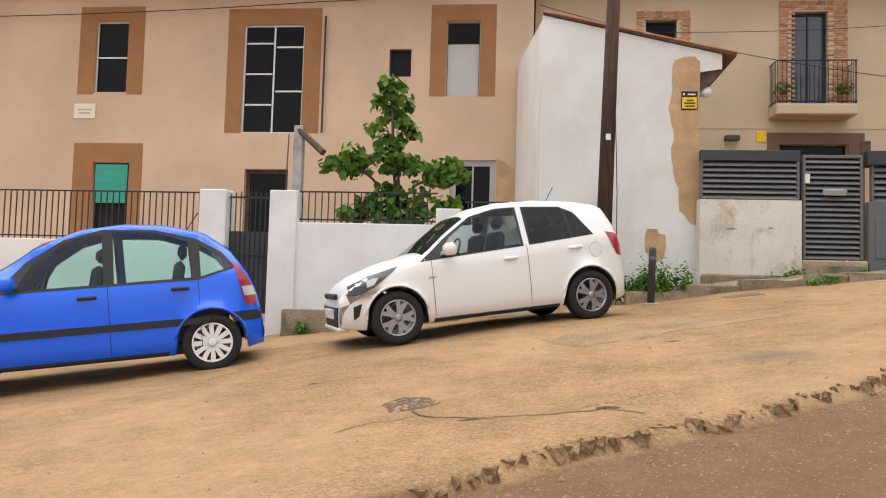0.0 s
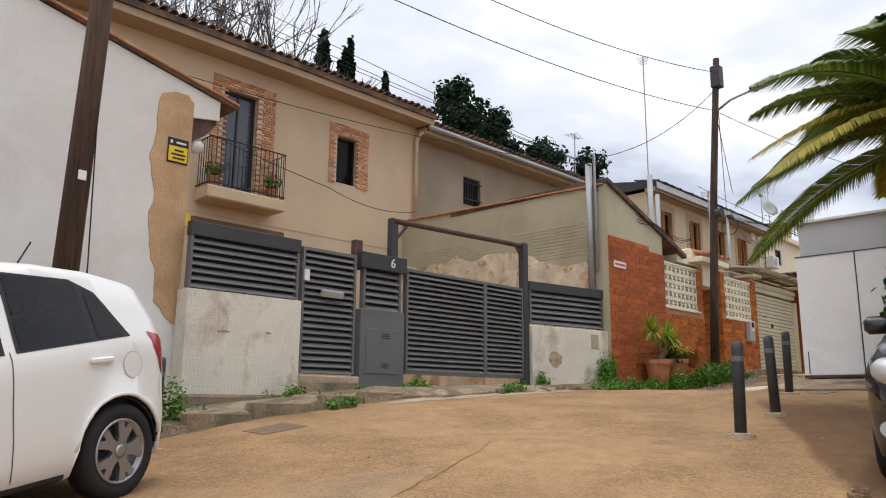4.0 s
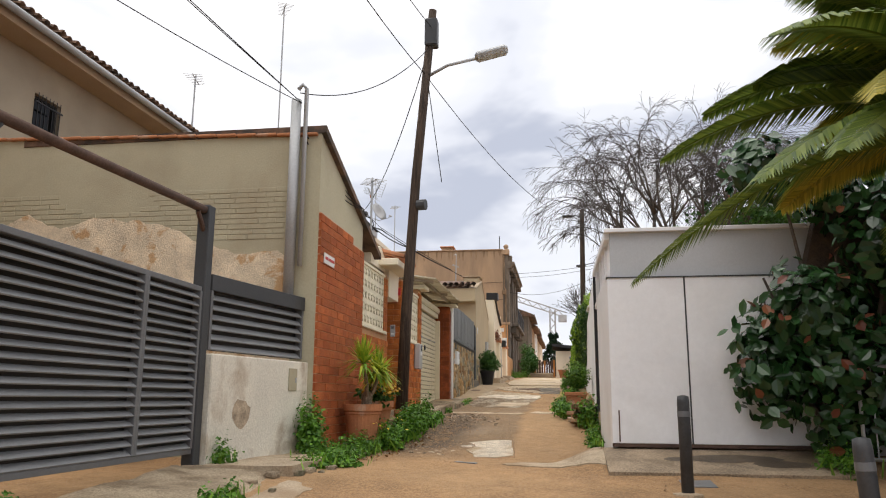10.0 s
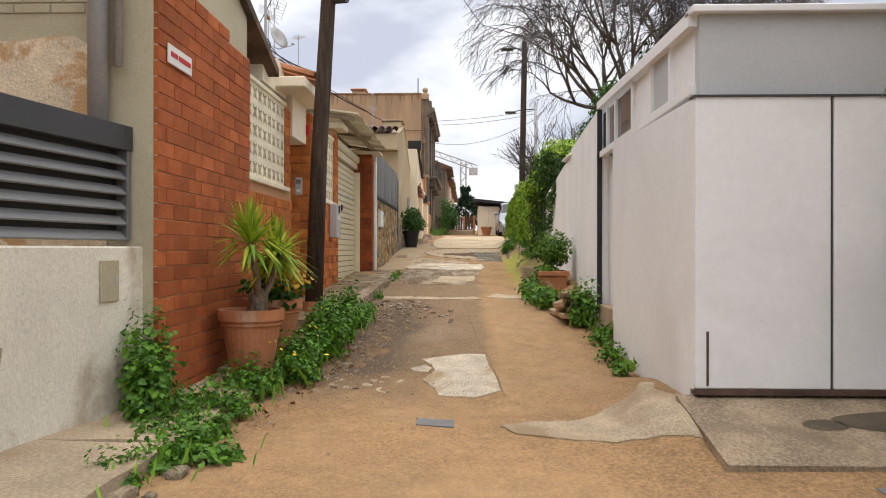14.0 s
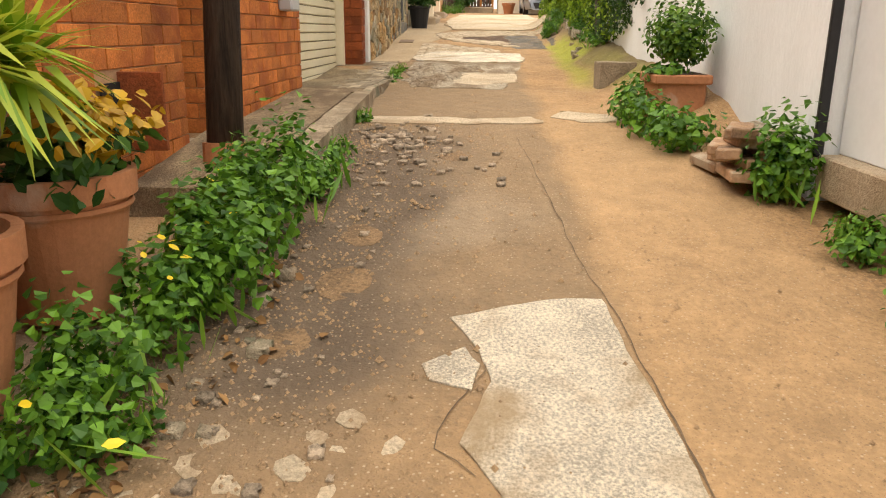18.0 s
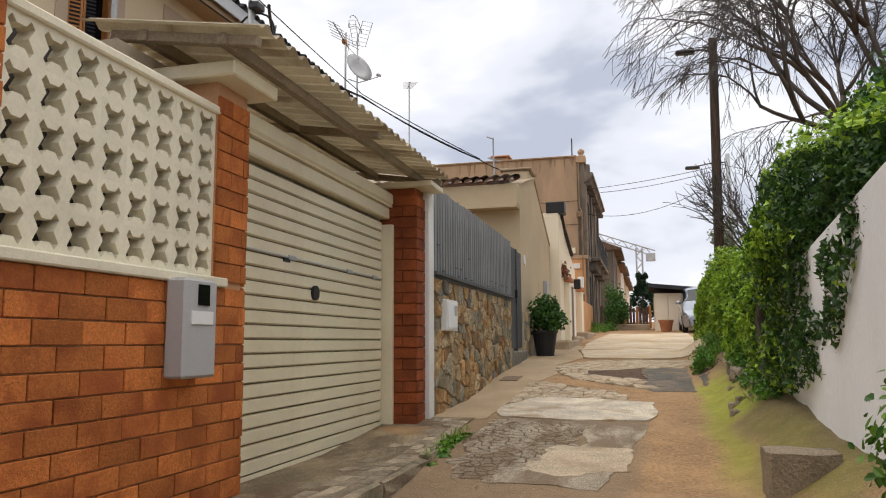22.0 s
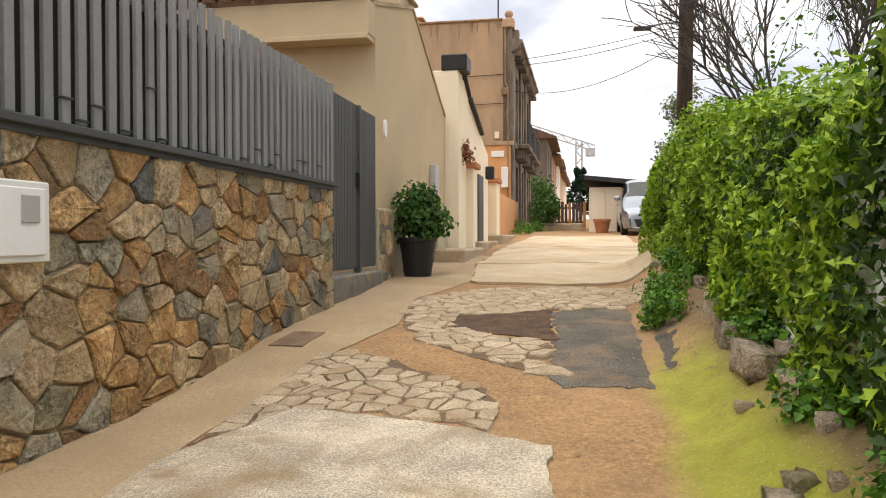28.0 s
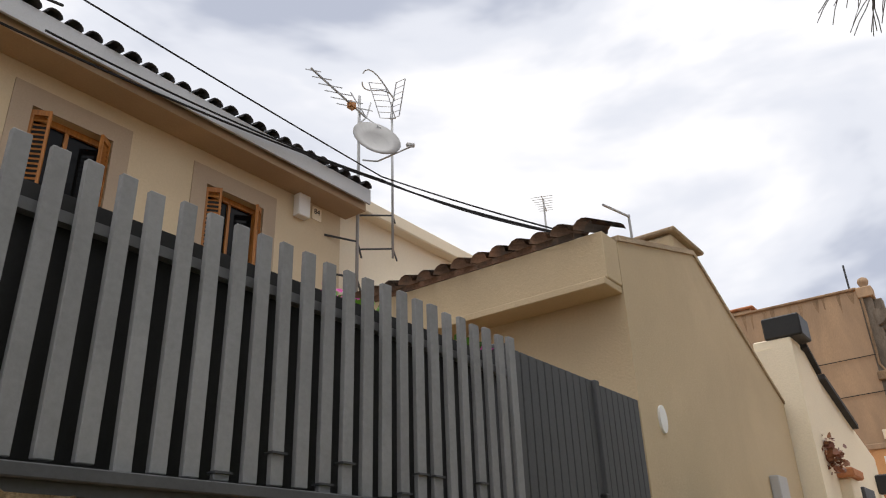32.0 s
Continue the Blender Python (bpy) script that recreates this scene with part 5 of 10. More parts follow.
# right side: white panelled workshop and wall
shop = thing("workshop", (14, 9.0, 2.0), "white-painted sheet-metal workshop with a doorway and clerestory windows", "outbuilding")
part("end_panel", bx(11.58, 11.66, 8.86, 9.75, 2.12, 4.06, 0.006), WHITEPAINT, shop)
part("end_panel", bx(11.58, 11.66, 7.2, 8.84, 2.12, 4.06, 0.006), WHITEPAINT, shop)
part("panel_seam", bx(11.6, 11.64, 8.84, 8.86, 2.12, 4.06), DARKMETAL, shop)
part("end_parapet", bx(11.66, 11.72, 7.0, 9.7, 4.06, 4.66, 0.006), GREYSHEET, shop)
part("parapet_cap", bx(11.6, 11.78, 6.95, 9.76, 4.63, 4.68, 0.006), WHITEPAINT, shop)
part("flashing", bx(11.57, 11.68, 7.2, 9.76, 4.055, 4.07), DARKMETAL, shop)
part("base_strip", bx(11.57, 11.66, 7.2, 9.75, 2.08, 2.12, 0.0), RUSTY, shop, "rusty bottom edge")
part("rust_mark", bx(11.574, 11.58, 9.66, 9.675, 2.14, 2.5), RUSTY, shop)
part("corner_post", bx(11.6, 11.7, 9.69, 9.752, 2.1, 4.06, 0.01), WHITEPAINT, shop)
part("side_panel", prism(B(), [(11.7, 1.7), (14.38, 1.8), (14.38, 4.12), (11.7, 4.06)], "y", 9.68, 9.745), WHITEPAINT, shop)
part("side_panel", prism(B(), [(15.3, 1.9), (17.5, 2.0), (17.5, 4.5), (15.3, 4.66)], "y", 9.6, 9.745), WALLWHITE, shop)
part("lower_wall", prism(B(), [(17.5, 2.0), (24.5, 2.2), (24.5, 3.7), (18.4, 4.35), (17.5, 4.42)], "y", 9.58, 9.735), WALLWHITE, shop)
part("wall_cap", bx(17.45, 18.3, 9.56, 9.78, 4.4, 4.44, 0.01), WALLWHITE, shop)
part("door_jamb", bx(15.27, 15.3, 9.7, 9.757, 2.4, 4.68, 0.006), BLACKMETAL, shop, "black metal door jamb")
part("door_jamb", bx(14.38, 14.42, 9.5, 9.745, 2.3, 4.12, 0.004), WHITEPAINT, shop)
part("door_leaf", bx(14.42, 15.27, 9.58, 9.62, 2.42, 4.12, 0.006), WHITEPAINT, shop)
part("threshold", bx(14.4, 15.25, 9.3, 9.74, 2.2, 2.42, 0.01), CONCRETE, shop)
part("transom", bx(11.72, 15.22, 9.66, 9.74, 4.1, 4.17, 0.004), WHITEPAINT, shop)
part("top_rail", prism(B(), [(11.7, 4.56), (15.3, 4.66), (15.3, 4.74), (11.7, 4.66)], "y", 9.6, 9.76), WHITEPAINT, shop)
for x in (12.3, 12.9, 13.6, 14.4, 14.85):
    part("mullion", bx(x - 0.03, x + 0.03, 9.66, 9.73, 4.16, 4.6), WHITEPAINT, shop)
for x0, x1, mm in ((11.75, 12.27, WHITEPAINT), (12.33, 12.87, GREYSHEET), (12.93, 13.57, WHITEPAINT), (13.63, 14.37, GLASSBLUE), (14.43, 14.82, GLASSBLUE), (14.88, 15.2, GLASSBLUE)):
    part("clerestory_pane", bx(x0, x1, 9.685, 9.7, 4.17, 4.59), mm, shop)
part("roof_sheet", bx(11.7, 17.5, 5.0, 9.6, 4.4, 4.46), GREYSHEET, shop)
part("back_wall", bx(11.66, 17.5, 4.9, 5.0, 1.9, 4.5), GREYSHEET, shop)
part("far_wall", bx(17.4, 17.5, 5.0, 9.58, 2.0, 4.45), WHITEWASH, shop)
part("end_continuation", bx(11.62, 11.66, 5.0, 7.2, 2.0, 4.5), GREYSHEET, shop)
SLABCONC = mat("worn_slab_concrete", (0.34, 0.26, 0.18), gk=1.6, var=0.3, scale=2.5, bump=0.5, dist=0.01, stain=(0.2, 0.15, 0.1), amount=0.4, stain_scale=1.5)
OILSTAIN = mat("damp_concrete", (0.1, 0.075, 0.05), rough=0.5, var=0.3, scale=5, bump=0.3)
slab = solo("concrete_slab", prism(B(), [(10.62, 1.5), (11.64, 1.5), (11.64, 2.07), (10.62, 1.885)], "y", 7.3, 9.86), SLABCONC, "stained concrete slab in front of the workshop", "slab")
for px, py, rx, ry in ((11.2, 8.5, 0.16, 0.5), (11.0, 8.05, 0.13, 0.3), (11.15, 9.1, 0.08, 0.14)):
    bm = B()
    ring = [bm.verts.new((px + rx * (1 + 0.35 * noise.noise((k * 0.5, px, 0))) * math.cos(k * 0.2618), py + ry * (1 + 0.3 * noise.noise((k * 0.5, py, 2))) * math.sin(k * 0.2618), 0)) for k in range(24)]
    bm.faces.new(ring)
    for v in bm.verts:
        v.co.z = 1.888 + (v.co.x - 10.62) * 0.1814
    solo("oil_stain", bm, OILSTAIN, "dark damp stain on the workshop slab", "stain", kind="structure")

# distant shed and timber fence
shed = thing("shed", (47, 9.7, 3.8), "cream shed with a sloping dark roof and double doors", "shed")
part("shed_wall", bx(46.9, 47.0, 9.5, 10.6, 3.7, 5.35), PALECREAM, shed)
part("shed_body", bx(47.0, 50, 7.0, 10.6, 3.7, 5.3), PALECREAM, shed)
part("shed_door", bx(46.85, 46.9, 9.55, 10.05, 3.8, 5.3, 0.01), PALECREAM, shed)
part("shed_door", bx(46.85, 46.9, 10.07, 10.56, 3.8, 5.3, 0.01), PALECREAM, shed)
part("shed_roof", prism(B(), [(6.9, 5.2), (10.8, 5.6), (10.8, 5.75), (6.9, 5.35)], "x", 46.5, 50.3), TILEDARK, shed)
tf = thing("timber_fence", (52, 11.7, 4.0), "brown slatted timber fence closing the lane", "fence")
for i in range(16):
    part("board", bx(51.98, 52.02, 10.7 + i * 0.15, 10.82 + i * 0.15, 3.8, 5.1 - 0.05 * (i % 3), 0.005), WOODORANGE if i % 4 == 0 else RUSTY, tf)
for z in (4.2, 4.8):
    part("fence_rail", bx(52.02, 52.06, 10.7, 13.0, z, z + 0.08), RUSTY, tf)
solo("low_step_wall", bx(48.5, 49, 10.8, 13.0, 3.6, 4.15, 0.04), CONCRETE, "low stone step across the end of the lane", "wall")


# ---- gate front of number 6 ----
STAINED = mat("damp_stain", (0.45, 0.36, 0.26), var=0.35, scale=9, grain=40, bump=0.3)
gatewall = thing("low_wall", (3.7, 13.9, 1.5), "weathered white low wall under the louvred fence", "wall")
part("wall_body", bx(2.93, 4.6, 13.88, 14.15, 1.2, 3.0), OLDWHITE, gatewall)
part("stone_footing", bx(2.95, 4.62, 13.8, 13.9, 1.3, 1.72, 0.03), KERB, gatewall)
SMUDGE = mat("dark_scuff", (0.3, 0.27, 0.23), var=0.35, scale=9, grain=40, bump=0.3)
for xs_, zs_, w_, h_ in ((3.45, 2.5, 0.09, 0.014), (4.1, 2.52, 0.045, 0.016)):
    part("scuff", prism(B(), [(xs_ + w_ * (1 + 0.4 * noise.noise((k * 0.9, xs_, 0))) * math.cos(k * 0.449), zs_ + h_ * (1 + 0.6 * noise.noise((k * 0.9, xs_, 5))) * math.sin(k * 0.449)) for k in range(14)], "y", 13.877, 13.882), SMUDGE, gatewall, "dark scuff")
gatewall2 = thing("low_wall", (10.7, 13.9, 1.8), "weathered white low wall with a brown stain beside the brick front", "wall")
SKEW = Matrix.Translation((9.72, 13.9, 0)) @ Matrix.Rotation(-0.168, 4, "Z") @ Matrix.Translation((-9.72, -13.9, 0))
part("wall_body", bx(9.72, 11.8, 13.86, 14.15, 1.5, 3.06, 0.012, SKEW), OLDWHITE, gatewall2)
part("meter_hatch", bx(11.28, 11.47, 13.845, 13.86, 2.7, 2.97, 0.004, SKEW), OLIVE, gatewall2, "cream metal meter hatch")
part("hatch_lock", bx(11.42, 11.45, 13.838, 13.846, 2.8, 2.86, 0.002, SKEW), PLASTICGREY, gatewall2)
stain = part("stain", prism(B(), [(10.3 + (0.17 + 0.05 * noise.noise((k * 0.7, 1, 0))) * math.cos(k * 0.349), 2.45 + (0.15 + 0.07 * noise.noise((k * 0.7, 5, 0))) * math.sin(k * 0.349)) for k in range(18)], "y", 13.8585, 13.861), STAINED, gatewall2, "brown damp stain")
stain.data.transform(Matrix.Translation(-ORG[gatewall2.name]) @ SKEW @ Matrix.Translation(ORG[gatewall2.name]))


def louvre_panel(parent, x0, x1, z0, z1, y, n, cap=0.0):
    """Slanted louvre blades between two stiles."""
    h = (z1 - z0) / n
    sl = 0.06
    me = mesh_of("louvre", prism(B(), [(y - 0.04, 0.0), (y - 0.048, 0.01), (y + 0.005, h * 0.66), (y + 0.014, h * 0.63)], "x", x0 + 0.03, x1 - 0.03), LOUVRE)
    for i in range(n):
        piece("louvre", me, parent, Matrix.Translation((0, 0, z0 + i * h)))
    # Black sheet added so the gaps between blades carry their shadow
    part("gap_shade", bx(x0 + 0.02, x1 - 0.02, y + 0.035, y + 0.042, z0, z1), SIGNBLACK, parent)
    for x in (x0, x1 - 0.04):
        part("stile", bx(x, x + 0.04, y - 0.05, y + 0.05, z0, z1, 0.004), GREYMETAL, parent)
    if cap:
        part("top_plate", bx(x0 - 0.01, x1 + 0.01, y - 0.06, y + 0.06, z1, z1 + cap, 0.004), DARKMETAL, parent, "dark top plate")


lf = thing("louvre_fence", (3.8, 13.95, 3.0), "grey metal louvre fence panel with a dark top plate", "fence", group="louvre fence panels")
louvre_panel(lf, 2.95, 4.58, 3.02, 3.68, 13.98, 7, 0.18)
lf2 = thing("louvre_fence", (10.8, 13.95, 3.1), "grey metal louvre fence panel with a dark top plate", "fence", group="louvre fence panels")
louvre_panel(lf2, 9.74, 11.72, 3.1, 3.72, 13.98, 6, 0.17)
lf2.matrix_basis = SKEW @ Matrix.Translation(ORG[lf2.name])
pg = thing("pedestrian_gate", (5.1, 13.95, 1.95), "grey louvred metal pedestrian gate with a letter box", "gate")
louvre_panel(pg, 4.64, 5.6, 2.02, 3.74, 13.98, 19)
part("gate_frame_top", bx(4.64, 5.6, 13.94, 14.03, 3.74, 3.79, 0.004), GREYMETAL, pg)
part("letter_box", bx(4.95, 5.32, 13.86, 13.94, 3.1, 3.2, 0.01, Matrix.Translation((0, 13.9, 3.15)) @ Matrix.Rotation(0.3, 4, "X") @ Matrix.Translation((0, -13.9, -3.15))), GALV, pg, "silver letter flap")
part("gate_lock", bx(4.66, 4.74, 13.9, 13.95, 3.3, 3.46, 0.006), PLASTICWHITE, pg)
part("gate_sill", bx(4.6, 5.65, 13.85, 14.1, 1.7, 2.0, 0.02), CONCRETE, pg)
mp6 = thing("meter_cabinet", (6.1, 13.9, 1.85), "grey metal meter cabinet with the house number 6", "cabinet")
part("cabinet_body", bx(5.68, 6.55, 13.9, 14.1, 1.8, 3.0, 0.006), GREYMETAL, mp6)
cd = part("cabinet_door", bx(5.78, 6.42, 13.885, 13.9, 2.05, 2.72, 0.006), GREYMETAL, mp6)
for z in (2.14, 2.17, 2.2, 2.58, 2.61, 2.64):
    part("vent_slot", bx(6.08, 6.24, 13.88, 13.885, z, z + 0.008), SIGNBLACK, cd)
louvre_panel(mp6, 5.74, 6.5, 3.0, 3.62, 13.98, 6)
plate = part("number_plate", bx(5.66, 6.57, 13.88, 14.06, 3.62, 3.86, 0.006), DARKMETAL, mp6, "dark plate")
text("6", 0.2, Matrix.Translation((6.27, 13.874, 3.74)) @ pose(0, 0, 0, 90, 0, 0), PLASTICWHITE, mp6, "house_number", 0.004)
part("rusty_stub", bx(5.62, 5.76, 14.0, 14.12, 3.6, 4.05, 0.01), RUSTY, mp6)
bg = thing("double_gate", (8.1, 13.95, 2.0), "large grey louvred double gate with a dark patch of paint", "gate")
louvre_panel(bg, 6.62, 8.5, 2.12, 3.68, 13.98, 19)
louvre_panel(bg, 8.5, 9.55, 2.12, 3.68, 13.98, 19)
part("gate_top", bx(6.62, 9.55, 13.94, 14.03, 3.68, 3.73, 0.004), GREYMETAL, bg)
part("gate_bottom", bx(6.62, 9.55, 13.94, 14.03, 2.07, 2.12, 0.004), GREYMETAL, bg)
gp = thing("gate_frame", (8, 14.0, 2.0), "dark rusty steel frame over the double gate", "frame")
part("post", bx(6.43, 6.57, 14.1, 14.22, 1.9, 4.55, 0.008), DARKMETAL, gp)
part("post", bx(9.56, 9.7, 13.92, 14.05, 1.8, 4.6, 0.008), DARKMETAL, gp)
part("top_bar", tube(B(), [(6.5, 14.1, 4.5), (9.62, 13.98, 4.55)], 0.045, 10), RUSTY, gp, smooth=True)
part("brace", tube(B(), [(6.52, 14.12, 4.2), (6.75, 14.1, 4.46)], 0.025, 8), DARKMETAL, gp)
part("brace", tube(B(), [(9.6, 13.98, 4.3), (9.42, 13.98, 4.5)], 0.025, 8), RUSTY, gp)

# kerbs and ledges in front of the gates: rough stones and slabs
rng = random.Random(5)
LEDGE = mat("trodden_ledge_concrete", gk=1.8, col=(0.43, 0.34, 0.235), var=0.25, scale=2.2, grain=50, bump=0.7, dist=0.015, stain=(0.2, 0.145, 0.09), amount=0.5, stain_scale=1.9, edge=0.14)
kerb = thing("kerb", (5, 13, 1.5), "rough stone kerb and broken concrete ledge before the gates", "kerb", kind="structure")


def stone_block(x0, x1, y0, y1, z0, z1, jag=0.03, seed=0):
    bm = bx(x0, x1, y0, y1, z0, z1)
    bmesh.ops.subdivide_edges(bm, edges=bm.edges[:], cuts=2, use_grid_fill=True)
    r = random.Random(seed)
    for v in bm.verts:
        v.co += Vector((r.uniform(-1, 1), r.uniform(-1, 1), r.uniform(-0.7, 0.7))) * jag
    return bm


def ledge_front(x):
    return float(np.interp(x, [1.5, 4.4, 5.0, 5.9, 7.2, 8.2, 9.9], [13.0, 13.02, 12.96, 12.86, 13.0, 12.9, 13.1])) + 0.05 * noise.noise((x * 2.4, 1.0, 4)) + 0.03 * noise.noise((x * 9, 3.0, 4))


# one low ledge of old concrete, broken and trodden, its front crumbling into the lane
bm = B()
grid = []
for i in range(105):
    x = 1.6 + i * 0.08
    rise = float(np.interp(x, [1.6, 4.6, 5.4, 6.4, 8.0, 10.0], [0.1, 0.1, 0.09, 0.075, 0.055, 0.03]))
    y0 = ledge_front(x)
    g = ground_z(x, y0)
    col_ = [bm.verts.new((x, y0 - 0.015, g - 0.15))]
    for j in range(13):
        f = j / 12
        y = y0 + (13.95 - y0) * f
        z = g + rise + 0.07 * f + 0.03 * noise.noise((x * 1.7, y * 2.2, 8)) + 0.014 * noise.noise((x * 7, y * 7, 8))
        z -= (0.06 * (1 - smooth(0, 0.12, f)) + 0.04 * max(0.0, noise.noise((x * 3.1, y * 4.0, 15)) - 0.1)) * smooth(4.8, 5.6, x)
        col_.append(bm.verts.new((x, y, z)))
    grid.append(col_)
for p_, q_ in zip(grid, grid[1:]):
    for j in range(13):
        bm.faces.new((p_[j], p_[j + 1], q_[j + 1], q_[j]))
bmesh.ops.recalc_face_normals(bm, faces=bm.faces)
part("ledge", bm, LEDGE, kerb, "broken trodden concrete ledge")
x = 1.6
for i, w in enumerate((0.95, 0.8, 1.0, 0.62, 0.7)):
    g = ground_z(x + w / 2, 13.0)
    bm = bx(x, x + w - 0.012, 12.92, 13.1, g - 0.2, g + 0.125 - 0.02 * (i > 3))
    bmesh.ops.subdivide_edges(bm, edges=bm.edges[:], cuts=3, use_grid_fill=True)
    q = random.Random(i + 5)
    for v in bm.verts:
        v.co += Vector((q.uniform(-1, 1), q.uniform(-1, 1), q.uniform(-1, 0.5))) * 0.011
    part("kerb_stone", bm, KERB, kerb)
    x += w
part("gate_sill", stone_block(4.62, 5.6, 13.8, 13.98, 1.5, 1.9, 0.012, 55), KERB, kerb, "brown stone sill under the gate")
for k in range(40):
    x = rng.uniform(7.5, 14.5)
    y = 12.95 - 0.2 * smooth(9, 12, x) + rng.uniform(-0.2, 0.15) - (0.2 if x > 12 else 0)
    s = rng.uniform(0.025, 0.085) * (0.55 if x > 11 else 1.0)
    part("loose_stone", stone_block(x - s, x + s, y - s * 0.8, y + s * 0.8, ground_z(x, y) - 0.05, ground_z(x, y) + s * 0.8, s * 0.2, k + 200), KERB, kerb, smooth=True)
for x0, x1 in ((9.6, 10.7), (10.72, 11.9), (11.92, 13.0), (13.02, 14.2)):
    g = ground_z(x0, 13.2)
    part("ledge_slab", stone_block(x0, x1, 12.9, 13.85 if x0 < 11.5 else 13.42, g - 0.2, g + 0.1, 0.015, int(x0 * 10)), CONCRETE, kerb)
# pavement before the brick fronts, with a broken kerb
MANHOLE = mat("rusted_iron_cover", (0.2, 0.13, 0.085), rough=0.7, var=0.3, scale=8, bump=0.4)
DRIVE = mat("stained_driveway", gk=1.8, col=(0.34, 0.26, 0.16), var=0.35, scale=2.5, grain=50, bump=0.5, dist=0.01, stain=(0.13, 0.085, 0.05), amount=0.6, stain_scale=2.2, stretch=(0.8, 1.6, 1), edge=0.2)
WALK = mat("trodden_concrete", gk=1.8, col=(0.42, 0.315, 0.2), var=0.18, scale=1.2, grain=50, bump=0.4, dist=0.008, stain=(0.34, 0.24, 0.14), amount=0.45, stain_scale=1.0, edge=0.3)
pave = thing("pavement", (17, 13, 2.3), "trodden tan concrete pavement with a broken kerb before the brick front", "pavement", kind="structure")
part("paving_slab", prism(B(), [(14.9, 2.0), (16.2, 2.1), (18.3, 2.2), (18.3, 2.5), (16.2, 2.4), (14.9, 2.26)], "y", 12.78, 13.44), DRIVE, pave)
for k in range(3):
    x0 = 15.1 + k * 1.04
    bm = prism(B(), [(x0, 1.95 + 0.05 * k), (x0 + 1.032, 1.95 + 0.05 * k), (x0 + 1.032, 2.385 + (x0 - 14.1) * 0.045), (x0, 2.385 + (x0 - 15.13) * 0.045)], "y", 12.56, 12.725)
    bmesh.ops.subdivide_edges(bm, edges=[e for e in bm.edges if e.calc_length() > 0.3], cuts=7)
    q = random.Random(300 + k)
    for v in bm.verts:
        v.co += Vector((0, q.uniform(-1, 1), q.uniform(-1, 0.6))) * 0.007
    part("kerb_stone", bm, LEDGE, pave)
part("driveway_slab", prism(B(), [(18.3, 2.3), (22.3, 2.5), (22.3, 2.63), (20.4, 2.5), (18.3, 2.5)], "y", 12.7, 13.6), DRIVE, pave)
for x0, x1 in ((18.32, 19.3), (19.32, 20.35), (20.37, 21.3), (21.32, 22.25)):
    part("edge_slab", stone_block(x0, x1, 12.62, 12.71, ground_z(x0, 12.5) - 0.1, 2.5 + 0.033 * max(0.0, x0 - 19.5), 0.012, int(x0 * 7)), KERB, pave)
# small worn tiles along the edge of the drive
TILEGREY = mat("worn_paving_tile", gk=1.6, col=(0.37, 0.3, 0.21), var=0.25, scale=6, grain=60, bump=0.5, stain=(0.16, 0.12, 0.08), amount=0.5, stain_scale=4, rand=0.3, edge=0.15)
tile_me = [mesh_of("paving_tile", bx(-w, w, -0.047, 0.047, -0.02, 0.006, 0.003), TILEGREY) for w in (0.094, 0.075, 0.11)]
q = random.Random(8)
for row in range(4):
    x0 = 18.5 + 0.07 * (row % 2)
    while x0 < 22.05:
        k = q.randrange(3)
        w = (0.1, 0.081, 0.116)[k]
        if q.random() < (1.0, 0.95, 0.75, 0.5)[row] * smooth(18.3, 19.6, x0 + 0.2):
            zt = 2.5 + 0.0684 * max(0.0, x0 + w - 20.4)
            piece("paving_tile", tile_me[k], pave, Matrix.Translation((x0 + w, 12.75 + row * 0.1, zt)) @ pose(0, 0, q.uniform(-0.003, 0.002), q.uniform(-1, 1), (-3.9 if x0 > 20.4 else 0) + q.uniform(-0.6, 0.6), q.uniform(-1.5, 1.5)))
        x0 += 2 * w
zc = surface_z(25.65, 12.9) + 0.014
part("manhole_cover", bx(25.4, 25.9, 12.76, 13.02, zc - 0.03, zc + 0.004, 0.003, Matrix.Translation((25.65, 12.9, zc)) @ Matrix.Rotation(-0.075, 4, "Y") @ Matrix.Translation((-25.65, -12.9, -zc))), MANHOLE, pave, "rusty manhole cover")

# ---- garden wall of the peach house ----
gw = thing("garden_wall", (-3, 12.6, 0.6), "whitewashed garden wall with square posts and black railings", "wall")
part("wall_body", bx(-3.75, 0.2, 12.6, 12.85, 0.7, 2.36, 0.01), WHITEWASH, gw)
part("wall_body", bx(-16, -5.4, 12.6, 12.85, -0.6, 2.0, 0.01), WHITEWASH, gw)
for x0 in (-5.4, -4.2, -10.2):
    part("post", bx(x0, x0 + 0.46, 12.55, 12.95, 0.3, 2.88, 0.015), WHITEWASH, gw)
part("plinth", stone_block(-3.8, -1.0, 12.15, 12.6, 0.1, 0.95, 0.02, 9), KERB, gw, "brown stone plinth")
for a, b, z0, z1 in ((-3.75, -1.45, 2.36, 2.88), (-9.7, -5.4, 2.0, 2.84), (-16, -10.2, 2.0, 2.84), (-1.0, 0.1, 2.36, 2.75)):
    for z in (z0 + 0.06, z1):
        part("rail", bx(a, b, 12.72, 12.745, z - 0.012, z + 0.012), BLACKMETAL, gw)
    me = mesh_of("railing_bar", bx(-0.008, 0.008, -0.008, 0.008, z0, z1 - 0.01), BLACKMETAL)
    for k in range(int((b - a) / 0.11)):
        piece("railing_bar", me, gw, Matrix.Translation((a + 0.05 + k * 0.11, 12.732, 0)))
part("end_post", bx(-1.45, -1.05, 12.56, 12.9, 2.3, 2.62, 0.01), WHITEWASH, gw)
part("broken_render", stone_block(-0.3, 0.25, 12.55, 12.8, 2.3, 2.75, 0.05, 77), PEELED, gw)
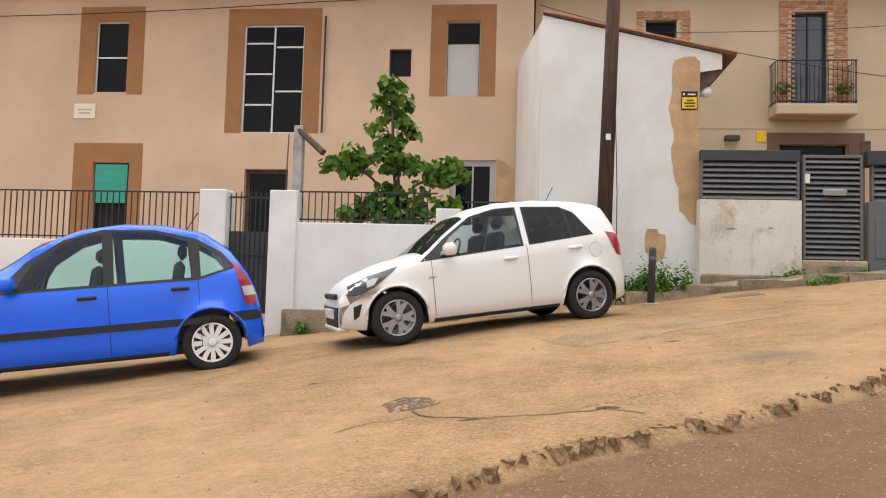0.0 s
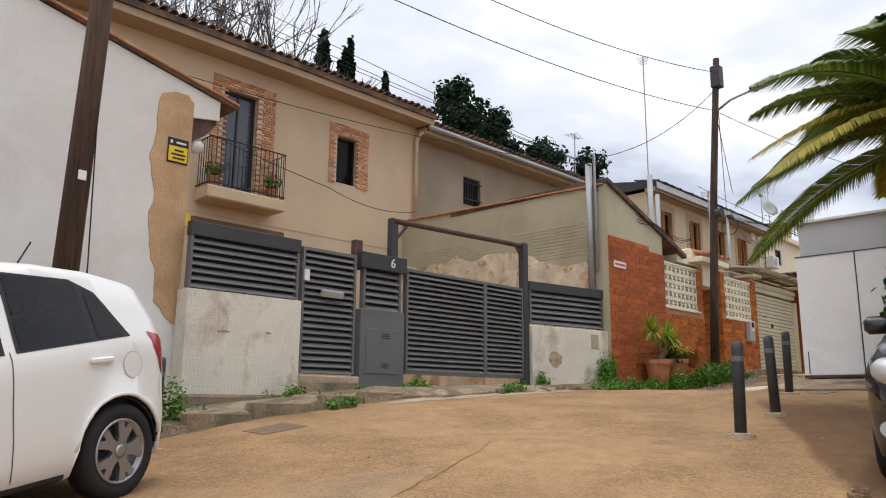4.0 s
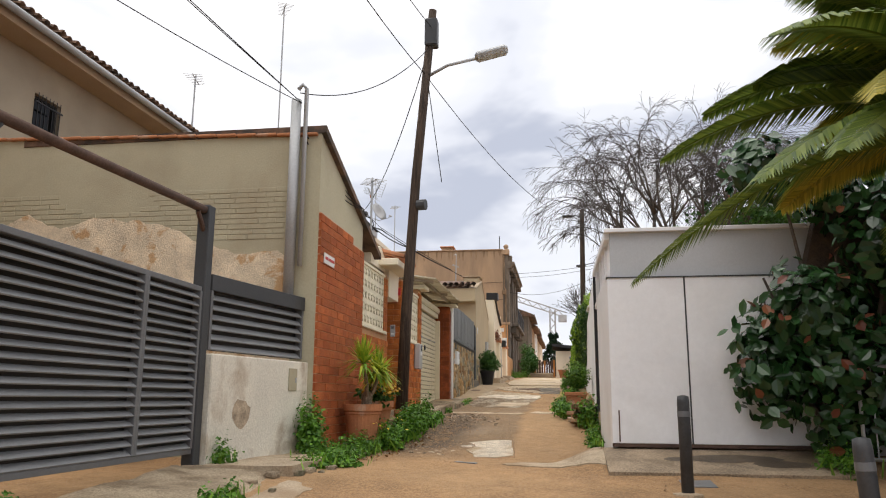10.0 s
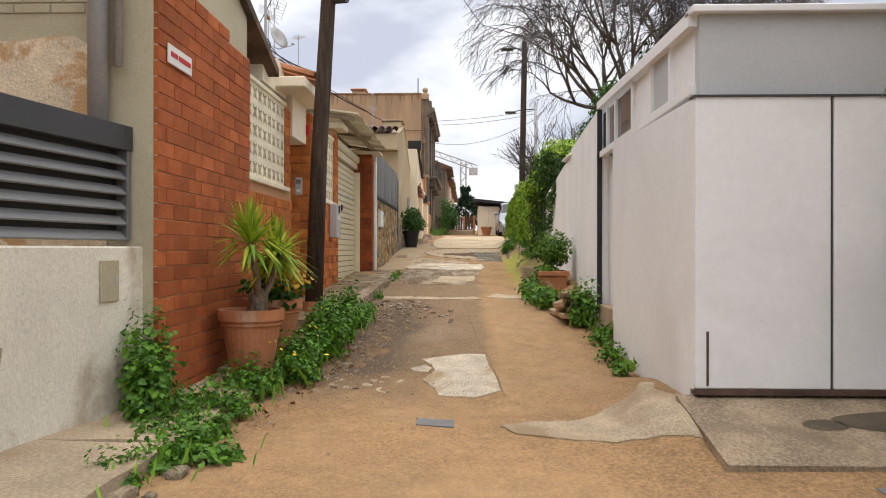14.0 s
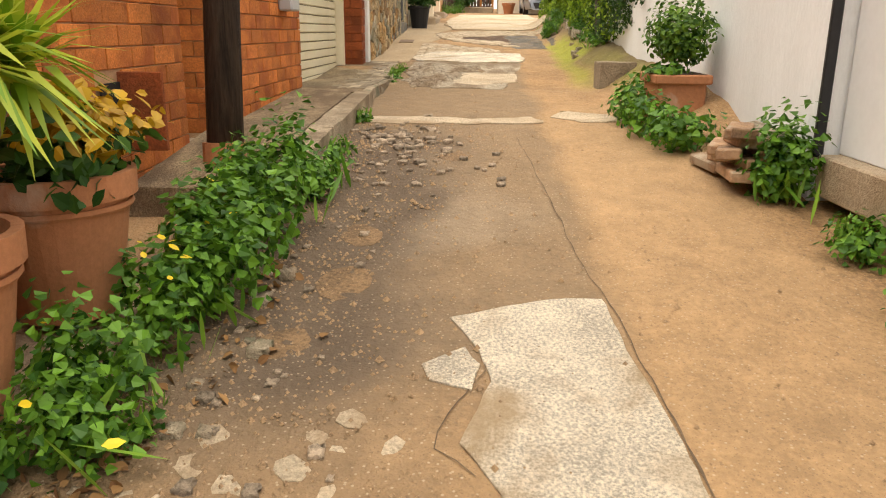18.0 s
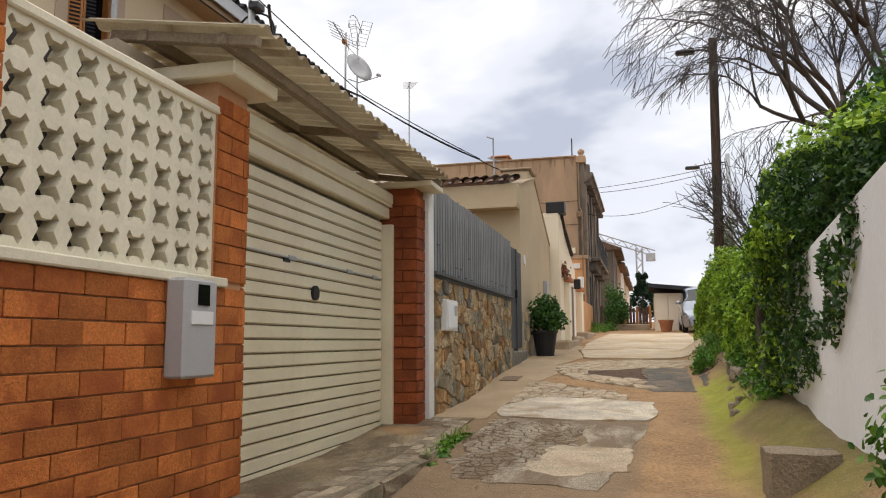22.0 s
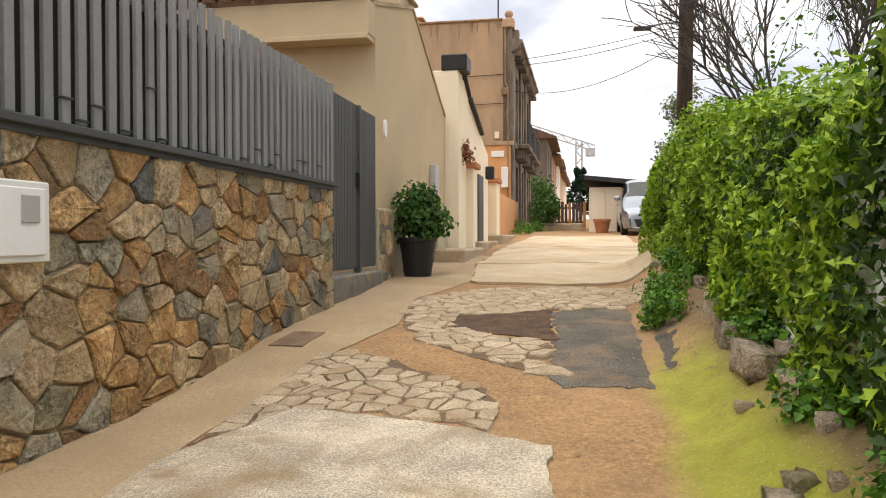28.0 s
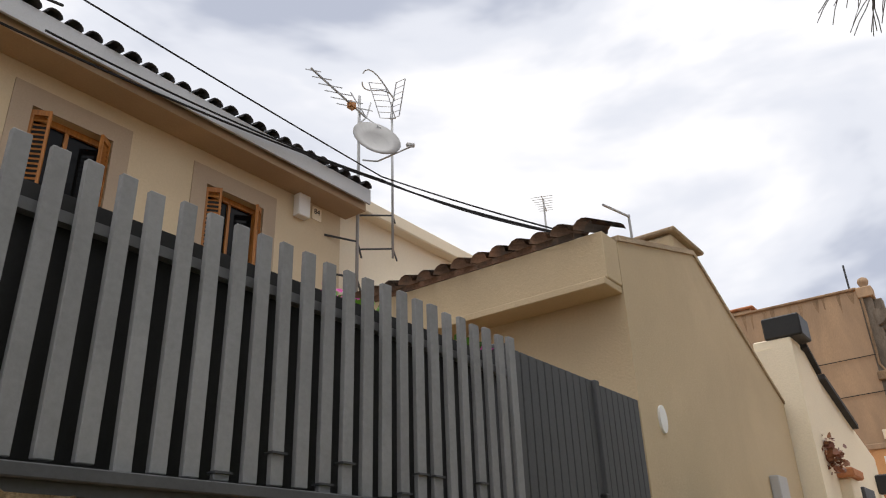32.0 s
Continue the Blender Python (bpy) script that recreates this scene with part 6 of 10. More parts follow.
gg = thing("garden_gate", (-4.6, 12.7, 0.7), "black iron bar garden gate with a dark screen", "gate")
for k in range(9):
    part("gate_bar", bx(-4.92 + k * 0.085, -4.905 + k * 0.085, 12.7, 12.715, 0.8, 2.82 + 0.06 * math.sin(k / 8 * math.pi)), BLACKMETAL, gg)
for z in (0.85, 1.8, 2.75):
    part("gate_rail", bx(-4.94, -4.2, 12.69, 12.72, z, z + 0.03), BLACKMETAL, gg)
part("gate_screen", bx(-4.93, -4.22, 12.725, 12.73, 0.85, 2.2), DARKMETAL, gg)
POSTGREY = mat("grey_cast_concrete", (0.4, 0.385, 0.35), var=0.2, scale=5, grain=50, bump=0.4, stain=(0.22, 0.2, 0.17), amount=0.4, stain_scale=3)
cp = thing("concrete_post", (-3.9, 13.1, 1.0), "grey concrete post with a slanted dark arm", "post")
part("shaft", bx(-3.98, -3.82, 13.0, 13.16, 0.8, 4.05, 0.01), POSTGREY, cp)
part("arm", tube(B(), [(-3.95, 13.08, 4.02), (-3.4, 12.8, 3.55)], 0.06, 8), RUSTY, cp)
part("thin_rod", tube(B(), [(-4.1, 13.05, 2.9), (-4.08, 13.05, 3.9)], 0.012, 6), DARKMETAL, cp)

# ---- poles, lamps, bollards ----
pole = thing("telegraph_pole", (1.25, 13.2, 1.1), "dark creosoted wooden telegraph pole", "pole")
part("shaft", tube(B(), [(1.22, 13.2, 0.9), (1.32, 13.2, 5.0), (1.44, 13.2, 9.5)], 0.135, 12, 0.1), POLEWOOD, pole, smooth=True)
part("number_tag", bx(1.25, 1.33, 13.07, 13.08, 3.85, 3.95), PLASTICWHITE, pole)
part("earth_wire", tube(B(), [(1.46, 13.15, 1.0), (1.45, 13.12, 3.0), (1.38, 13.12, 5.0)], 0.008, 5), CABLE, pole)
lp = thing("street_lamp", (15.09, 13.05, 2.45), "leaning wooden pole with a street lamp arm", "street lamp")
shaft = [(15.45, 13.08, 2.2), (15.6, 13.04, 4.2), (15.6, 12.9, 6.6), (15.55, 12.6, 9.95)]
part("shaft", tube(B(), shaft, 0.108, 12, 0.075), DARKPOLE, lp, smooth=True)
part("base_collar", tube(B(), [(15.44, 13.08, 2.2), (15.46, 13.08, 2.42)], 0.125, 14), TERRACOTTA, lp, "terracotta collar at its foot")
part("lamp_arm", tube(B(), [(15.58, 12.72, 8.6), (15.5, 12.3, 8.78), (15.4, 11.65, 8.85)], 0.03, 8), GALV, lp, smooth=True)
part("lamp_head", bx(15.25, 15.55, 11.15, 11.77, 8.84, 8.97, 0.05, Matrix.Translation((15.25, 11.5, 8.9)) @ Matrix.Rotation(-0.22, 4, "X") @ Matrix.Translation((-15.25, -11.5, -8.9))), GALV, lp, "grey lamp head")
part("bracket", bx(15.44, 15.68, 12.5, 12.74, 9.2, 9.75, 0.02), DARKMETAL, lp)
part("bell_box", tube(B(), [(15.58, 12.86, 6.1), (15.55, 12.7, 6.1)], 0.1, 10), DARKMETAL, lp)
mast = thing("steel_mast", (11.68, 13.8, 3.9), "galvanised steel pipe mast on the yard wall", "mast")
part("pipe", tube(B(), [(11.64, 13.8, 3.85), (11.64, 13.8, 6.6)], 0.07, 12), GALV, mast, smooth=True)
part("thin_pipe", tube(B(), [(11.64, 13.66, 4.3), (11.64, 13.66, 6.75), (11.64, 13.72, 6.82), (11.64, 13.78, 6.75)], 0.03, 8), GALV, mast, smooth=True)
lamp2 = thing("street_lamp", (30.64, 9.47, 3.1), "dark weathered wooden pole with a lamp, rising from the ivy", "street lamp")
part("shaft", tube(B(), [(30.64, 9.5, 3.0), (30.64, 9.46, 6.0), (30.64, 9.4, 9.66)], 0.11, 10, 0.085), DARKPOLE, lamp2, smooth=True)
part("lamp_arm", tube(B(), [(30.64, 9.42, 9.36), (30.64, 9.6, 9.44), (30.64, 9.8, 9.44)], 0.022, 8), DARKMETAL, lamp2)
part("lamp_head", bx(30.54, 30.74, 9.75, 10.15, 9.38, 9.46, 0.03), DARKMETAL, lamp2)
lamp3 = thing("street_lamp", (43.0, 7.9, 3.6), "thin grey street lamp with a curved arm", "street lamp")
part("shaft", tube(B(), [(43.0, 7.9, 3.4), (43.0, 7.9, 10.1)], 0.1, 8, 0.08), GALV, lamp3, smooth=True)
part("lamp_arm", tube(B(), [(43.0, 7.9, 9.8), (42.8, 8.5, 9.75), (42.5, 9.0, 9.6)], 0.025, 8), DARKMETAL, lamp3)
part("lamp_head", bx(42.35, 42.6, 8.9, 9.4, 9.5, 9.6, 0.03), DARKMETAL, lamp3)
BOLLARD = mat("bollard_paint", (0.05, 0.052, 0.056), rough=0.5, var=0.2, scale=6, bump=0.1, stain=(0.1, 0.06, 0.04), amount=0.15, stain_scale=5)
bol = B()
lathe(bol, [(0.055, -0.15), (0.055, 0.8), (0.05, 0.86), (0.02, 0.87)], (0, 0, 0), 14)
bo_me = mesh_of("post", bol, BOLLARD, True)
bobase = mesh_of("foot", lathe(B(), [(0.14, -0.05), (0.13, 0.02), (0.06, 0.03)], (0, 0, 0), 12), CONCRETE)
bband = mesh_of("band", lathe(B(), [(0.0575, 0.68), (0.0575, 0.73)], (0, 0, 0), 14), GREYMETAL)
bollard = thing("bollard", (0, 0, 0), "dark grey steel bollard standing in the dirt", "bollard", group="bollards")
for nm, me in (("post", bo_me), ("foot", bobase), ("band", bband)):
    ob = new(nm, me)
    ob.parent = bollard
bollard.matrix_basis = pose(5.6, 8.27, ground_z(5.6, 8.27), 0, 3, 0)
for x, y, a in ((9.5, 9.25, 1), (7.2, 8.56, -2), (1.87, 12.25, 1)):
    copy_thing(bollard, pose(x, y, ground_z(x, y), a, a, 40 * a))


def hang(name, pts, sag, r=0.008, n=14):
    """A cable from point to point, sagging between them."""
    bm = B()
    line = []
    for a, b in zip(pts, pts[1:]):
        a, b = Vector(a), Vector(b)
        for i in range(n + 1):
            f = i / n
            p = a.lerp(b, f)
            p.z -= sag * 4 * f * (1 - f)
            line.append(p)
    line = [p for i, p in enumerate(line) if i == 0 or (p - line[i - 1]).length > 1e-3]
    tube(bm, line, r, 5)
    return solo(name, bm, CABLE, "black overhead cable slung between poles and houses", "cable", group="overhead cables")


TOP = (15.56, 12.62, 9.6)
hang("overhead_cable", [(1.43, 13.2, 8.4), TOP], 0.55)
hang("overhead_cable", [(1.43, 13.2, 7.6), (15.57, 12.74, 8.65)], 0.4)
hang("overhead_cable", [(-20, 9, 9.5), (1.43, 13.2, 9.4)], 0.6)
hang("overhead_cable", [(15.57, 12.74, 8.65), (30.64, 9.9, 9.4)], 0.5)
hang("overhead_cable", [(11.64, 13.75, 6.7), (15.57, 12.66, 9.2)], 0.35)
for x, y, z, sag in ((-1.9, 16.5, 8.7, 0.2), (-1.9, 16.6, 8.95, 0.2), (-1.25, 17.9, 10.1, 0.15), (0.2, 16.4, 6.9, 0.35)):
    hang("overhead_cable", [(x, y, z), (11.64, 13.72, 6.55)], sag, 0.006)
for k in range(3):
    hang("overhead_cable", [(11.64, 13.65, 6.2 - 0.08 * k), (13.6, 13.35, 5.55), (17.0, 14.2, 5.9)], 0.12 + 0.05 * k, 0.008)
hang("overhead_cable", [(15.55, 12.7, 8.6), (15.5, 12.4, 6.5)], 0.0, 0.008)
hang("overhead_cable", [(15.56, 12.64, 9.3), (23.4, 16.0, 8.0)], 0.5, 0.01)
hang("overhead_cable", [(-20, 18.9, 8.3), (-5.25, 18.95, 8.55), (0.05, 19.0, 9.2)], 0.15, 0.012)
hang("overhead_cable", [(-20, 18.9, 9.1), (-5.0, 18.95, 8.6), (-1.9, 19.0, 9.4)], 0.1, 0.012)
hang("overhead_cable", [(0.2, 19.0, 8.4), (9.0, 19.3, 6.6), (12.0, 19.5, 6.6)], 0.2, 0.009)
hang("overhead_cable", [(21.2, 17.3, 8.6), (26, 17.28, 8.62), (30.7, 17.2, 9.12), (30.98, 14.45, 7.5), (31.3, 13.65, 7.2)], 0.06, 0.014)
hang("overhead_cable", [(26.0, 17.26, 8.75), (30.7, 17.2, 9.15), (30.98, 14.45, 7.5)], 0.1, 0.012)
hang("overhead_cable", [(24.0, 17.26, 9.4), (30.7, 17.2, 9.2), (30.98, 14.45, 7.52)], 0.03, 0.011)
hang("overhead_cable", [(20, 13.9, 6.2), (26, 17.0, 8.9)], 0.2, 0.015)
for z0, z1, sag in ((10.1, 9.75, 0.1), (9.9, 9.6, 0.16), (9.0, 9.35, 0.6)):
    hang("overhead_cable", [(48.05, 13.36, z0), (43.0, 7.9, z1)], sag, 0.011)


def aerial(loc, h, yaw, arms=7):
    """A roof aerial: pole, boom, elements."""
    x, y, z = loc
    t = thing("tv_aerial", loc, "grey metal television aerial on a pole", "aerial", group="roof aerials")
    part("pole", tube(B(), [(x, y, z), (x, y, z + h)], 0.022, 6), GALV, t)
    d = Vector((math.cos(yaw), math.sin(yaw), 0.12))
    p = Vector((x, y, z + h - 0.1))
    part("boom", tube(B(), [p - d * 0.45, p + d * 0.55], 0.012, 5), GALV, t)
    e = Vector((-math.sin(yaw), math.cos(yaw), 0))
    for i in range(arms):
        q = p + d * (-0.4 + 0.9 * i / (arms - 1))
        part("element", tube(B(), [q - e * (0.24 - 0.015 * i), q + e * (0.24 - 0.015 * i)], 0.007, 4), GALV, t)
    return t


ma = thing("tv_aerial", (30.66, 17.62, 7.45), "tall bracketed mast with a satellite dish and a long television aerial", "aerial", group="roof aerials")
part("pole", tube(B(), [(30.66, 17.62, 7.45), (30.66, 17.62, 10.75)], 0.024, 8), GALV, ma, smooth=True)
for za in (7.75, 8.3):
    part("bracket", tube(B(), [(30.2, 17.8, za), (30.66, 17.62, za), (31.1, 17.95, za)], 0.016, 5), DARKMETAL, ma)
part("boom", tube(B(), [(30.78, 17.6, 10.42), (29.5, 17.45, 10.5)], 0.016, 6), GALV, ma)
for k in range(6):
    f = k / 5
    p = Vector((30.5 - f * 0.95, 17.57 - f * 0.11, 10.44 + f * 0.055))
    w = 0.34 - 0.2 * f
    part("element", tube(B(), [p + Vector((0.1 * w, -w, -w * 0.6)), p - Vector((0.1 * w, -w, -w * 0.6))], 0.009, 4), GALV, ma)
part("reflector", tube(B(), [(30.78, 17.3, 10.1), (30.8, 17.6, 10.42), (30.6, 17.75, 10.85)], 0.011, 4), GALV, ma)
part("reflector", tube(B(), [(30.45, 17.5, 10.05), (30.8, 17.6, 10.42), (30.95, 17.65, 10.8)], 0.011, 4), GALV, ma)
part("balun_box", bx(30.36, 30.48, 17.5, 17.6, 10.36, 10.48, 0.015), WOODORANGE, ma, "orange plastic box")
b = lathe(B(), [(0.02, 0.0), (0.2, 0.035), (0.36, 0.1), (0.37, 0.115), (0.2, 0.05), (0.02, 0.014)], (0, 0, 0), 24)
b.transform(pose(30.72, 17.36, 9.82, 68, 0, -28))
part("dish", b, PLASTICGREY, ma, "pale grey satellite dish", smooth=True)
part("dish_arm", tube(B(), [(30.68, 17.55, 9.6), (30.72, 17.3, 9.5), (31.0, 16.85, 9.72)], 0.014, 5), GALV, ma)
part("dish_horn", tube(B(), [(31.0, 16.85, 9.72), (30.97, 16.95, 9.76)], 0.035, 8), PLASTICGREY, ma)
mb = thing("tv_aerial", (31.42, 17.62, 8.4), "thin mast with a wire grid aerial and a hoop", "aerial", group="roof aerials")
part("pole", tube(B(), [(31.42, 17.62, 8.3), (31.42, 17.62, 11.05)], 0.02, 8), GALV, mb, smooth=True)
for za in (8.45, 9.0):
    part("bracket", tube(B(), [(30.95, 17.85, za - 0.1), (31.42, 17.62, za), (31.9, 17.95, za + 0.06)], 0.015, 5), DARKMETAL, mb)
for rz in (35, -35):
    turn = pose(31.4, 17.6, 11.05, 0, 24, -150 + rz)
    frame_bar = tube(B(), [(0.05, 0, -0.3), (0.42, 0, -0.3), (0.42, 0, 0.3), (0.05, 0, 0.3), (0.05, 0, -0.3)], 0.009, 4)
    frame_bar.transform(turn)
    grid_frame = part("grid_frame", frame_bar, GALV, mb)
    for k in range(5):
        b = tube(B(), [(0.05, 0, -0.2 + 0.1 * k), (0.42, 0, -0.2 + 0.1 * k)], 0.006, 4)
        b.transform(turn)
        part("grid_wire", b, GALV, grid_frame)
part("hoop", tube(B(), [(31.38 - 0.42 - 0.36 * math.cos(a * 0.3), 17.5 - 0.1 * math.sin(a * 0.3), 11.08 + 0.1 * math.sin(a * 0.6) - 0.004 * a) for a in range(21)], 0.011, 5), GALV, mb)
mc = thing("tv_aerial", (32.8, 14.5, 6.4), "bare bent aerial pole on the cottage roof", "aerial", group="roof aerials")
part("pole", tube(B(), [(32.8, 14.5, 6.3), (32.8, 14.5, 8.5)], 0.018, 6), GALV, mc)
part("arm", tube(B(), [(32.82, 14.5, 8.48), (31.85, 14.45, 8.26)], 0.018, 6), GALV, mc)
md = thing("tv_aerial", (33.4, 14.6, 6.1), "small television aerial on the cottage roof", "aerial", group="roof aerials")
part("pole", tube(B(), [(33.4, 14.6, 6.0), (33.4, 14.6, 8.15)], 0.014, 6), GALV, md)
for k in range(4):
    part("element", tube(B(), [(33.25 + 0.09 * k, 14.45, 7.98 + 0.03 * k), (33.25 + 0.09 * k, 14.75, 8.1 + 0.03 * k)], 0.007, 4), GALV, md)
aerial((37.2, 18.1, 9.1), 2.7, 0.4)
aerial((22.3, 18.3, 8.6), 5.6, 0.5, 9)
aerial((19.0, 14.6, 5.0), 2.7, 0.5, 6)
aerial((19.5, 19.5, 8.6), 2.2, 0.3)
m2 = thing("steel_mast", (23.4, 16.0, 5.0), "galvanised cable mast with a coiled cable", "mast")
part("pipe", tube(B(), [(23.4, 16.0, 4.0), (23.4, 16.0, 8.1)], 0.045, 8), GALV, m2, smooth=True)
part("cable_coil", tube(B(), [(23.4 + 0.04, 15.95 + 0.28 * math.cos(a * math.pi / 10), 7.6 + 0.28 * math.sin(a * math.pi / 10)) for a in range(21)], 0.015, 5), CABLE, m2)
part("insulator", bx(23.3, 23.5, 15.85, 16.0, 7.9, 8.0, 0.01), DARKMETAL, m2)
m3 = thing("steel_mast", (16.4, 14.9, 4.9), "two grey steel posts behind the porch", "mast")
part("pipe", tube(B(), [(16.2, 14.9, 4.5), (16.2, 14.9, 7.6)], 0.07, 8), GALV, m3, smooth=True)
part("pipe", tube(B(), [(16.75, 15.0, 4.5), (16.75, 15.0, 7.2)], 0.06, 8), GALV, m3, smooth=True)
ac = thing("air_conditioner", (31.75, 17.6, 7.6), "white wall air-conditioning unit", "air conditioner")
part("case", bx(31.45, 32.1, 17.6, 17.95, 7.45, 7.95, 0.02), PLASTICWHITE, ac)
part("grille", tube(B(), [(31.7, 17.6, 7.7), (31.7, 17.585, 7.7)], 0.17, 16), PLASTICGREY, ac)
box_w = solo("wall_junction_box", bx(29.62, 29.82, 17.68, 17.8, 8.36, 8.68, 0.01), PLASTICWHITE, "white junction box on the cream wall", "box")
crane = thing("tower_crane", (150, 11.7, 5), "distant yellow-grey tower crane", "crane")
for y in (11.2, 12.2):
    part("mast_leg", tube(B(), [(150, y, 4), (150, y, 19.6)], 0.16, 4), GALV, crane)
for k in range(12):
    part("mast_lattice", tube(B(), [(150, 11.2 + (k % 2), 5 + k * 1.2), (150, 12.2 - (k % 2), 6.2 + k * 1.2)], 0.1, 4), GALV, crane)
for dz in (0.0, 1.0):
    part("jib_chord", tube(B(), [(150, 9.0, 18.0 + dz), (150, 26, 24.0 + dz)], 0.14, 4), GALV, crane)
for k in range(16):
    y = 9.5 + k
    z = 18.0 + (y - 9.0) * 0.353
    part("jib_lattice", tube(B(), [(150, y, z + (k % 2)), (150, y + 1, z + 0.353 + 1 - (k % 2))], 0.08, 4), GALV, crane)
part("counterweight", bx(149.6, 150.4, 9.0, 10.6, 17.2, 18.6, 0.05), GALV, crane)


# ---- parked cars ----
def paint(name, col, metal=0.0, coat=0.6):
    m = bpy.data.materials.new(name)
    m.use_nodes = True
    b = m.node_tree.nodes["Principled BSDF"]
    b.inputs["Base Color"].default_value = (*col, 1)
    b.inputs["Roughness"].default_value = 0.28
    b.inputs["Metallic"].default_value = metal
    b.inputs["Coat Weight"].default_value = coat
    b.inputs["Coat Roughness"].default_value = 0.03
    return m


CARWHITE = paint("white_car_paint", (0.76, 0.76, 0.74), coat=0.2)
CARBLUE = paint("blue_car_paint", (0.0, 0.12, 0.86), coat=0.3)
CARBLACK = paint("black_car_paint", (0.012, 0.012, 0.015))
CARSILVER = paint("silver_car_paint", (0.28, 0.31, 0.36), 0.4)
CARGLASS = glass("car_glass", (0.012, 0.016, 0.018), 0.03, 0.3)
PLASTICBLACK = mat("black_plastic", (0.02, 0.02, 0.022), rough=0.55, var=0.1, bump=0.05)
TYRE = mat("tyre_rubber", (0.018, 0.018, 0.019), rough=0.8, var=0.2, bump=0.2)
ALLOY = mat("alloy", (0.34, 0.34, 0.36), rough=0.35, var=0.05, metal=0.8, bump=0)


def see_through(name, tint):
    """Thin tinted car glass: see-through, with a mirror gloss that grows at grazing angles."""
    m = bpy.data.materials.new(name)
    m.use_nodes = True
    n, l = m.node_tree.nodes, m.node_tree.links
    n.remove(n["Principled BSDF"])
    tr, gl, mx, fr = n.new("ShaderNodeBsdfTransparent"), n.new("ShaderNodeBsdfGlossy"), n.new("ShaderNodeMixShader"), n.new("ShaderNodeFresnel")
    tr.inputs["Color"].default_value = (*tint, 1)
    gl.inputs["Roughness"].default_value = 0.02
    fr.inputs["IOR"].default_value = 1.5
    l.new(fr.outputs["Fac"], mx.inputs["Fac"])
    l.new(tr.outputs["BSDF"], mx.inputs[1])
    l.new(gl.outputs["BSDF"], mx.inputs[2])
    l.new(mx.outputs["Shader"], n["Material Output"].inputs["Surface"])
    return m


SIDEGLASS = see_through("side_window_glass", (0.72, 0.8, 0.78))
CYANGLASS = see_through("cyan_side_window_glass", (0.7, 0.92, 0.88))
REARGLASS = see_through("dark_side_window_glass", (0.3, 0.34, 0.37))
LENSRED = paint("red_lens", (0.35, 0.008, 0.012))
LENSCLEAR = paint("clear_lens", (0.16, 0.17, 0.18))
LENSBRIGHT = paint("bright_lens", (0.5, 0.52, 0.54), 0.2)
CHROME = mat("chrome", (0.6, 0.61, 0.63), rough=0.15, var=0.03, metal=1.0, bump=0)
SEATGREY = mat("seat_cloth", (0.06, 0.06, 0.065), bump=0.1)


def cut(bm, poly):
    """Cut an opening of a convex outline (x, z) right through a mesh, from side to side."""
    cx, cz = sum(q[0] for q in poly) / len(poly), sum(q[1] for q in poly) / len(poly)
    x0, x1, z0, z1 = min(q[0] for q in poly), max(q[0] for q in poly), min(q[1] for q in poly), max(q[1] for q in poly)
    for a, b in zip(poly, poly[1:] + poly[:1]):
        near = [f for f in bm.faces if any(x0 - 0.1 < v.co.x < x1 + 0.1 and z0 - 0.12 < v.co.z < z1 + 0.12 for v in f.verts)]
        geom = set(near)
        for f in near:
            geom.update(f.verts)
            geom.update(f.edges)
        bmesh.ops.bisect_plane(bm, geom=list(geom), plane_co=(a[0], 0, a[1]), plane_no=(b[1] - a[1], 0, a[0] - b[0]), dist=1e-5)
    gone = []
    for f in bm.faces:
        c = f.calc_center_median()
        if all(((b[0] - a[0]) * (c.z - a[1]) - (b[1] - a[1]) * (c.x - a[0])) * ((b[0] - a[0]) * (cz - a[1]) - (b[1] - a[1]) * (cx - a[0])) > 0 for a, b in zip(poly, poly[1:] + poly[:1])):
            gone.append(f)
    bmesh.ops.delete(bm, geom=gone, context="FACES")


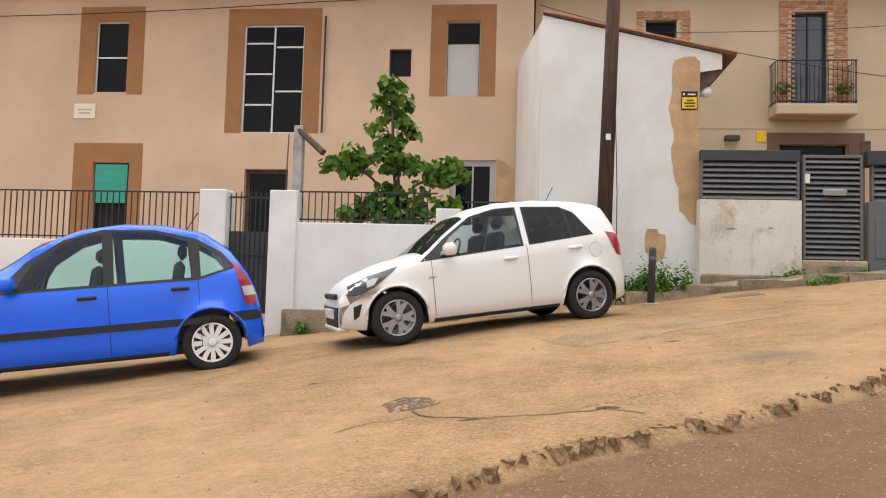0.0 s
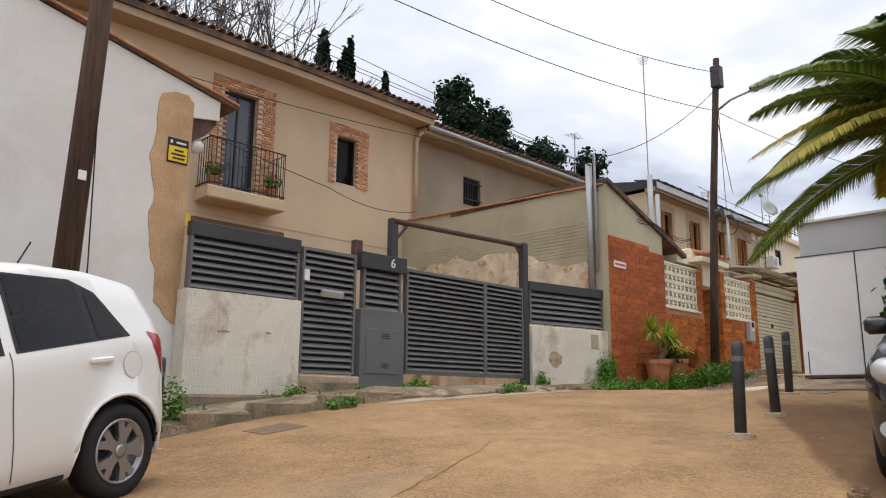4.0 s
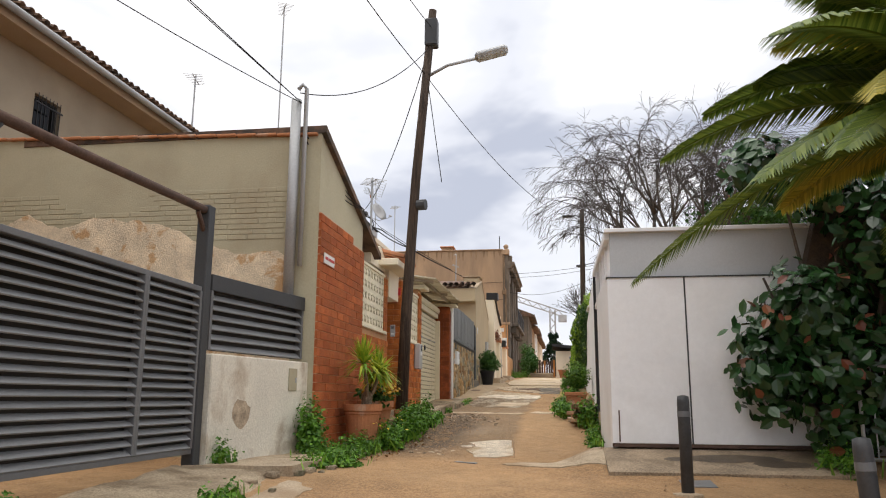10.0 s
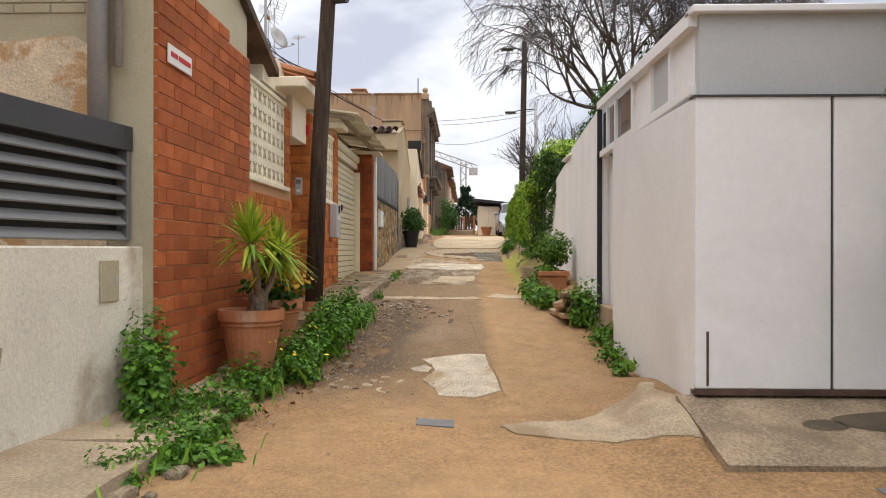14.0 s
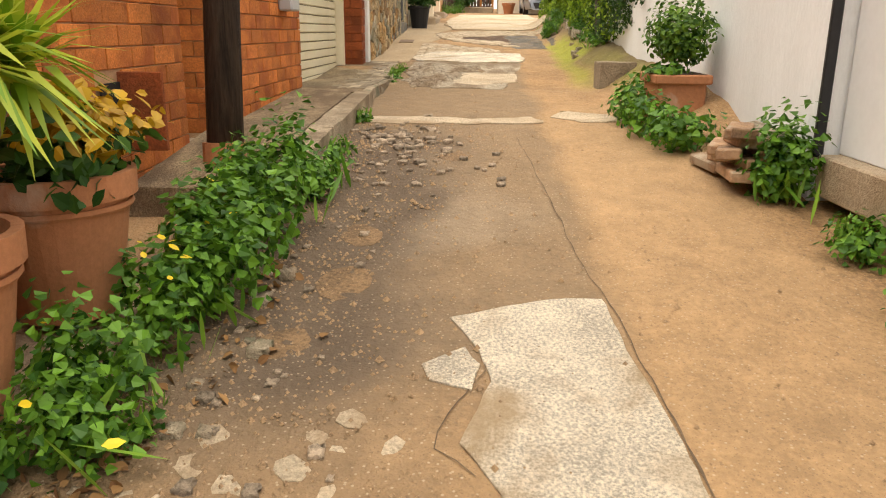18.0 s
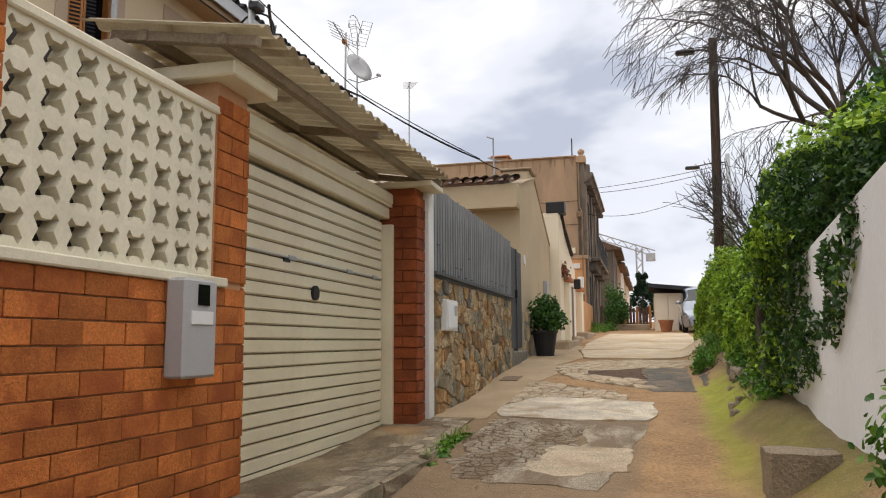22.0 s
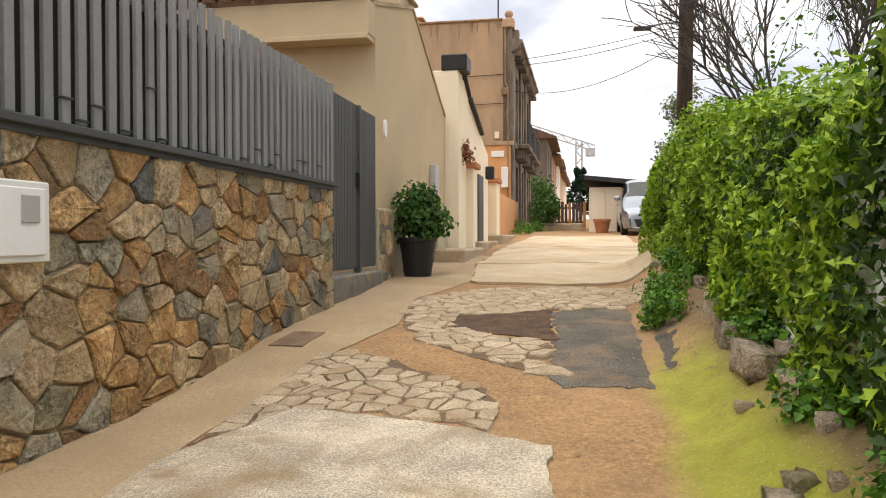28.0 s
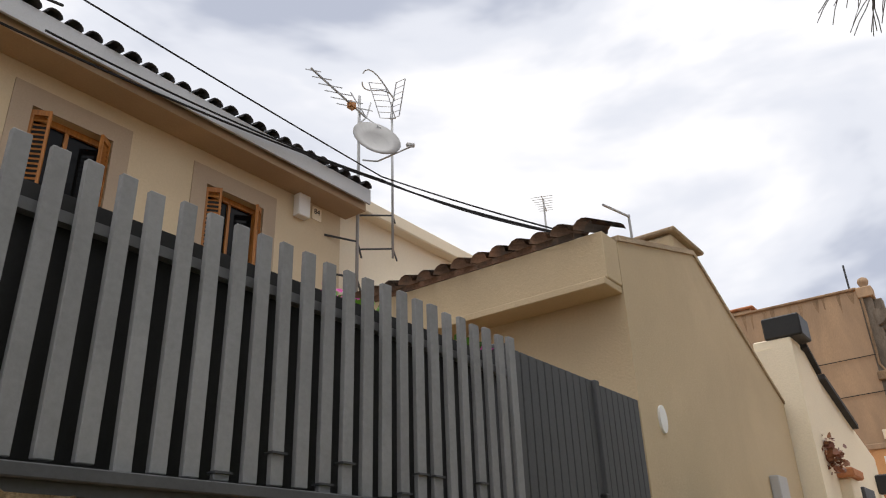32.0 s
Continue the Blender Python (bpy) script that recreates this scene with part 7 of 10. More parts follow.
def car(label, col, m, k, top, belt, length, width, wb0, wb1, glazing, tail=LENSRED, mould=False, spokes=5, plate="", face=False):
    """A hatchback in its own axes: x back from the nose, y to its left, z up; then scaled by k and set at m."""
    t = thing("car", (0, 0, 0), label, "car")
    R, zw, sill = 0.35, 0.3, 0.2
    half = width / 2
    tx, tz = zip(*top)
    bx_, bz = zip(*belt)

    def ztop(x):
        return float(np.interp(x, tx, tz))

    def plan(x):
        f = abs(x - length / 2) / (length / 2)
        return half * (1 - 0.05 * f ** 3 - 0.22 * max(0.0, f - 0.84) ** 2 / 0.0256)

    def section(x):
        zt, w = ztop(x), plan(x)
        zb = min(float(np.interp(x, bx_, bz)), zt - 0.05)
        cab = smooth(0.1, 0.35, zt - zb)
        wr = (w - 0.07) * (1 - cab) + half * 0.72 * cab
        zb0 = sill + 0.03 * smooth(0.85, 1.0, abs(x - length / 2) / (length / 2))
        pts = [(0, zt), (wr * 0.5, zt - 0.006), (wr * 0.85, zt - 0.025), (wr, zt - 0.055), (wr + (w - 0.035 - wr) * 0.5, (zt - 0.055 + zb) / 2 + 0.01 * cab), (w - 0.035, zb), (w - 0.01, zb - 0.05), (w, zb - 0.16), (w - 0.004, 0.62), (w, 0.5), (w - 0.012, 0.36), (w - 0.04, zb0 + 0.02), (w - 0.08, zb0)]
        pts = [(a, max(zb0, min(c, zt))) for a, c in pts]
        lo = 0
        for xw in (wb0, wb1):
            if abs(x - xw) < R:
                lo = max(lo, zw + math.sqrt(R * R - (x - xw) ** 2))
        if lo:
            pts = [(a if c > lo else w + 0.008, max(c, lo)) for a, c in pts]
        return pts

    def hw(x, z):
        p = section(x)
        zs = [q[1] for q in p][::-1]
        return float(np.interp(z, zs, [q[0] for q in p][::-1]))
    xs = sorted(set([0.0, 0.02, 0.05] + [0.08 + i * (length - 0.16) / 110 for i in range(111)] + [length - 0.05, length - 0.02, length]))
    bm = B()
    rings = []
    for x in xs:
        s = section(x)
        full = [(-a, c) for a, c in s[:0:-1]] + s
        rings.append([bm.verts.new((x, a, c)) for a, c in full])
    for a, b in zip(rings, rings[1:]):
        for j in range(len(a) - 1):
            bm.faces.new((a[j], a[j + 1], b[j + 1], b[j]))
    bm.faces.new(rings[0])
    bm.faces.new(rings[-1][::-1])
    bmesh.ops.recalc_face_normals(bm, faces=bm.faces)
    holes = [poly for name, poly, material, off in glazing.get("panes", ()) if name == "side_window"]
    for poly in holes:
        cut(bm, poly)
    body = part("body", bm, col, t, smooth=True)

    def patch(name, x0, x1, zlo, zhi, material, off=0.006, n=8, sides=(1, -1), parent=None, lbl=""):
        """A sheet that lies on the body's side; zlo and zhi are functions of x."""
        for sg in sides:
            b = B()
            g = []
            for i in range(n + 1):
                x = x0 + (x1 - x0) * i / n
                a, c = zlo(x), zhi(x)
                g.append([b.verts.new((x, sg * (hw(x, a + (c - a) * q / 16) + off), a + (c - a) * q / 16)) for q in range(17)])
            for i in range(n):
                for q in range(16):
                    b.faces.new((g[i][q], g[i + 1][q], g[i + 1][q + 1], g[i][q + 1]))
            bmesh.ops.recalc_face_normals(b, faces=b.faces)
            part(name, b, material, parent or t, lbl, smooth=True)

    def over(name, x0, x1, inset, material, n=8):
        """A sheet over the top, for windscreen and rear window."""
        b = B()
        g = []
        for i in range(n + 1):
            x = x0 + (x1 - x0) * i / n
            s = section(x)
            w = s[3][0] - inset
            row = []
            for q in range(-5, 6):
                y = w * q / 5
                z = float(np.interp(abs(y), [p[0] for p in s[:4]], [p[1] for p in s[:4]])) + 0.008
                row.append(b.verts.new((x, y, z)))
            g.append(row)
        for i in range(n):
            for q in range(10):
                b.faces.new((g[i][q], g[i][q + 1], g[i + 1][q + 1], g[i + 1][q]))
        bmesh.ops.recalc_face_normals(b, faces=b.faces)
        part(name, b, material, t, smooth=True)

    def pane(name, poly, material, off, lbl="", parent=None):
        """A sheet cut to an outline (x, z), laid on both sides of the body."""
        made = []
        for sg in (1, -1):
            b = B()
            b.faces.new([b.verts.new((x, 0, z)) for x, z in poly])
            for axis, lo, hi in ((0, min(q[0] for q in poly), max(q[0] for q in poly)), (2, min(q[1] for q in poly), max(q[1] for q in poly))):
                for i in range(1, int((hi - lo) / 0.045) + 1):
                    co, no = [0, 0, 0], [0, 0, 0]
                    co[axis], no[axis] = lo + i * 0.045, 1
                    bmesh.ops.bisect_plane(b, geom=b.verts[:] + b.edges[:] + b.faces[:], plane_co=co, plane_no=no)
            if name == "window_trim":
                for hole in holes:
                    cut(b, hole)
            for v in b.verts:
                v.co.y = sg * (hw(v.co.x, v.co.z) + off)
            bmesh.ops.recalc_face_normals(b, faces=b.faces)
            made.append(part(name, b, material, t, lbl, smooth=True))
        return made

    def bl(x):
        return float(np.interp(x, bx_, bz))
    if holes:
        part("cabin_floor", bx(1.1, length - 0.35, -half + 0.12, half - 0.12, 0.3, 0.84, 0.03), PLASTICBLACK, t)
        part("dashboard", bx(1.0, 1.4, -half + 0.16, half - 0.16, 0.84, 0.95, 0.04), PLASTICBLACK, t)
        part("steering_wheel", tube(B(), [(1.48 + 0.06 * math.sin(a * 0.5236), -0.36 + 0.17 * math.cos(a * 0.5236), 0.98 + 0.15 * math.sin(a * 0.5236)) for a in range(13)], 0.014, 6), PLASTICBLACK, t)
        for xs_, row in ((1.95, (-0.36, 0.36)), (2.75, (-0.4, 0.0, 0.4))):
            for y in row:
                seat = part("seat_back", bx(-0.055, 0.055, -0.22, 0.22, 0, 0.42, 0.05, pose(xs_, y, 0.76, 0, 12, 0)), SEATGREY, t, smooth=True)
                part("headrest", bx(-0.045, 0.045, -0.12, 0.12, 0.45, 0.6, 0.04, pose(xs_, y, 0.76, 0, 12, 0)), SEATGREY, seat, smooth=True)
    for name, poly, material, off in glazing.get("panes", ()):
        pane(name, poly, material, off)
    if "panes" in glazing:
        for xw in (wb0, wb1):
            for sg in (1, -1):
                lip = []
                for i in range(19):
                    a = math.pi * (i - 0.0) / 18
                    x, z = xw + (R + 0.012) * math.cos(a), zw + (R + 0.012) * math.sin(a)
                    if z > 0.32:
                        lip.append((x, sg * (hw(x, z) + 0.002), z))
                part("arch_lip", tube(B(), lip, 0.014, 6), col, t, smooth=True)
    for x0, x1 in glazing["side"]:
        patch("side_window", x0, x1, lambda x: bl(x) + 0.015, lambda x: max(bl(x) + 0.03, ztop(x) - 0.1), CARGLASS, 0.004, 12)
    over("windscreen", *glazing["front"], 0.03, CARGLASS)
    over("rear_window", *glazing["rear"], 0.06, CARGLASS)
    for x in glazing["seams"]:
        patch("door_seam", x - 0.003, x + 0.003, lambda q: 0.27, lambda q: bl(q), PLASTICBLACK, 0.0035, 1)
    for x in glazing["handles"]:
        for sg in (1, -1):
            z = bl(x) - 0.13
            y = hw(x, z)
            part("door_handle", bx(x - 0.09, x + 0.09, min(sg * y, sg * (y + 0.03)), max(sg * y, sg * (y + 0.03)), z - 0.018, z + 0.018, 0.01), PLASTICBLACK if mould else col, t)
    xm = glazing["side"][0][0] + 0.22 if glazing["side"] else 1.27
    for sg in (1, -1):
        y = hw(xm, bl(xm)) + 0.1
        part("wing_mirror", bx(xm - 0.07, xm + 0.06, sg * y - 0.09, sg * y + 0.09, bl(xm) + 0.01, bl(xm) + 0.15, 0.035), col, t, smooth=True)
    patch("sill_trim", wb0 + 0.42, wb1 - 0.42, lambda x: 0.2, lambda x: 0.245, PLASTICBLACK, 0.003, 4)
    if "panes" not in glazing:
        patch("tail_lamp", length - 0.3, length - 0.07, lambda x: 0.66, lambda x: min(1.0, ztop(x) - 0.07), tail, 0.006, 5)
    if "panes" not in glazing:
        patch("headlamp", 0.1, 0.52, lambda x: 0.62 + 0.1 * (x - 0.1), lambda x: min(0.64 + 0.36 * (x - 0.0), ztop(x) - 0.06), CARBLACK, 0.006, 6)
        patch("headlamp_lens", 0.14, 0.42, lambda x: 0.645 + 0.1 * (x - 0.1), lambda x: min(0.62 + 0.36 * (x - 0.0), ztop(x) - 0.08), LENSCLEAR, 0.009, 6)
    zp = 0.42
    if face:
        # tall nose: six-sided grille in a chrome surround, swept headlamps, fog lamps
        hexa = [(-0.5, 0.60), (-0.4, 0.47), (0.4, 0.47), (0.5, 0.60), (0.46, 0.68), (-0.46, 0.68)]
        gr = part("grille", prism(B(), hexa, "x", -0.03, 0.04), PLASTICBLACK, t)
        for row in range(5):
            part("grille_bar", bx(-0.036, -0.03, -0.44, 0.44, 0.5 + row * 0.037, 0.509 + row * 0.037), CHROME, gr)
        ring = B()
        for a, b in zip(hexa, hexa[1:] + hexa[:1]):
            tube(ring, [(-0.034, a[0], a[1]), (-0.034, b[0], b[1])], 0.014, 6)
        part("chrome_surround", ring, CHROME, gr)
        for sg in (1, -1):
            lamp = B()
            lathe(lamp, [(0.001, -0.06), (0.6, -0.05), (0.9, -0.02), (1.0, 0.0), (0.8, 0.035), (0.4, 0.055), (0.001, 0.06)], (0, 0, 0), 20)
            lamp.transform(Matrix.Translation((0.1, sg * 0.61, 0.74)) @ pose(0, 0, 0, 0, 0, -sg * 32) @ pose(0, 0, 0, sg * 14, 0, 0) @ Matrix(((0, 0, -1.4, 0), (0.17, 0, 0, 0), (0, 0.1, 0, 0), (0, 0, 0, 1))))
            hl = part("headlamp", lamp, LENSBRIGHT, t, smooth=True)
            part("headlamp_bulb", tube(B(), [(0.0, sg * 0.58, 0.73), (0.06, sg * 0.58, 0.73)], 0.045, 12), CARBLACK, hl)
            part("fog_lamp", tube(B(), [(0.02, sg * 0.66, 0.4), (0.09, sg * 0.66, 0.4)], 0.05, 12), LENSBRIGHT, t)
        part("lower_grille", bx(-0.025, 0.04, -0.45, 0.45, 0.22, 0.3, 0.02), PLASTICBLACK, t)
        part("lower_lip", bx(-0.04, 0.1, -0.6, 0.6, 0.17, 0.21, 0.015), PLASTICBLACK, t)
        zp = 0.33
    else:
        part("grille", bx(-0.016, 0.03, -0.4, 0.4, 0.56, 0.625, 0.015), PLASTICBLACK, t)
        part("lower_grille", prism(B(), [(-0.52, 0.47), (-0.42, 0.24), (0.42, 0.24), (0.52, 0.47)], "x", -0.014, 0.04), PLASTICBLACK, t)
        part("bumper_lip", bx(-0.03, 0.1, -0.55, 0.55, 0.2, 0.245, 0.015), col, t)
        zp = 0.34
    pl = part("number_plate", bx(-0.044, -0.012, -0.26, 0.26, zp, zp + 0.11, 0.003), PLASTICWHITE, t)
    if plate:
        part("plate_band", bx(-0.047, -0.044, 0.22, 0.26, zp, zp + 0.11), CARBLUE, pl)
        text(plate, 0.1, Matrix.Translation((-0.046, 0.12, zp + 0.055)) @ pose(0, 0, 0, 90, 0, -90), SIGNBLACK, pl, "plate_lettering", 0.002)
    part("rear_bumper_trim", bx(length - 0.02, length + 0.012, -0.6, 0.6, 0.3, 0.42, 0.02), PLASTICBLACK, t)
    part("aerial", tube(B(), [(length * 0.8, 0, ztop(length * 0.8)), (length * 0.8 + 0.14, 0, ztop(length * 0.8) + 0.2)], 0.006, 5), PLASTICBLACK, t)
    if mould:
        patch("side_moulding", 0.62, length - 0.55, lambda x: 0.5, lambda x: 0.57, PLASTICBLACK, 0.012, 30)
        patch("bumper_corner", length - 0.32, length - 0.02, lambda x: 0.5, lambda x: 0.6, PLASTICBLACK, 0.012, 5)
        part("fuel_flap", tube(B(), [(length - 0.72, hw(length - 0.72, 0.86) - 0.01, 0.86), (length - 0.72, hw(length - 0.72, 0.86) + 0.004, 0.86)], 0.085, 18), col, t)
    part("underside", bx(0.25, length - 0.25, -half + 0.16, half - 0.16, 0.2, 0.3), PLASTICBLACK, t)
    for xw in (wb0, wb1):
        for sg in (1, -1):
            y0 = sg * (half - 0.105)

            def rot(b):
                b.transform(Matrix.Translation((xw, y0, zw)) @ Matrix.Rotation(-sg * math.pi / 2, 4, "X"))
                return b
            tyre = part("wheel", rot(lathe(B(), [(0.2, -0.09), (0.27, -0.095), (0.296, -0.07), (0.3, 0.0), (0.296, 0.07), (0.27, 0.095), (0.2, 0.085), (0.19, 0.05)], (0, 0, 0), 32)), TYRE, t, smooth=True)
            part("rim", rot(lathe(B(), [(0.2, 0.05), (0.205, 0.09), (0.19, 0.094), (0.185, 0.05), (0.05, 0.045)], (0, 0, 0), 32)), ALLOY if spokes < 8 else PLASTICWHITE, tyre, smooth=True)
            part("hub", rot(lathe(B(), [(0.19, 0.03), (0.05, 0.032)], (0, 0, 0), 24)), PLASTICBLACK, tyre)
            for i in range(spokes):
                b = B()
                wd = 0.02
                if spokes < 8:
                    prism(b, [(0.02, -0.036), (0.09, -0.036), (0.197, -0.08), (0.197, -0.028), (0.15, -0.006), (0.15, 0.006), (0.197, 0.028), (0.197, 0.08), (0.09, 0.036), (0.02, 0.036)], "z", 0.05, 0.085)
                else:
                    prism(b, [(0.03, -wd), (0.19, -wd * 1.25), (0.19, wd * 1.25), (0.03, wd)], "z", 0.05, 0.085)
                b.transform(Matrix.Rotation(2 * math.pi * i / spokes, 4, "Z"))
                part("spoke", rot(b), ALLOY if spokes < 8 else PLASTICWHITE, tyre)
            part("hub_cap", rot(lathe(B(), [(0.042, 0.04), (0.042, 0.088), (0.028, 0.094), (0.002, 0.095)], (0, 0, 0), 16)), ALLOY if spokes < 8 else PLASTICWHITE, tyre, smooth=True)
            liner = rot(lathe(B(), [(0.345, -0.12), (0.345, 0.06), (0.335, 0.06), (0.335, -0.12)], (0, 0, 0), 28))
            bmesh.ops.delete(liner, geom=[v for v in liner.verts if v.co.z < 0.3], context="VERTS")
            part("arch_liner", liner, PLASTICBLACK, t)
    t.matrix_basis = m @ Matrix.Scale(k, 4)
    return t


HATCH = [(0.0, 0.5), (0.03, 0.62), (0.12, 0.72), (0.3, 0.82), (0.6, 0.92), (0.95, 0.99), (1.25, 1.198), (1.55, 1.396), (1.8, 1.495), (2.1, 1.534), (2.6, 1.523), (3.0, 1.484), (3.3, 1.423), (3.38, 1.385), (3.44, 1.22), (3.53, 1.0), (3.56, 0.85), (3.595, 0.6), (3.6, 0.5)]
HBELT = [(0, 0.66), (0.9, 0.91), (1.5, 0.94), (2.6, 1.0), (3.1, 1.04), (3.6, 1.02)]
SMALLCAR = {"side": [], "front": (0.98, 1.55), "rear": (3.4, 3.52), "seams": (1.06, 2.24), "handles": (2.02, 2.86), "panes": (
    ("window_trim", [(0.93, 0.895), (2.21, 0.965), (2.21, 1.44), (1.94, 1.44), (1.62, 1.369), (1.26, 1.132)], PLASTICBLACK, 0.003),
    ("side_window", [(1.16, 0.93), (2.18, 0.985), (2.18, 1.423), (1.95, 1.423), (1.64, 1.352), (1.34, 1.143)], SIDEGLASS, 0.006),
    ("window_trim", [(2.28, 0.97), (3.14, 1.027), (2.95, 1.319), (2.78, 1.401), (2.28, 1.44)], PLASTICBLACK, 0.003),
    ("side_window", [(2.31, 0.99), (2.83, 1.022), (2.81, 1.374), (2.7, 1.407), (2.31, 1.423)], REARGLASS, 0.006),
    ("side_window", [(2.87, 1.027), (3.1, 1.044), (2.94, 1.297), (2.85, 1.352)], REARGLASS, 0.006),
    ("headlamp", [(0.09, 0.6), (0.12, 0.7), (0.34, 0.795), (0.68, 0.875), (0.6, 0.82), (0.38, 0.66), (0.22, 0.6)], CARBLACK, 0.014),
    ("headlamp_lens", [(0.3, 0.67), (0.3, 0.74), (0.38, 0.765), (0.44, 0.765), (0.38, 0.69)], LENSBRIGHT, 0.019),
    ("fog_lamp", [(0.13, 0.32), (0.14, 0.47), (0.23, 0.5), (0.19, 0.36)], PLASTICBLACK, 0.012),
    ("tail_lamp", [(3.3, 1.05), (3.46, 1.02), (3.545, 0.84), (3.535, 0.74), (3.44, 0.76), (3.36, 0.9)], LENSRED, 0.006),
    ("badge", [(1.0, 0.7), (1.02, 0.715), (1.1, 0.715), (1.08, 0.7)], CHROME, 0.005),
    ("fuel_flap_seam", [(3.13 + 0.09 * math.cos(a * 0.524), 0.84 + 0.09 * math.sin(a * 0.524)) for a in range(12)], PLASTICGREY, 0.002),
    ("fuel_flap", [(3.13 + 0.085 * math.cos(a * 0.524), 0.84 + 0.085 * math.sin(a * 0.524)) for a in range(12)], CARWHITE, 0.004))}
GLZ = {"side": [(1.18, 2.02), (2.1, 2.78), (2.83, 3.12)], "front": (0.98, 1.55), "rear": (3.22, 3.42), "seams": (1.12, 2.06, 2.9), "handles": (1.9, 2.72)}


# left side faces -y: the nose points to -x, so the body's y axis is turned round by a half turn of the near points
def parked(front_pt, rear_pt, width, wb0, k):
    a, b = Vector(front_pt), Vector(rear_pt)
    x = (b - a).normalized()
    up = Vector((0, 0, 1))
    y = up.cross(x).normalized()
    z = x.cross(y)
    rot = Matrix((x, y, z)).transposed().to_4x4()
    org = a - x * wb0 * k + y * (width / 2 - 0.1) * k
    return Matrix.Translation(org) @ rot


car("white five-door hatchback parked along the wall, nose downhill", CARWHITE, parked((-1.49, 9.63, 0.65), (0.88, 10.63, 0.995), 1.6, 0.62, 1.07), 1.07, HATCH, HBELT, 3.6, 1.6, 0.62, 3.02, SMALLCAR)
ROUND = [(0.0, 0.5), (0.03, 0.62), (0.12, 0.72), (0.4, 0.85), (0.8, 0.98), (1.1, 1.175), (1.5, 1.433), (1.9, 1.573), (2.3, 1.608), (2.7, 1.573), (3.1, 1.468), (3.334, 1.292), (3.49, 1.058), (3.584, 0.85), (3.623, 0.65), (3.638, 0.5)]
GLZ2 = {"side": [], "front": (1.0, 1.6), "rear": (3.3, 3.52), "seams": (1.12, 2.14, 3.0), "handles": (1.95, 2.82), "panes": (
    ("window_trim", [(1.12, 0.94), (3.0, 0.955), (3.381, 1.058), (3.256, 1.234), (3.0, 1.392), (2.6, 1.503), (2.1, 1.532), (1.75, 1.45), (1.4, 1.246)], PLASTICBLACK, 0.003),
    ("side_window", [(1.3, 0.97), (2.1, 0.975), (2.1, 1.503), (1.78, 1.421), (1.48, 1.234)], CYANGLASS, 0.006),
    ("side_window", [(2.2, 0.975), (2.94, 0.985), (2.92, 1.363), (2.6, 1.468), (2.2, 1.503)], CYANGLASS, 0.006),
    ("side_window", [(3.03, 0.99), (3.334, 1.07), (3.233, 1.199), (3.03, 1.328)], CYANGLASS, 0.006),
    ("headlamp", [(0.1, 0.62), (0.14, 0.74), (0.4, 0.83), (0.62, 0.85), (0.5, 0.72), (0.3, 0.64)], LENSBRIGHT, 0.006),
    ("tail_lamp", [(3.35, 1.152), (3.459, 1.0), (3.58, 0.8), (3.568, 0.66), (3.459, 0.66), (3.412, 0.85)], LENSRED, 0.006),
    ("tail_lamp_band", [(3.428, 0.86), (3.545, 0.86), (3.576, 0.76), (3.451, 0.76)], LENSBRIGHT, 0.009))}
car("bright blue rounded hatchback with black side mouldings, parked behind another", CARBLUE, parked((-6.0, 7.95, 0.02), (-3.62, 9.05, 0.3), 1.66, 0.66, 1.11), 1.11, ROUND, [(0, 0.68), (1.0, 0.95), (2.6, 1.0), (3.3, 1.02), (3.8, 0.95)], 3.64, 1.66, 0.66, 3.1, GLZ2, mould=True, spokes=12)
TALL = [(0, 0.6), (0.03, 0.72), (0.1, 0.8), (0.3, 0.89), (0.6, 0.96), (0.95, 1.03), (1.25, 1.22), (1.55, 1.4), (1.8, 1.47), (2.15, 1.5), (2.7, 1.48), (3.1, 1.42), (3.3, 1.36), (3.5, 1.15), (3.6, 0.95), (3.69, 0.6), (3.7, 0.5)]
car("black hatchback with a wide grille, nose towards the road", CARBLACK, Matrix.Translation((4.45, 6.02, surface_z(5.2, 6.2))) @ pose(0, 0, 0, 0, -3, 5), 1.08, TALL, [(0, 0.76), (0.9, 1.0), (1.5, 1.02), (2.6, 1.04), (3.3, 1.1), (3.6, 1.05)], 3.7, 1.66, 0.66, 3.05, GLZ, plate="FW", face=True)
car("silver people carrier parked by the shed, facing down the lane", CARSILVER, Matrix.Translation((42.4, 8.85, 3.66)) @ pose(0, 0, 0, 0, -2.3, 0), 1.02, [(0, 0.5), (0.05, 0.68), (0.2, 0.8), (0.7, 0.98), (1.0, 1.12), (1.6, 1.55), (2.0, 1.64), (3.2, 1.64), (3.9, 1.5), (4.1, 1.1), (4.2, 0.6)], [(0, 0.7), (1.0, 0.98), (4.2, 1.05)], 4.2, 1.7, 0.75, 3.4, {"side": [(1.3, 2.1), (2.2, 3.0), (3.1, 3.7)], "front": (1.02, 1.6), "rear": (3.95, 4.08), "seams": (1.25, 2.15, 3.05), "handles": (2.0, 2.9)}, plate="")


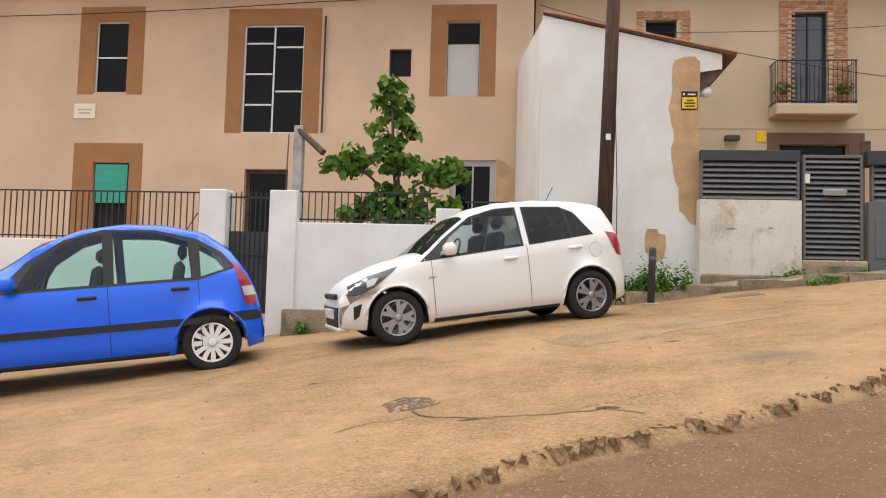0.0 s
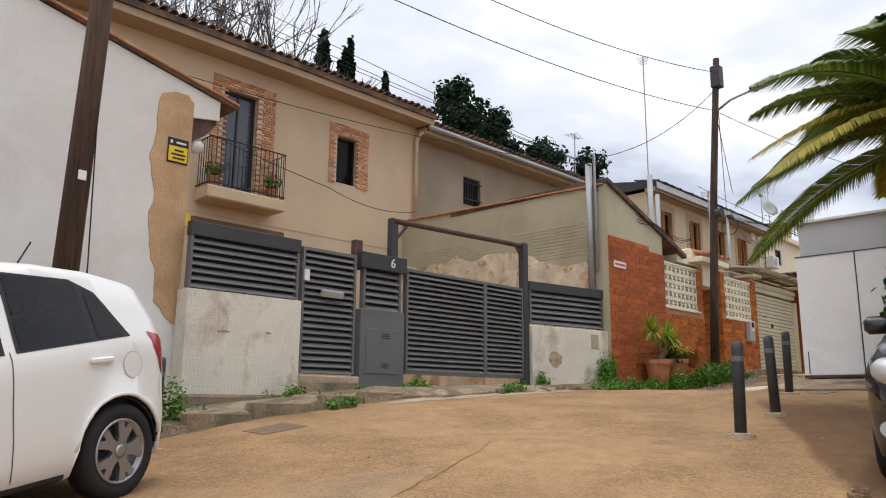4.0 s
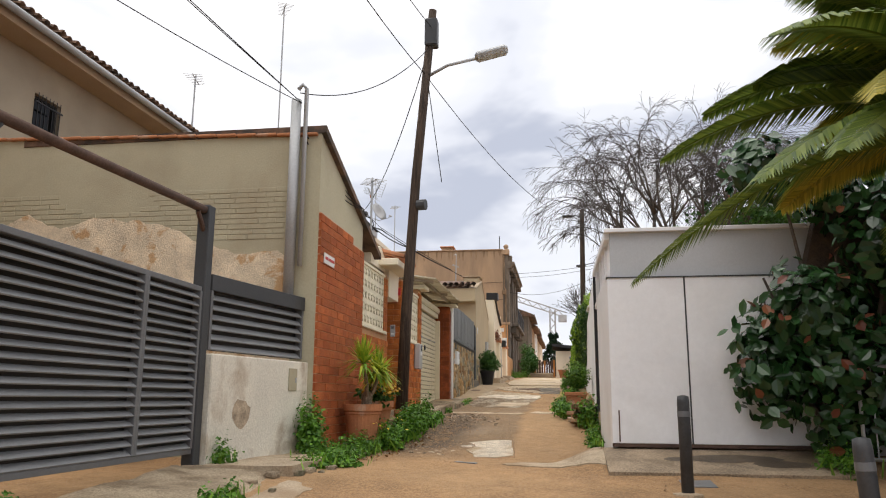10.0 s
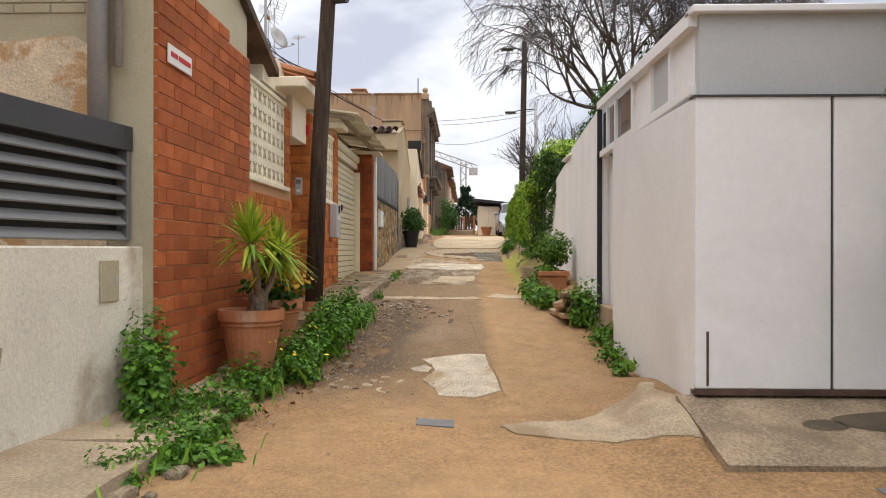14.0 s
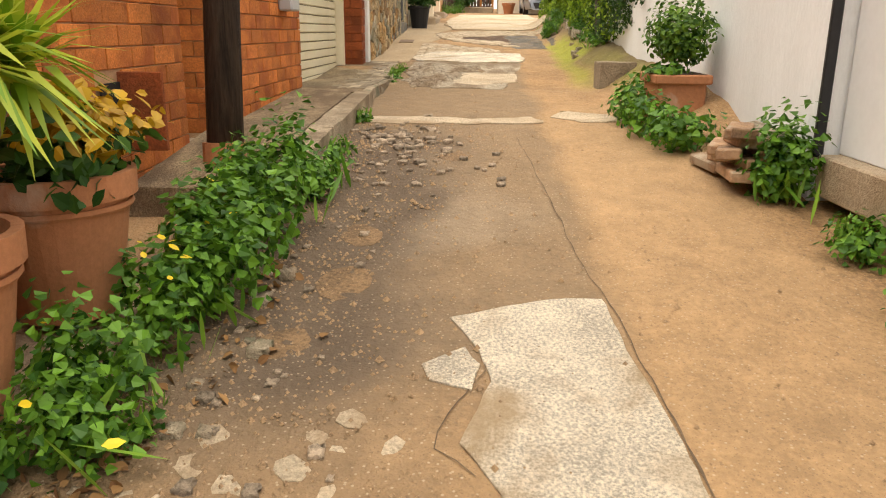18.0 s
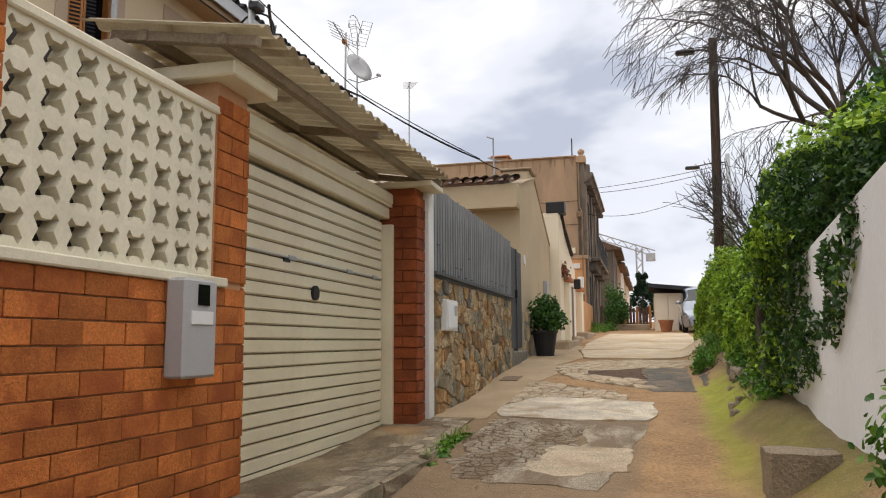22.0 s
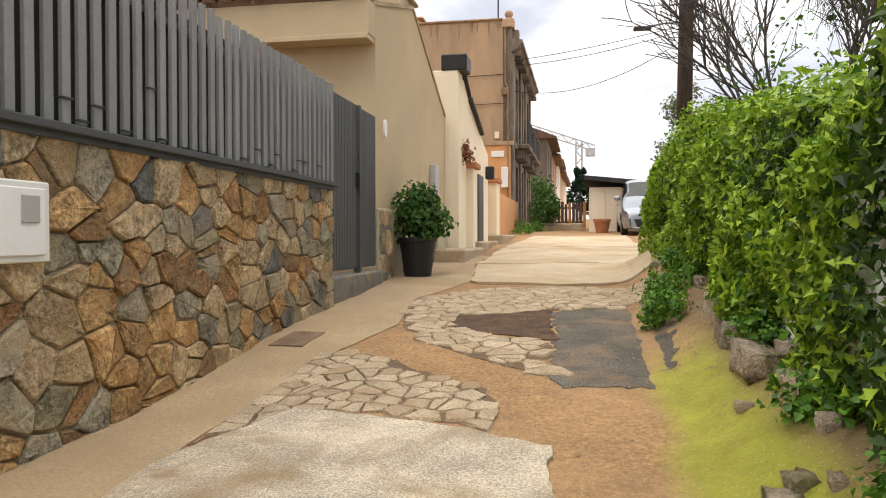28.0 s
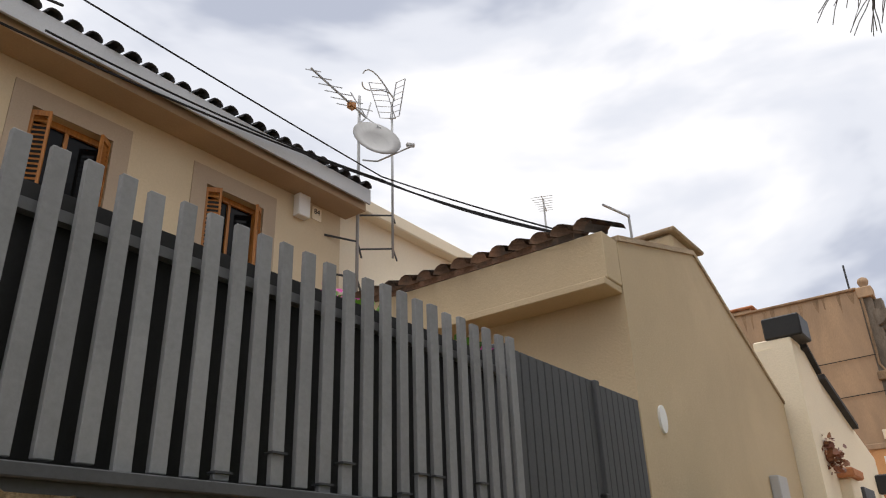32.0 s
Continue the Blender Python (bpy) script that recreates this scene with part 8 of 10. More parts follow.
# ---- plants ----
def leafmat(name, c1, c2, rough=0.45, spec=0.3, thin=0.25):
    """Leaves: a colour between two for each leaf, with light coming through."""
    m = bpy.data.materials.new(name)
    m.use_nodes = True
    n, l = m.node_tree.nodes, m.node_tree.links
    b = n["Principled BSDF"]
    g = n.new("ShaderNodeNewGeometry")
    r = n.new("ShaderNodeValToRGB")
    r.color_ramp.elements[0].color, r.color_ramp.elements[1].color = (*c1, 1), (*c2, 1)
    l.new(g.outputs["Random Per Island"], r.inputs["Fac"])
    l.new(r.outputs["Color"], b.inputs["Base Color"])
    b.inputs["Roughness"].default_value, b.inputs["Specular IOR Level"].default_value = rough, spec
    tr = n.new("ShaderNodeBsdfTranslucent")
    l.new(r.outputs["Color"], tr.inputs["Color"])
    mx = n.new("ShaderNodeMixShader")
    mx.inputs["Fac"].default_value = thin
    l.new(b.outputs["BSDF"], mx.inputs[1])
    l.new(tr.outputs["BSDF"], mx.inputs[2])
    l.new(mx.outputs["Shader"], n["Material Output"].inputs["Surface"])
    return m


# Lit and shaded colours of one and the same ivy
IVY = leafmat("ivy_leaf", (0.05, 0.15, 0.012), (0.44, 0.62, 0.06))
IVYSHADE = leafmat("shaded_ivy_leaf", (0.014, 0.045, 0.01), (0.06, 0.13, 0.022))
WEED = leafmat("weed_leaf", (0.025, 0.09, 0.012), (0.15, 0.33, 0.03))
BOXLEAF = leafmat("box_leaf", (0.02, 0.075, 0.01), (0.16, 0.3, 0.03))
GRASS = leafmat("grass_blade", (0.08, 0.2, 0.02), (0.24, 0.42, 0.05))
PALMLEAF = leafmat("palm_leaflet", (0.05, 0.1, 0.012), (0.2, 0.26, 0.04))
PALMDRY = leafmat("drying_palm_leaflet", (0.2, 0.2, 0.02), (0.5, 0.4, 0.06))
RUBBER = leafmat("rubber_leaf", (0.012, 0.045, 0.012), (0.035, 0.1, 0.03), 0.25, 0.5, 0.08)
RUBBERRED = leafmat("young_rubber_leaf", (0.16, 0.04, 0.02), (0.25, 0.1, 0.04), 0.3, 0.5, 0.1)
PINE = leafmat("pine_foliage", (0.008, 0.022, 0.012), (0.025, 0.05, 0.025), 0.7, 0.1, 0.1)
TREELEAF = leafmat("tree_leaf", (0.02, 0.08, 0.012), (0.17, 0.3, 0.035))
YUCCA = leafmat("yucca_leaf", (0.12, 0.26, 0.015), (0.5, 0.55, 0.06))
YELLOWLEAF = leafmat("yellow_succulent", (0.3, 0.16, 0.01), (0.65, 0.4, 0.03))
DARKLEAF = leafmat("dark_shrub_leaf", (0.015, 0.06, 0.01), (0.07, 0.17, 0.025))
FLOWER = leafmat("red_flower", (0.4, 0.02, 0.02), (0.5, 0.06, 0.08))
PINK = leafmat("pink_flower", (0.5, 0.02, 0.25), (0.6, 0.1, 0.4))
YELFLOWER = leafmat("yellow_flower", (0.7, 0.5, 0.01), (0.8, 0.6, 0.05))
BARK = mat("bark", (0.1, 0.08, 0.065), var=0.3, scale=5, bump=0.6, stretch=(1, 1, 0.3), dist=0.02)
TWIG = mat("grey_twig", (0.075, 0.065, 0.06), var=0.2, bump=0.2)
RS = np.random.RandomState(3)


DRYLEAF = leafmat("dry_leaf", (0.3, 0.17, 0.07), (0.16, 0.08, 0.035), 0.8, 0.1, 0.0)


def leaves(pts, nrm, size, shape="oval", fold=0.25, jitter=0.6, rs=RS, hang=0.0):
    """Vertices and faces of one small folded leaf at each point; nrm: the way it faces."""
    pts, nrm = np.asarray(pts, float), np.asarray(nrm, float)
    n = len(pts)
    nrm = nrm + rs.normal(0, jitter, (n, 3))
    nrm /= np.linalg.norm(nrm, axis=1)[:, None] + 1e-9
    up = rs.normal(0, 1, (n, 3))
    up[:, 2] -= hang
    a = up - nrm * np.sum(up * nrm, 1)[:, None]
    a /= np.linalg.norm(a, axis=1)[:, None] + 1e-9
    b = np.cross(nrm, a)
    s = (size * (0.6 + 0.8 * rs.rand(n)))[:, None]
    if shape == "ivy":
        out = [(0, -0.1), (0.5, 0.1), (0.35, 0.45), (0, 1.0), (-0.35, 0.45), (-0.5, 0.1)]
    elif shape == "lobed":
        out = [(0, -0.05), (0.62, -0.02), (0.26, 0.4), (0, 1.05), (-0.26, 0.4), (-0.62, -0.02)]
    elif shape == "blade":
        out = [(0, 0), (0.06, 0.3), (0.05, 0.7), (0, 1.0), (-0.05, 0.7), (-0.06, 0.3)]
    else:
        out = [(0, 0), (0.3, 0.3), (0.28, 0.65), (0, 1.0), (-0.28, 0.65), (-0.3, 0.3)]
    vs = np.empty((n, 6, 3))
    for i, (u, v) in enumerate(out):
        vs[:, i] = pts + s * (u * b + (v - 0.4) * a + fold * abs(u) * nrm)
    idx = np.arange(n)[:, None] * 6
    fc = np.concatenate([idx + np.array([[0, 1, 2, 3]]), idx + np.array([[0, 3, 4, 5]])])
    return vs.reshape(-1, 3), fc


def leaf_part(name, data, material, parent, label="", kind=""):
    o = ORG[parent.name]
    v, f = data
    me = bpy.data.meshes.new(name)
    me.from_pydata((v - np.array(o)).tolist(), [], f.tolist())
    me.materials.append(material)
    ob = new(name, me)
    ob.parent = parent
    ORG[ob.name] = o
    return tagged(ob, label, kind=kind)


def joined(*sets):
    vs, fs, k = [], [], 0
    for v, f in sets:
        vs.append(v)
        fs.append(f + k)
        k += len(v)
    return np.concatenate(vs), np.concatenate(fs)


def clump_points(centre, radii, n, rs=RS, shell=0.55):
    """Points in the outer part of an uneven ellipsoid, and the outward way."""
    d = rs.normal(0, 1, (n, 3))
    d /= np.linalg.norm(d, axis=1)[:, None]
    wob = np.array([1 + 0.35 * noise.noise(Vector(q * 1.7) + Vector(centre)) for q in d])
    r = (shell + (1 - shell) * rs.rand(n)) * wob
    return np.array(centre) + d * np.array(radii) * r[:, None], d


def shrub(name, label, loc, blobs, n, size, material, shape="oval", category="shrub", group="", stem=True):
    """A bush: stems from its foot and leaves on several uneven clumps."""
    t = thing(name, loc, label, category, group)
    sets = []
    for c, r in blobs:
        p, d = clump_points(c, r, max(20, int(n * r[0] * r[1])), shell=0.35)
        sets.append(leaves(p, d + np.array([0, 0, 0.5]), size, shape))
        if stem:
            part("stem", tube(B(), [Vector(loc) - Vector((0, 0, 0.05)), (Vector(loc) + Vector(c)) / 2 + Vector((0.03, 0.02, 0)), c], 0.012, 5, 0.005), BARK, t)
    leaf_part("foliage", joined(*sets), material, t, kind="stuff")
    return t


def weeds(loc, r, h, n, material=WEED, grass=20, label="green weeds growing at the foot of the wall"):
    x, y = loc
    z = ground_z(x, y)
    t = thing("weed_clump", (x, y, z), label, "weeds", group="weed clumps")
    n = int(n * 4.5)
    k = max(4, int(9 * r / 0.3))
    sets = []
    for i in range(k):
        a, q = RS.rand() * 6.28, math.sqrt(RS.rand()) * r
        cx, cy = x + math.cos(a) * q, y + math.sin(a) * q * 0.6
        hh = h * (0.45 + 0.65 * RS.rand())
        p, d = clump_points((cx, cy, ground_z(cx, cy) + hh * 0.5), (min(0.15, 0.05 + h * 0.5), min(0.14, 0.045 + h * 0.4), hh * 0.6), n // k, shell=0.15)
        sets.append(leaves(p, d + np.array([0, 0, 0.8]), 0.032 if h < 0.5 else 0.04, "ivy"))
    leaf_part("foliage", joined(*sets), material, t, kind="stuff")
    if grass:
        p = np.stack([x + RS.normal(0, r * 0.7, grass), y + RS.normal(0, r * 0.4, grass), np.full(grass, z + 0.08)], 1)
        p[:, 2] = [ground_z(a, b) + 0.08 for a, b in p[:, :2]]
        v, f = leaves(p, np.tile([1.0, 0, 0], (grass, 1)), min(0.22, 0.02 + h * 0.55), "blade", 0.1, 0.8, RS, -4.0)
        leaf_part("grass", (v, f), GRASS, t, kind="stuff")
    return t


for args in (((11.45, 13.36), 0.3, 0.75, 460), ((11.6, 12.98), 0.4, 0.28, 240), ((10.95, 12.98), 0.35, 0.25, 200), ((10.3, 12.92), 0.3, 0.2, 120), ((12.5, 12.95), 0.4, 0.32, 300), ((13.1, 12.78), 0.4, 0.42, 320), ((13.8, 12.7), 0.4, 0.5, 360), ((14.4, 12.72), 0.4, 0.5, 380), ((14.95, 12.7), 0.4, 0.55, 420),
             ((15.3, 12.5), 0.22, 0.32, 160), ((16.0, 12.52), 0.12, 0.14, 40), ((17.2, 12.52), 0.1, 0.1, 24), ((10.6, 12.75), 0.3, 0.18, 100), ((9.85, 13.75), 0.12, 0.4, 70), ((6.7, 13.75), 0.25, 0.35, 150), ((5.55, 13.75), 0.15, 0.2, 80),
             ((4.4, 13.75), 0.3, 0.3, 160), ((3.3, 13.7), 0.3, 0.22, 120), ((4.6, 12.9), 0.22, 0.16, 90), ((7.9, 12.85), 0.22, 0.2, 90), ((2.2, 13.2), 0.5, 0.7, 420), ((1.6, 13.5), 0.5, 0.5, 300), ((-3.4, 12.2), 0.2, 0.25, 80),
             ((13.0, 12.56), 0.08, 0.07, 24), ((13.75, 9.86), 0.15, 0.2, 60), ((14.5, 9.84), 0.14, 0.26, 80), ((15.2, 9.92), 0.22, 0.5, 220), ((13.1, 9.85), 0.15, 0.2, 60), ((10.9, 7.5), 0.3, 0.4, 200), ((10.6, 6.9), 0.3, 0.35, 160),
             ((26.3, 10.15), 0.25, 0.35, 200), ((27.2, 10.0), 0.35, 0.35, 260), ((28.4, 9.9), 0.4, 0.3, 240), ((24.6, 9.75), 0.25, 0.3, 180), ((23.4, 9.8), 0.25, 0.2, 120), ((22.3, 9.8), 0.3, 0.2, 120), ((20.55, 12.6), 0.12, 0.04, 16, WEED, 26), ((20.75, 12.6), 0.12, 0.05, 22, WEED, 26), ((20.95, 12.6), 0.12, 0.06, 26, WEED, 26), ((21.15, 12.59), 0.12, 0.05, 22, WEED, 26), ((21.35, 12.58), 0.1, 0.04, 10, WEED, 18), ((20.35, 12.6), 0.1, 0.03, 6, WEED, 12), ((46.5, 12.7), 0.8, 0.5, 300), ((44.5, 12.7), 0.5, 0.3, 160)):
    weeds(*args)
shrub("herb_patch", "broad-leaved green plants over loose bricks", (16.6, 10.15, 2.3), [((16.3, 10.2, 2.42), (0.3, 0.28, 0.18)), ((16.75, 10.3, 2.45), (0.3, 0.22, 0.2)), ((17.3, 10.35, 2.48), (0.35, 0.2, 0.2)), ((17.7, 10.15, 2.55), (0.3, 0.25, 0.2)), ((17.1, 10.15, 2.76), (0.26, 0.2, 0.07))], 5200, 0.045, WEED, "ivy", "plants", stem=False)
pot = thing("planter", (17.15, 10.05, 2.5), "square terracotta planter half hidden by leaves", "planter")
part("tub", bx(16.9, 17.42, 9.88, 10.24, 2.35, 2.72, 0.02), TERRACOTTA, pot)
part("rim", bx(16.87, 17.45, 9.85, 10.27, 2.68, 2.75, 0.01), TERRACOTTA, pot)
part("soil", bx(16.91, 17.41, 9.89, 10.23, 2.735, 2.755), SOILSHADE, pot)
shrub("clipped_shrub", "round clipped green shrub in a terracotta planter", (17.2, 10.05, 2.75), [((17.2, 10.05, 3.07), (0.3, 0.28, 0.24)), ((17.14, 10.03, 2.95), (0.22, 0.2, 0.16))], 16000, 0.042, BOXLEAF)
q = np.random.RandomState(12)
p = np.concatenate([np.stack([q.normal(cx, w, k), q.normal(cy, w * 0.6, k), np.zeros(k)], 1) for cx, cy, w, k in ((12.85, 12.66, 0.14, 70), (14.15, 12.5, 0.1, 36), (13.5, 12.52, 0.2, 30), (11.6, 12.75, 0.3, 30))])
p[:, 2] = [surface_z(a, b) + 0.012 for a, b in p[:, :2]]
dl = thing("dry_leaves", (13.2, 12.6, 1.95), "brown fallen leaves lying below the weeds", "leaves")
leaf_part("leaf_litter", leaves(p, np.tile([0, 0, 1.0], (len(p), 1)), 0.045, "oval", 0.3, 0.7, q), DRYLEAF, dl, kind="stuff")
blk = thing("stone_block", (20.0, 10.05, 2.6), "grey weathered stone block on the mossy bank", "stone")
part("stone", stone_block(19.45, 19.8, 9.88, 10.28, 2.2, 2.74, 0.012, 71), KERB, blk)
ROCK = mat("bank_rock", gk=1.6, col=(0.5, 0.41, 0.31), var=0.3, scale=4, grain=40, bump=0.9, dist=0.03, stain=(0.2, 0.18, 0.08), amount=0.4, stain_scale=3)
OLDBRICK = mat("old_brick", (0.36, 0.22, 0.13), var=0.3, scale=7, bump=0.6, rand=0.3, stain=(0.42, 0.34, 0.25), amount=0.4, stain_scale=5)
pile = thing("brick_pile", (15.6, 10.05, 2.25), "heap of old bricks and mortar beside the doorway", "rubble")
for i in range(14):
    q = random.Random(i)
    part("old_brick", bx(-0.14, 0.14, -0.07, 0.07, -0.03, 0.03, 0.008, pose(15.6 + q.uniform(-0.22, 0.22), 10.0 + q.uniform(-0.12, 0.15), 2.28 + 0.055 * (i // 3), q.uniform(-6, 6), q.uniform(-6, 6), q.uniform(-25, 25))), OLDBRICK, pile)
part("mortar_lump", stone_block(15.5, 16.0, 9.76, 9.95, 2.2, 2.5, 0.05, 5), ROCK, pile, smooth=True)

# bank stones along the ivy
bank = thing("bank_stones", (26, 10, 2.8), "pale stones and lumps along the planted bank", "stones")
for i in range(30):
    q = random.Random(i + 900)
    x = q.uniform(22.5, 30.5)
    y = 9.85 + q.uniform(-0.25, 0.3)
    s = q.uniform(0.02, 0.075)
    part("stone", stone_block(x - s, x + s * 1.2, y - s * 0.7, y + s * 0.7, ground_z(x, y) - 0.08, ground_z(x, y) + s * 0.5, s * 0.22, i + 400), ROCK if i % 3 else KERB, bank, smooth=True)
for i, (x, y, a, b) in enumerate(((25.7, 9.8, 0.32, 0.16), (25.0, 9.84, 0.3, 0.16), (24.35, 9.86, 0.34, 0.16), (24.6, 9.62, 0.3, 0.14), (23.7, 9.78, 0.26, 0.15), (24.15, 9.72, 0.2, 0.12), (23.0, 9.6, 0.3, 0.13), (26.9, 9.78, 0.22, 0.12), (22.3, 9.7, 0.18, 0.12))):
    bm = stone_block(x - a * 0.75, x + a * 0.75, y - b * 0.75, y + b * 0.75, ground_z(x, y) - 0.12, ground_z(x, y) + 0.045, 0.03, 800 + i)
    part("rock", bm, ROCK, bank, "flat pale rock", smooth=True)

# ivy over the wall
ivy = thing("ivy", (25, 9.6, 2.8), "dense green ivy hanging over the lane wall", "ivy")
part("branch", tube(B(), [(22.3, 9.85, 2.8), (22.4, 9.9, 3.6), (22.1, 9.8, 4.6), (21.6, 9.5, 5.2)], 0.05, 6, 0.02), BARK, ivy)
n = 72000
X = 18.4 + 13.4 * RS.rand(n) ** 0.92
hgt = np.interp(X, [18.6, 19.3, 20.7, 21.5, 22.3, 22.7, 22.95, 24, 25.4, 26.2, 28, 29, 31, 32], [4.45, 4.75, 4.95, 5.1, 5.15, 4.8, 4.32, 4.33, 4.5, 4.52, 4.85, 4.95, 4.9, 4.5])
low = np.interp(X, [18.3, 18.8, 19.3, 19.8, 20.3, 21.6, 23.2, 24.6, 32], [4.42, 4.36, 4.0, 3.54, 3.18, 2.94, 2.92, 2.92, 3.02])
Z = low + (hgt - low) * RS.rand(n) ** 0.85
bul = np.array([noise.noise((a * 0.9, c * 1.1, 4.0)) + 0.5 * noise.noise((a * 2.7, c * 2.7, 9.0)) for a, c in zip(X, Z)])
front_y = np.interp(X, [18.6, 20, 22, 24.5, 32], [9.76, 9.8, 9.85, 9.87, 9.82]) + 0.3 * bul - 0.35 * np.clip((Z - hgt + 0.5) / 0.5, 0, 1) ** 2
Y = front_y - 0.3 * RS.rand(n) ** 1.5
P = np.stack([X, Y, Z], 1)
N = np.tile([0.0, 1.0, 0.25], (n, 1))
# Light put into colour: bulges bright, hollows and the near end dark
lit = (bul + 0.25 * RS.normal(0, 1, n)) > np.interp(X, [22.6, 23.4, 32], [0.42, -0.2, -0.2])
leaf_part("ivy_leaves", leaves(P[lit], N[lit], 0.045, "lobed", 0.25, 0.75, RS, 0.8), IVY, ivy, "ivy leaves in a lit green", kind="stuff")
leaf_part("ivy_leaves", leaves(P[~lit], N[~lit], 0.046, "lobed", 0.25, 0.8, RS, 0.8), IVYSHADE, ivy, "ivy leaves in a dark shaded green", kind="stuff")
n = 11000
X = 19.1 + 12.7 * RS.rand(n)
hg = np.interp(X, [18.6, 19.3, 20.7, 21.5, 22.3, 22.7, 22.95, 24, 25.4, 26.2, 28, 29, 31, 32], [4.45, 4.75, 4.95, 5.1, 5.15, 4.8, 4.32, 4.33, 4.5, 4.52, 4.85, 4.95, 4.9, 4.5])
P = np.stack([X, 9.7 - 1.3 * RS.rand(n), hg - 0.08 + 0.22 * RS.rand(n) ** 2], 1)
leaf_part("ivy_top", leaves(P, np.tile([0, 0.3, 1.0], (n, 1)), 0.048, "lobed"), IVY, ivy, kind="stuff")
# Block in the ivy, black so that the inner shade is its colour
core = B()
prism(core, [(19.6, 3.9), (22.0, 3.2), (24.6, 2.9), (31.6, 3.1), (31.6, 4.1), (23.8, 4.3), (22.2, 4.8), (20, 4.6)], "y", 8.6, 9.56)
part("thicket_shade", core, INNERSHADE, ivy, "black block for the shade inside the ivy")


# bare trees
def bare_tree(loc, height, spread, seed, label="bare grey-barked tree with fine branching twigs", depth=7, trunk=0.25, lean=(0, 0), droop=-0.07, fine=0.007, limbs=5):
    """A leafless tree: limbs that fan out from a short trunk and fork down to fine, slightly curled twigs."""
    r = random.Random(seed)
    t = thing("bare_tree", loc, label, "tree")
    bm = B()
    tw = B()

    def bend(d, amount):
        return (Matrix.Rotation(amount, 3, Vector((r.uniform(-1, 1), r.uniform(-1, 1), r.uniform(-1, 1))).normalized()) @ d).normalized()

    def grow(p, d, length, rad, k):
        pts = [p]
        for i in range(3):
            d = (bend(d, r.uniform(0.05, 0.3)) + Vector((0, 0, 0.07 if k > 3 else -droop))).normalized()
            pts.append(pts[-1] + d * length / 3)
        tube(bm if k > 4 else tw, pts, max(fine + 0.001, rad), 6 if k > 4 else 3, max(fine, rad * 0.7))
        if k == 0:
            return
        if k < 5:
            for q in (pts[1], pts[2]):
                m = q + bend(d, r.uniform(0.4, 1.0)) * length * r.uniform(0.3, 0.5)
                tube(tw, [q, m, m + (m - q) * 0.7 - Vector((0, 0, max(0.0, droop) * length))], max(fine, rad * 0.3), 3, fine * 0.7)
        for i in range(2 if k < depth - 2 and r.random() < 0.6 else 3):
            grow(pts[-1], bend(d, r.uniform(0.25, 0.75)), length * r.uniform(0.66, 0.88), rad * 0.63, k - 1)
    foot = Vector(loc)
    top = foot + Vector((lean[0], lean[1], 1)).normalized() * height * 0.28
    tube(bm, [foot - Vector((0, 0, 0.3)), foot.lerp(top, 0.5) + Vector((0.06, 0.04, 0)), top], trunk, 8, trunk * 0.8)
    for i in range(limbs):
        az = i * 6.283 / limbs + r.uniform(-0.3, 0.3)
        out = r.uniform(0.5, 1.0) * spread
        grow(top, Vector((math.cos(az) * out + lean[0], math.sin(az) * out + lean[1], 1)).normalized(), height * 0.2, trunk * 0.6, depth - 1)
    part("trunk", bm, BARK, t, smooth=True)
    part("twig", tw, TWIG, t, kind="stuff")
    return t


bare_tree((31.2, 5.5, 3.0), 10.4, 1.4, 4, "large bare tree with drooping fine twigs behind the ivy", depth=8, trunk=0.2, droop=0.17, fine=0.0055, limbs=8)
fig = bare_tree((27.9, 8.75, 3.0), 4.0, 1.2, 9, "leafless fig tree with knobbly twigs and a few young leaves", depth=5, trunk=0.05, fine=0.005)
pf, df = clump_points((27.9, 8.8, 5.3), (1.6, 0.9, 0.7), 240, shell=0.2)
leaf_part("young_leaf", leaves(pf, df + np.array([0, 0, 0.6]), 0.045, "oval"), WEED, fig, "young green leaves", kind="stuff")
bare_tree((-2.0, 33, 6.0), 13, 0.7, 12, depth=6)
bare_tree((8.0, 33, 6.0), 13.5, 0.7, 15, depth=6)
bare_tree((13.5, 34.5, 6.0), 14.5, 0.7, 21, depth=6)
bare_tree((17.4, 33, 6.0), 12, 0.7, 25, depth=5)


def leafy_tree(loc, height, blobs, n, size, material, label, trunk=0.25):
    t = thing("tree", loc, label, "tree")
    x, y, z = loc
    sets = []
    part("trunk", tube(B(), [(x, y, z - 0.3), (x + 0.1, y, z + height * 0.4), (x, y + 0.1, z + height * 0.75)], trunk, 8, trunk * 0.4), BARK, t, smooth=True)
    for c, r in blobs:
        c = (x + c[0], y + c[1], z + c[2])
        part("limb", tube(B(), [(x + 0.05, y, z + height * 0.45), ((x + c[0]) / 2, (y + c[1]) / 2, (z + height * 0.5 + c[2]) / 2), c], trunk * 0.35, 5, 0.03), BARK, t)
        for i in range(9):
            cc = np.array(c) + np.clip(RS.normal(0, 0.45, 3), -0.8, 0.8) * np.array(r)
            p, d = clump_points(cc, np.array(r) * 0.55, n // 9, shell=0.35)
            sets.append(leaves(p, d + np.array([0, 0, 0.4]), size, "oval"))
    leaf_part("crown", joined(*sets), material, t, kind="stuff")
    return t


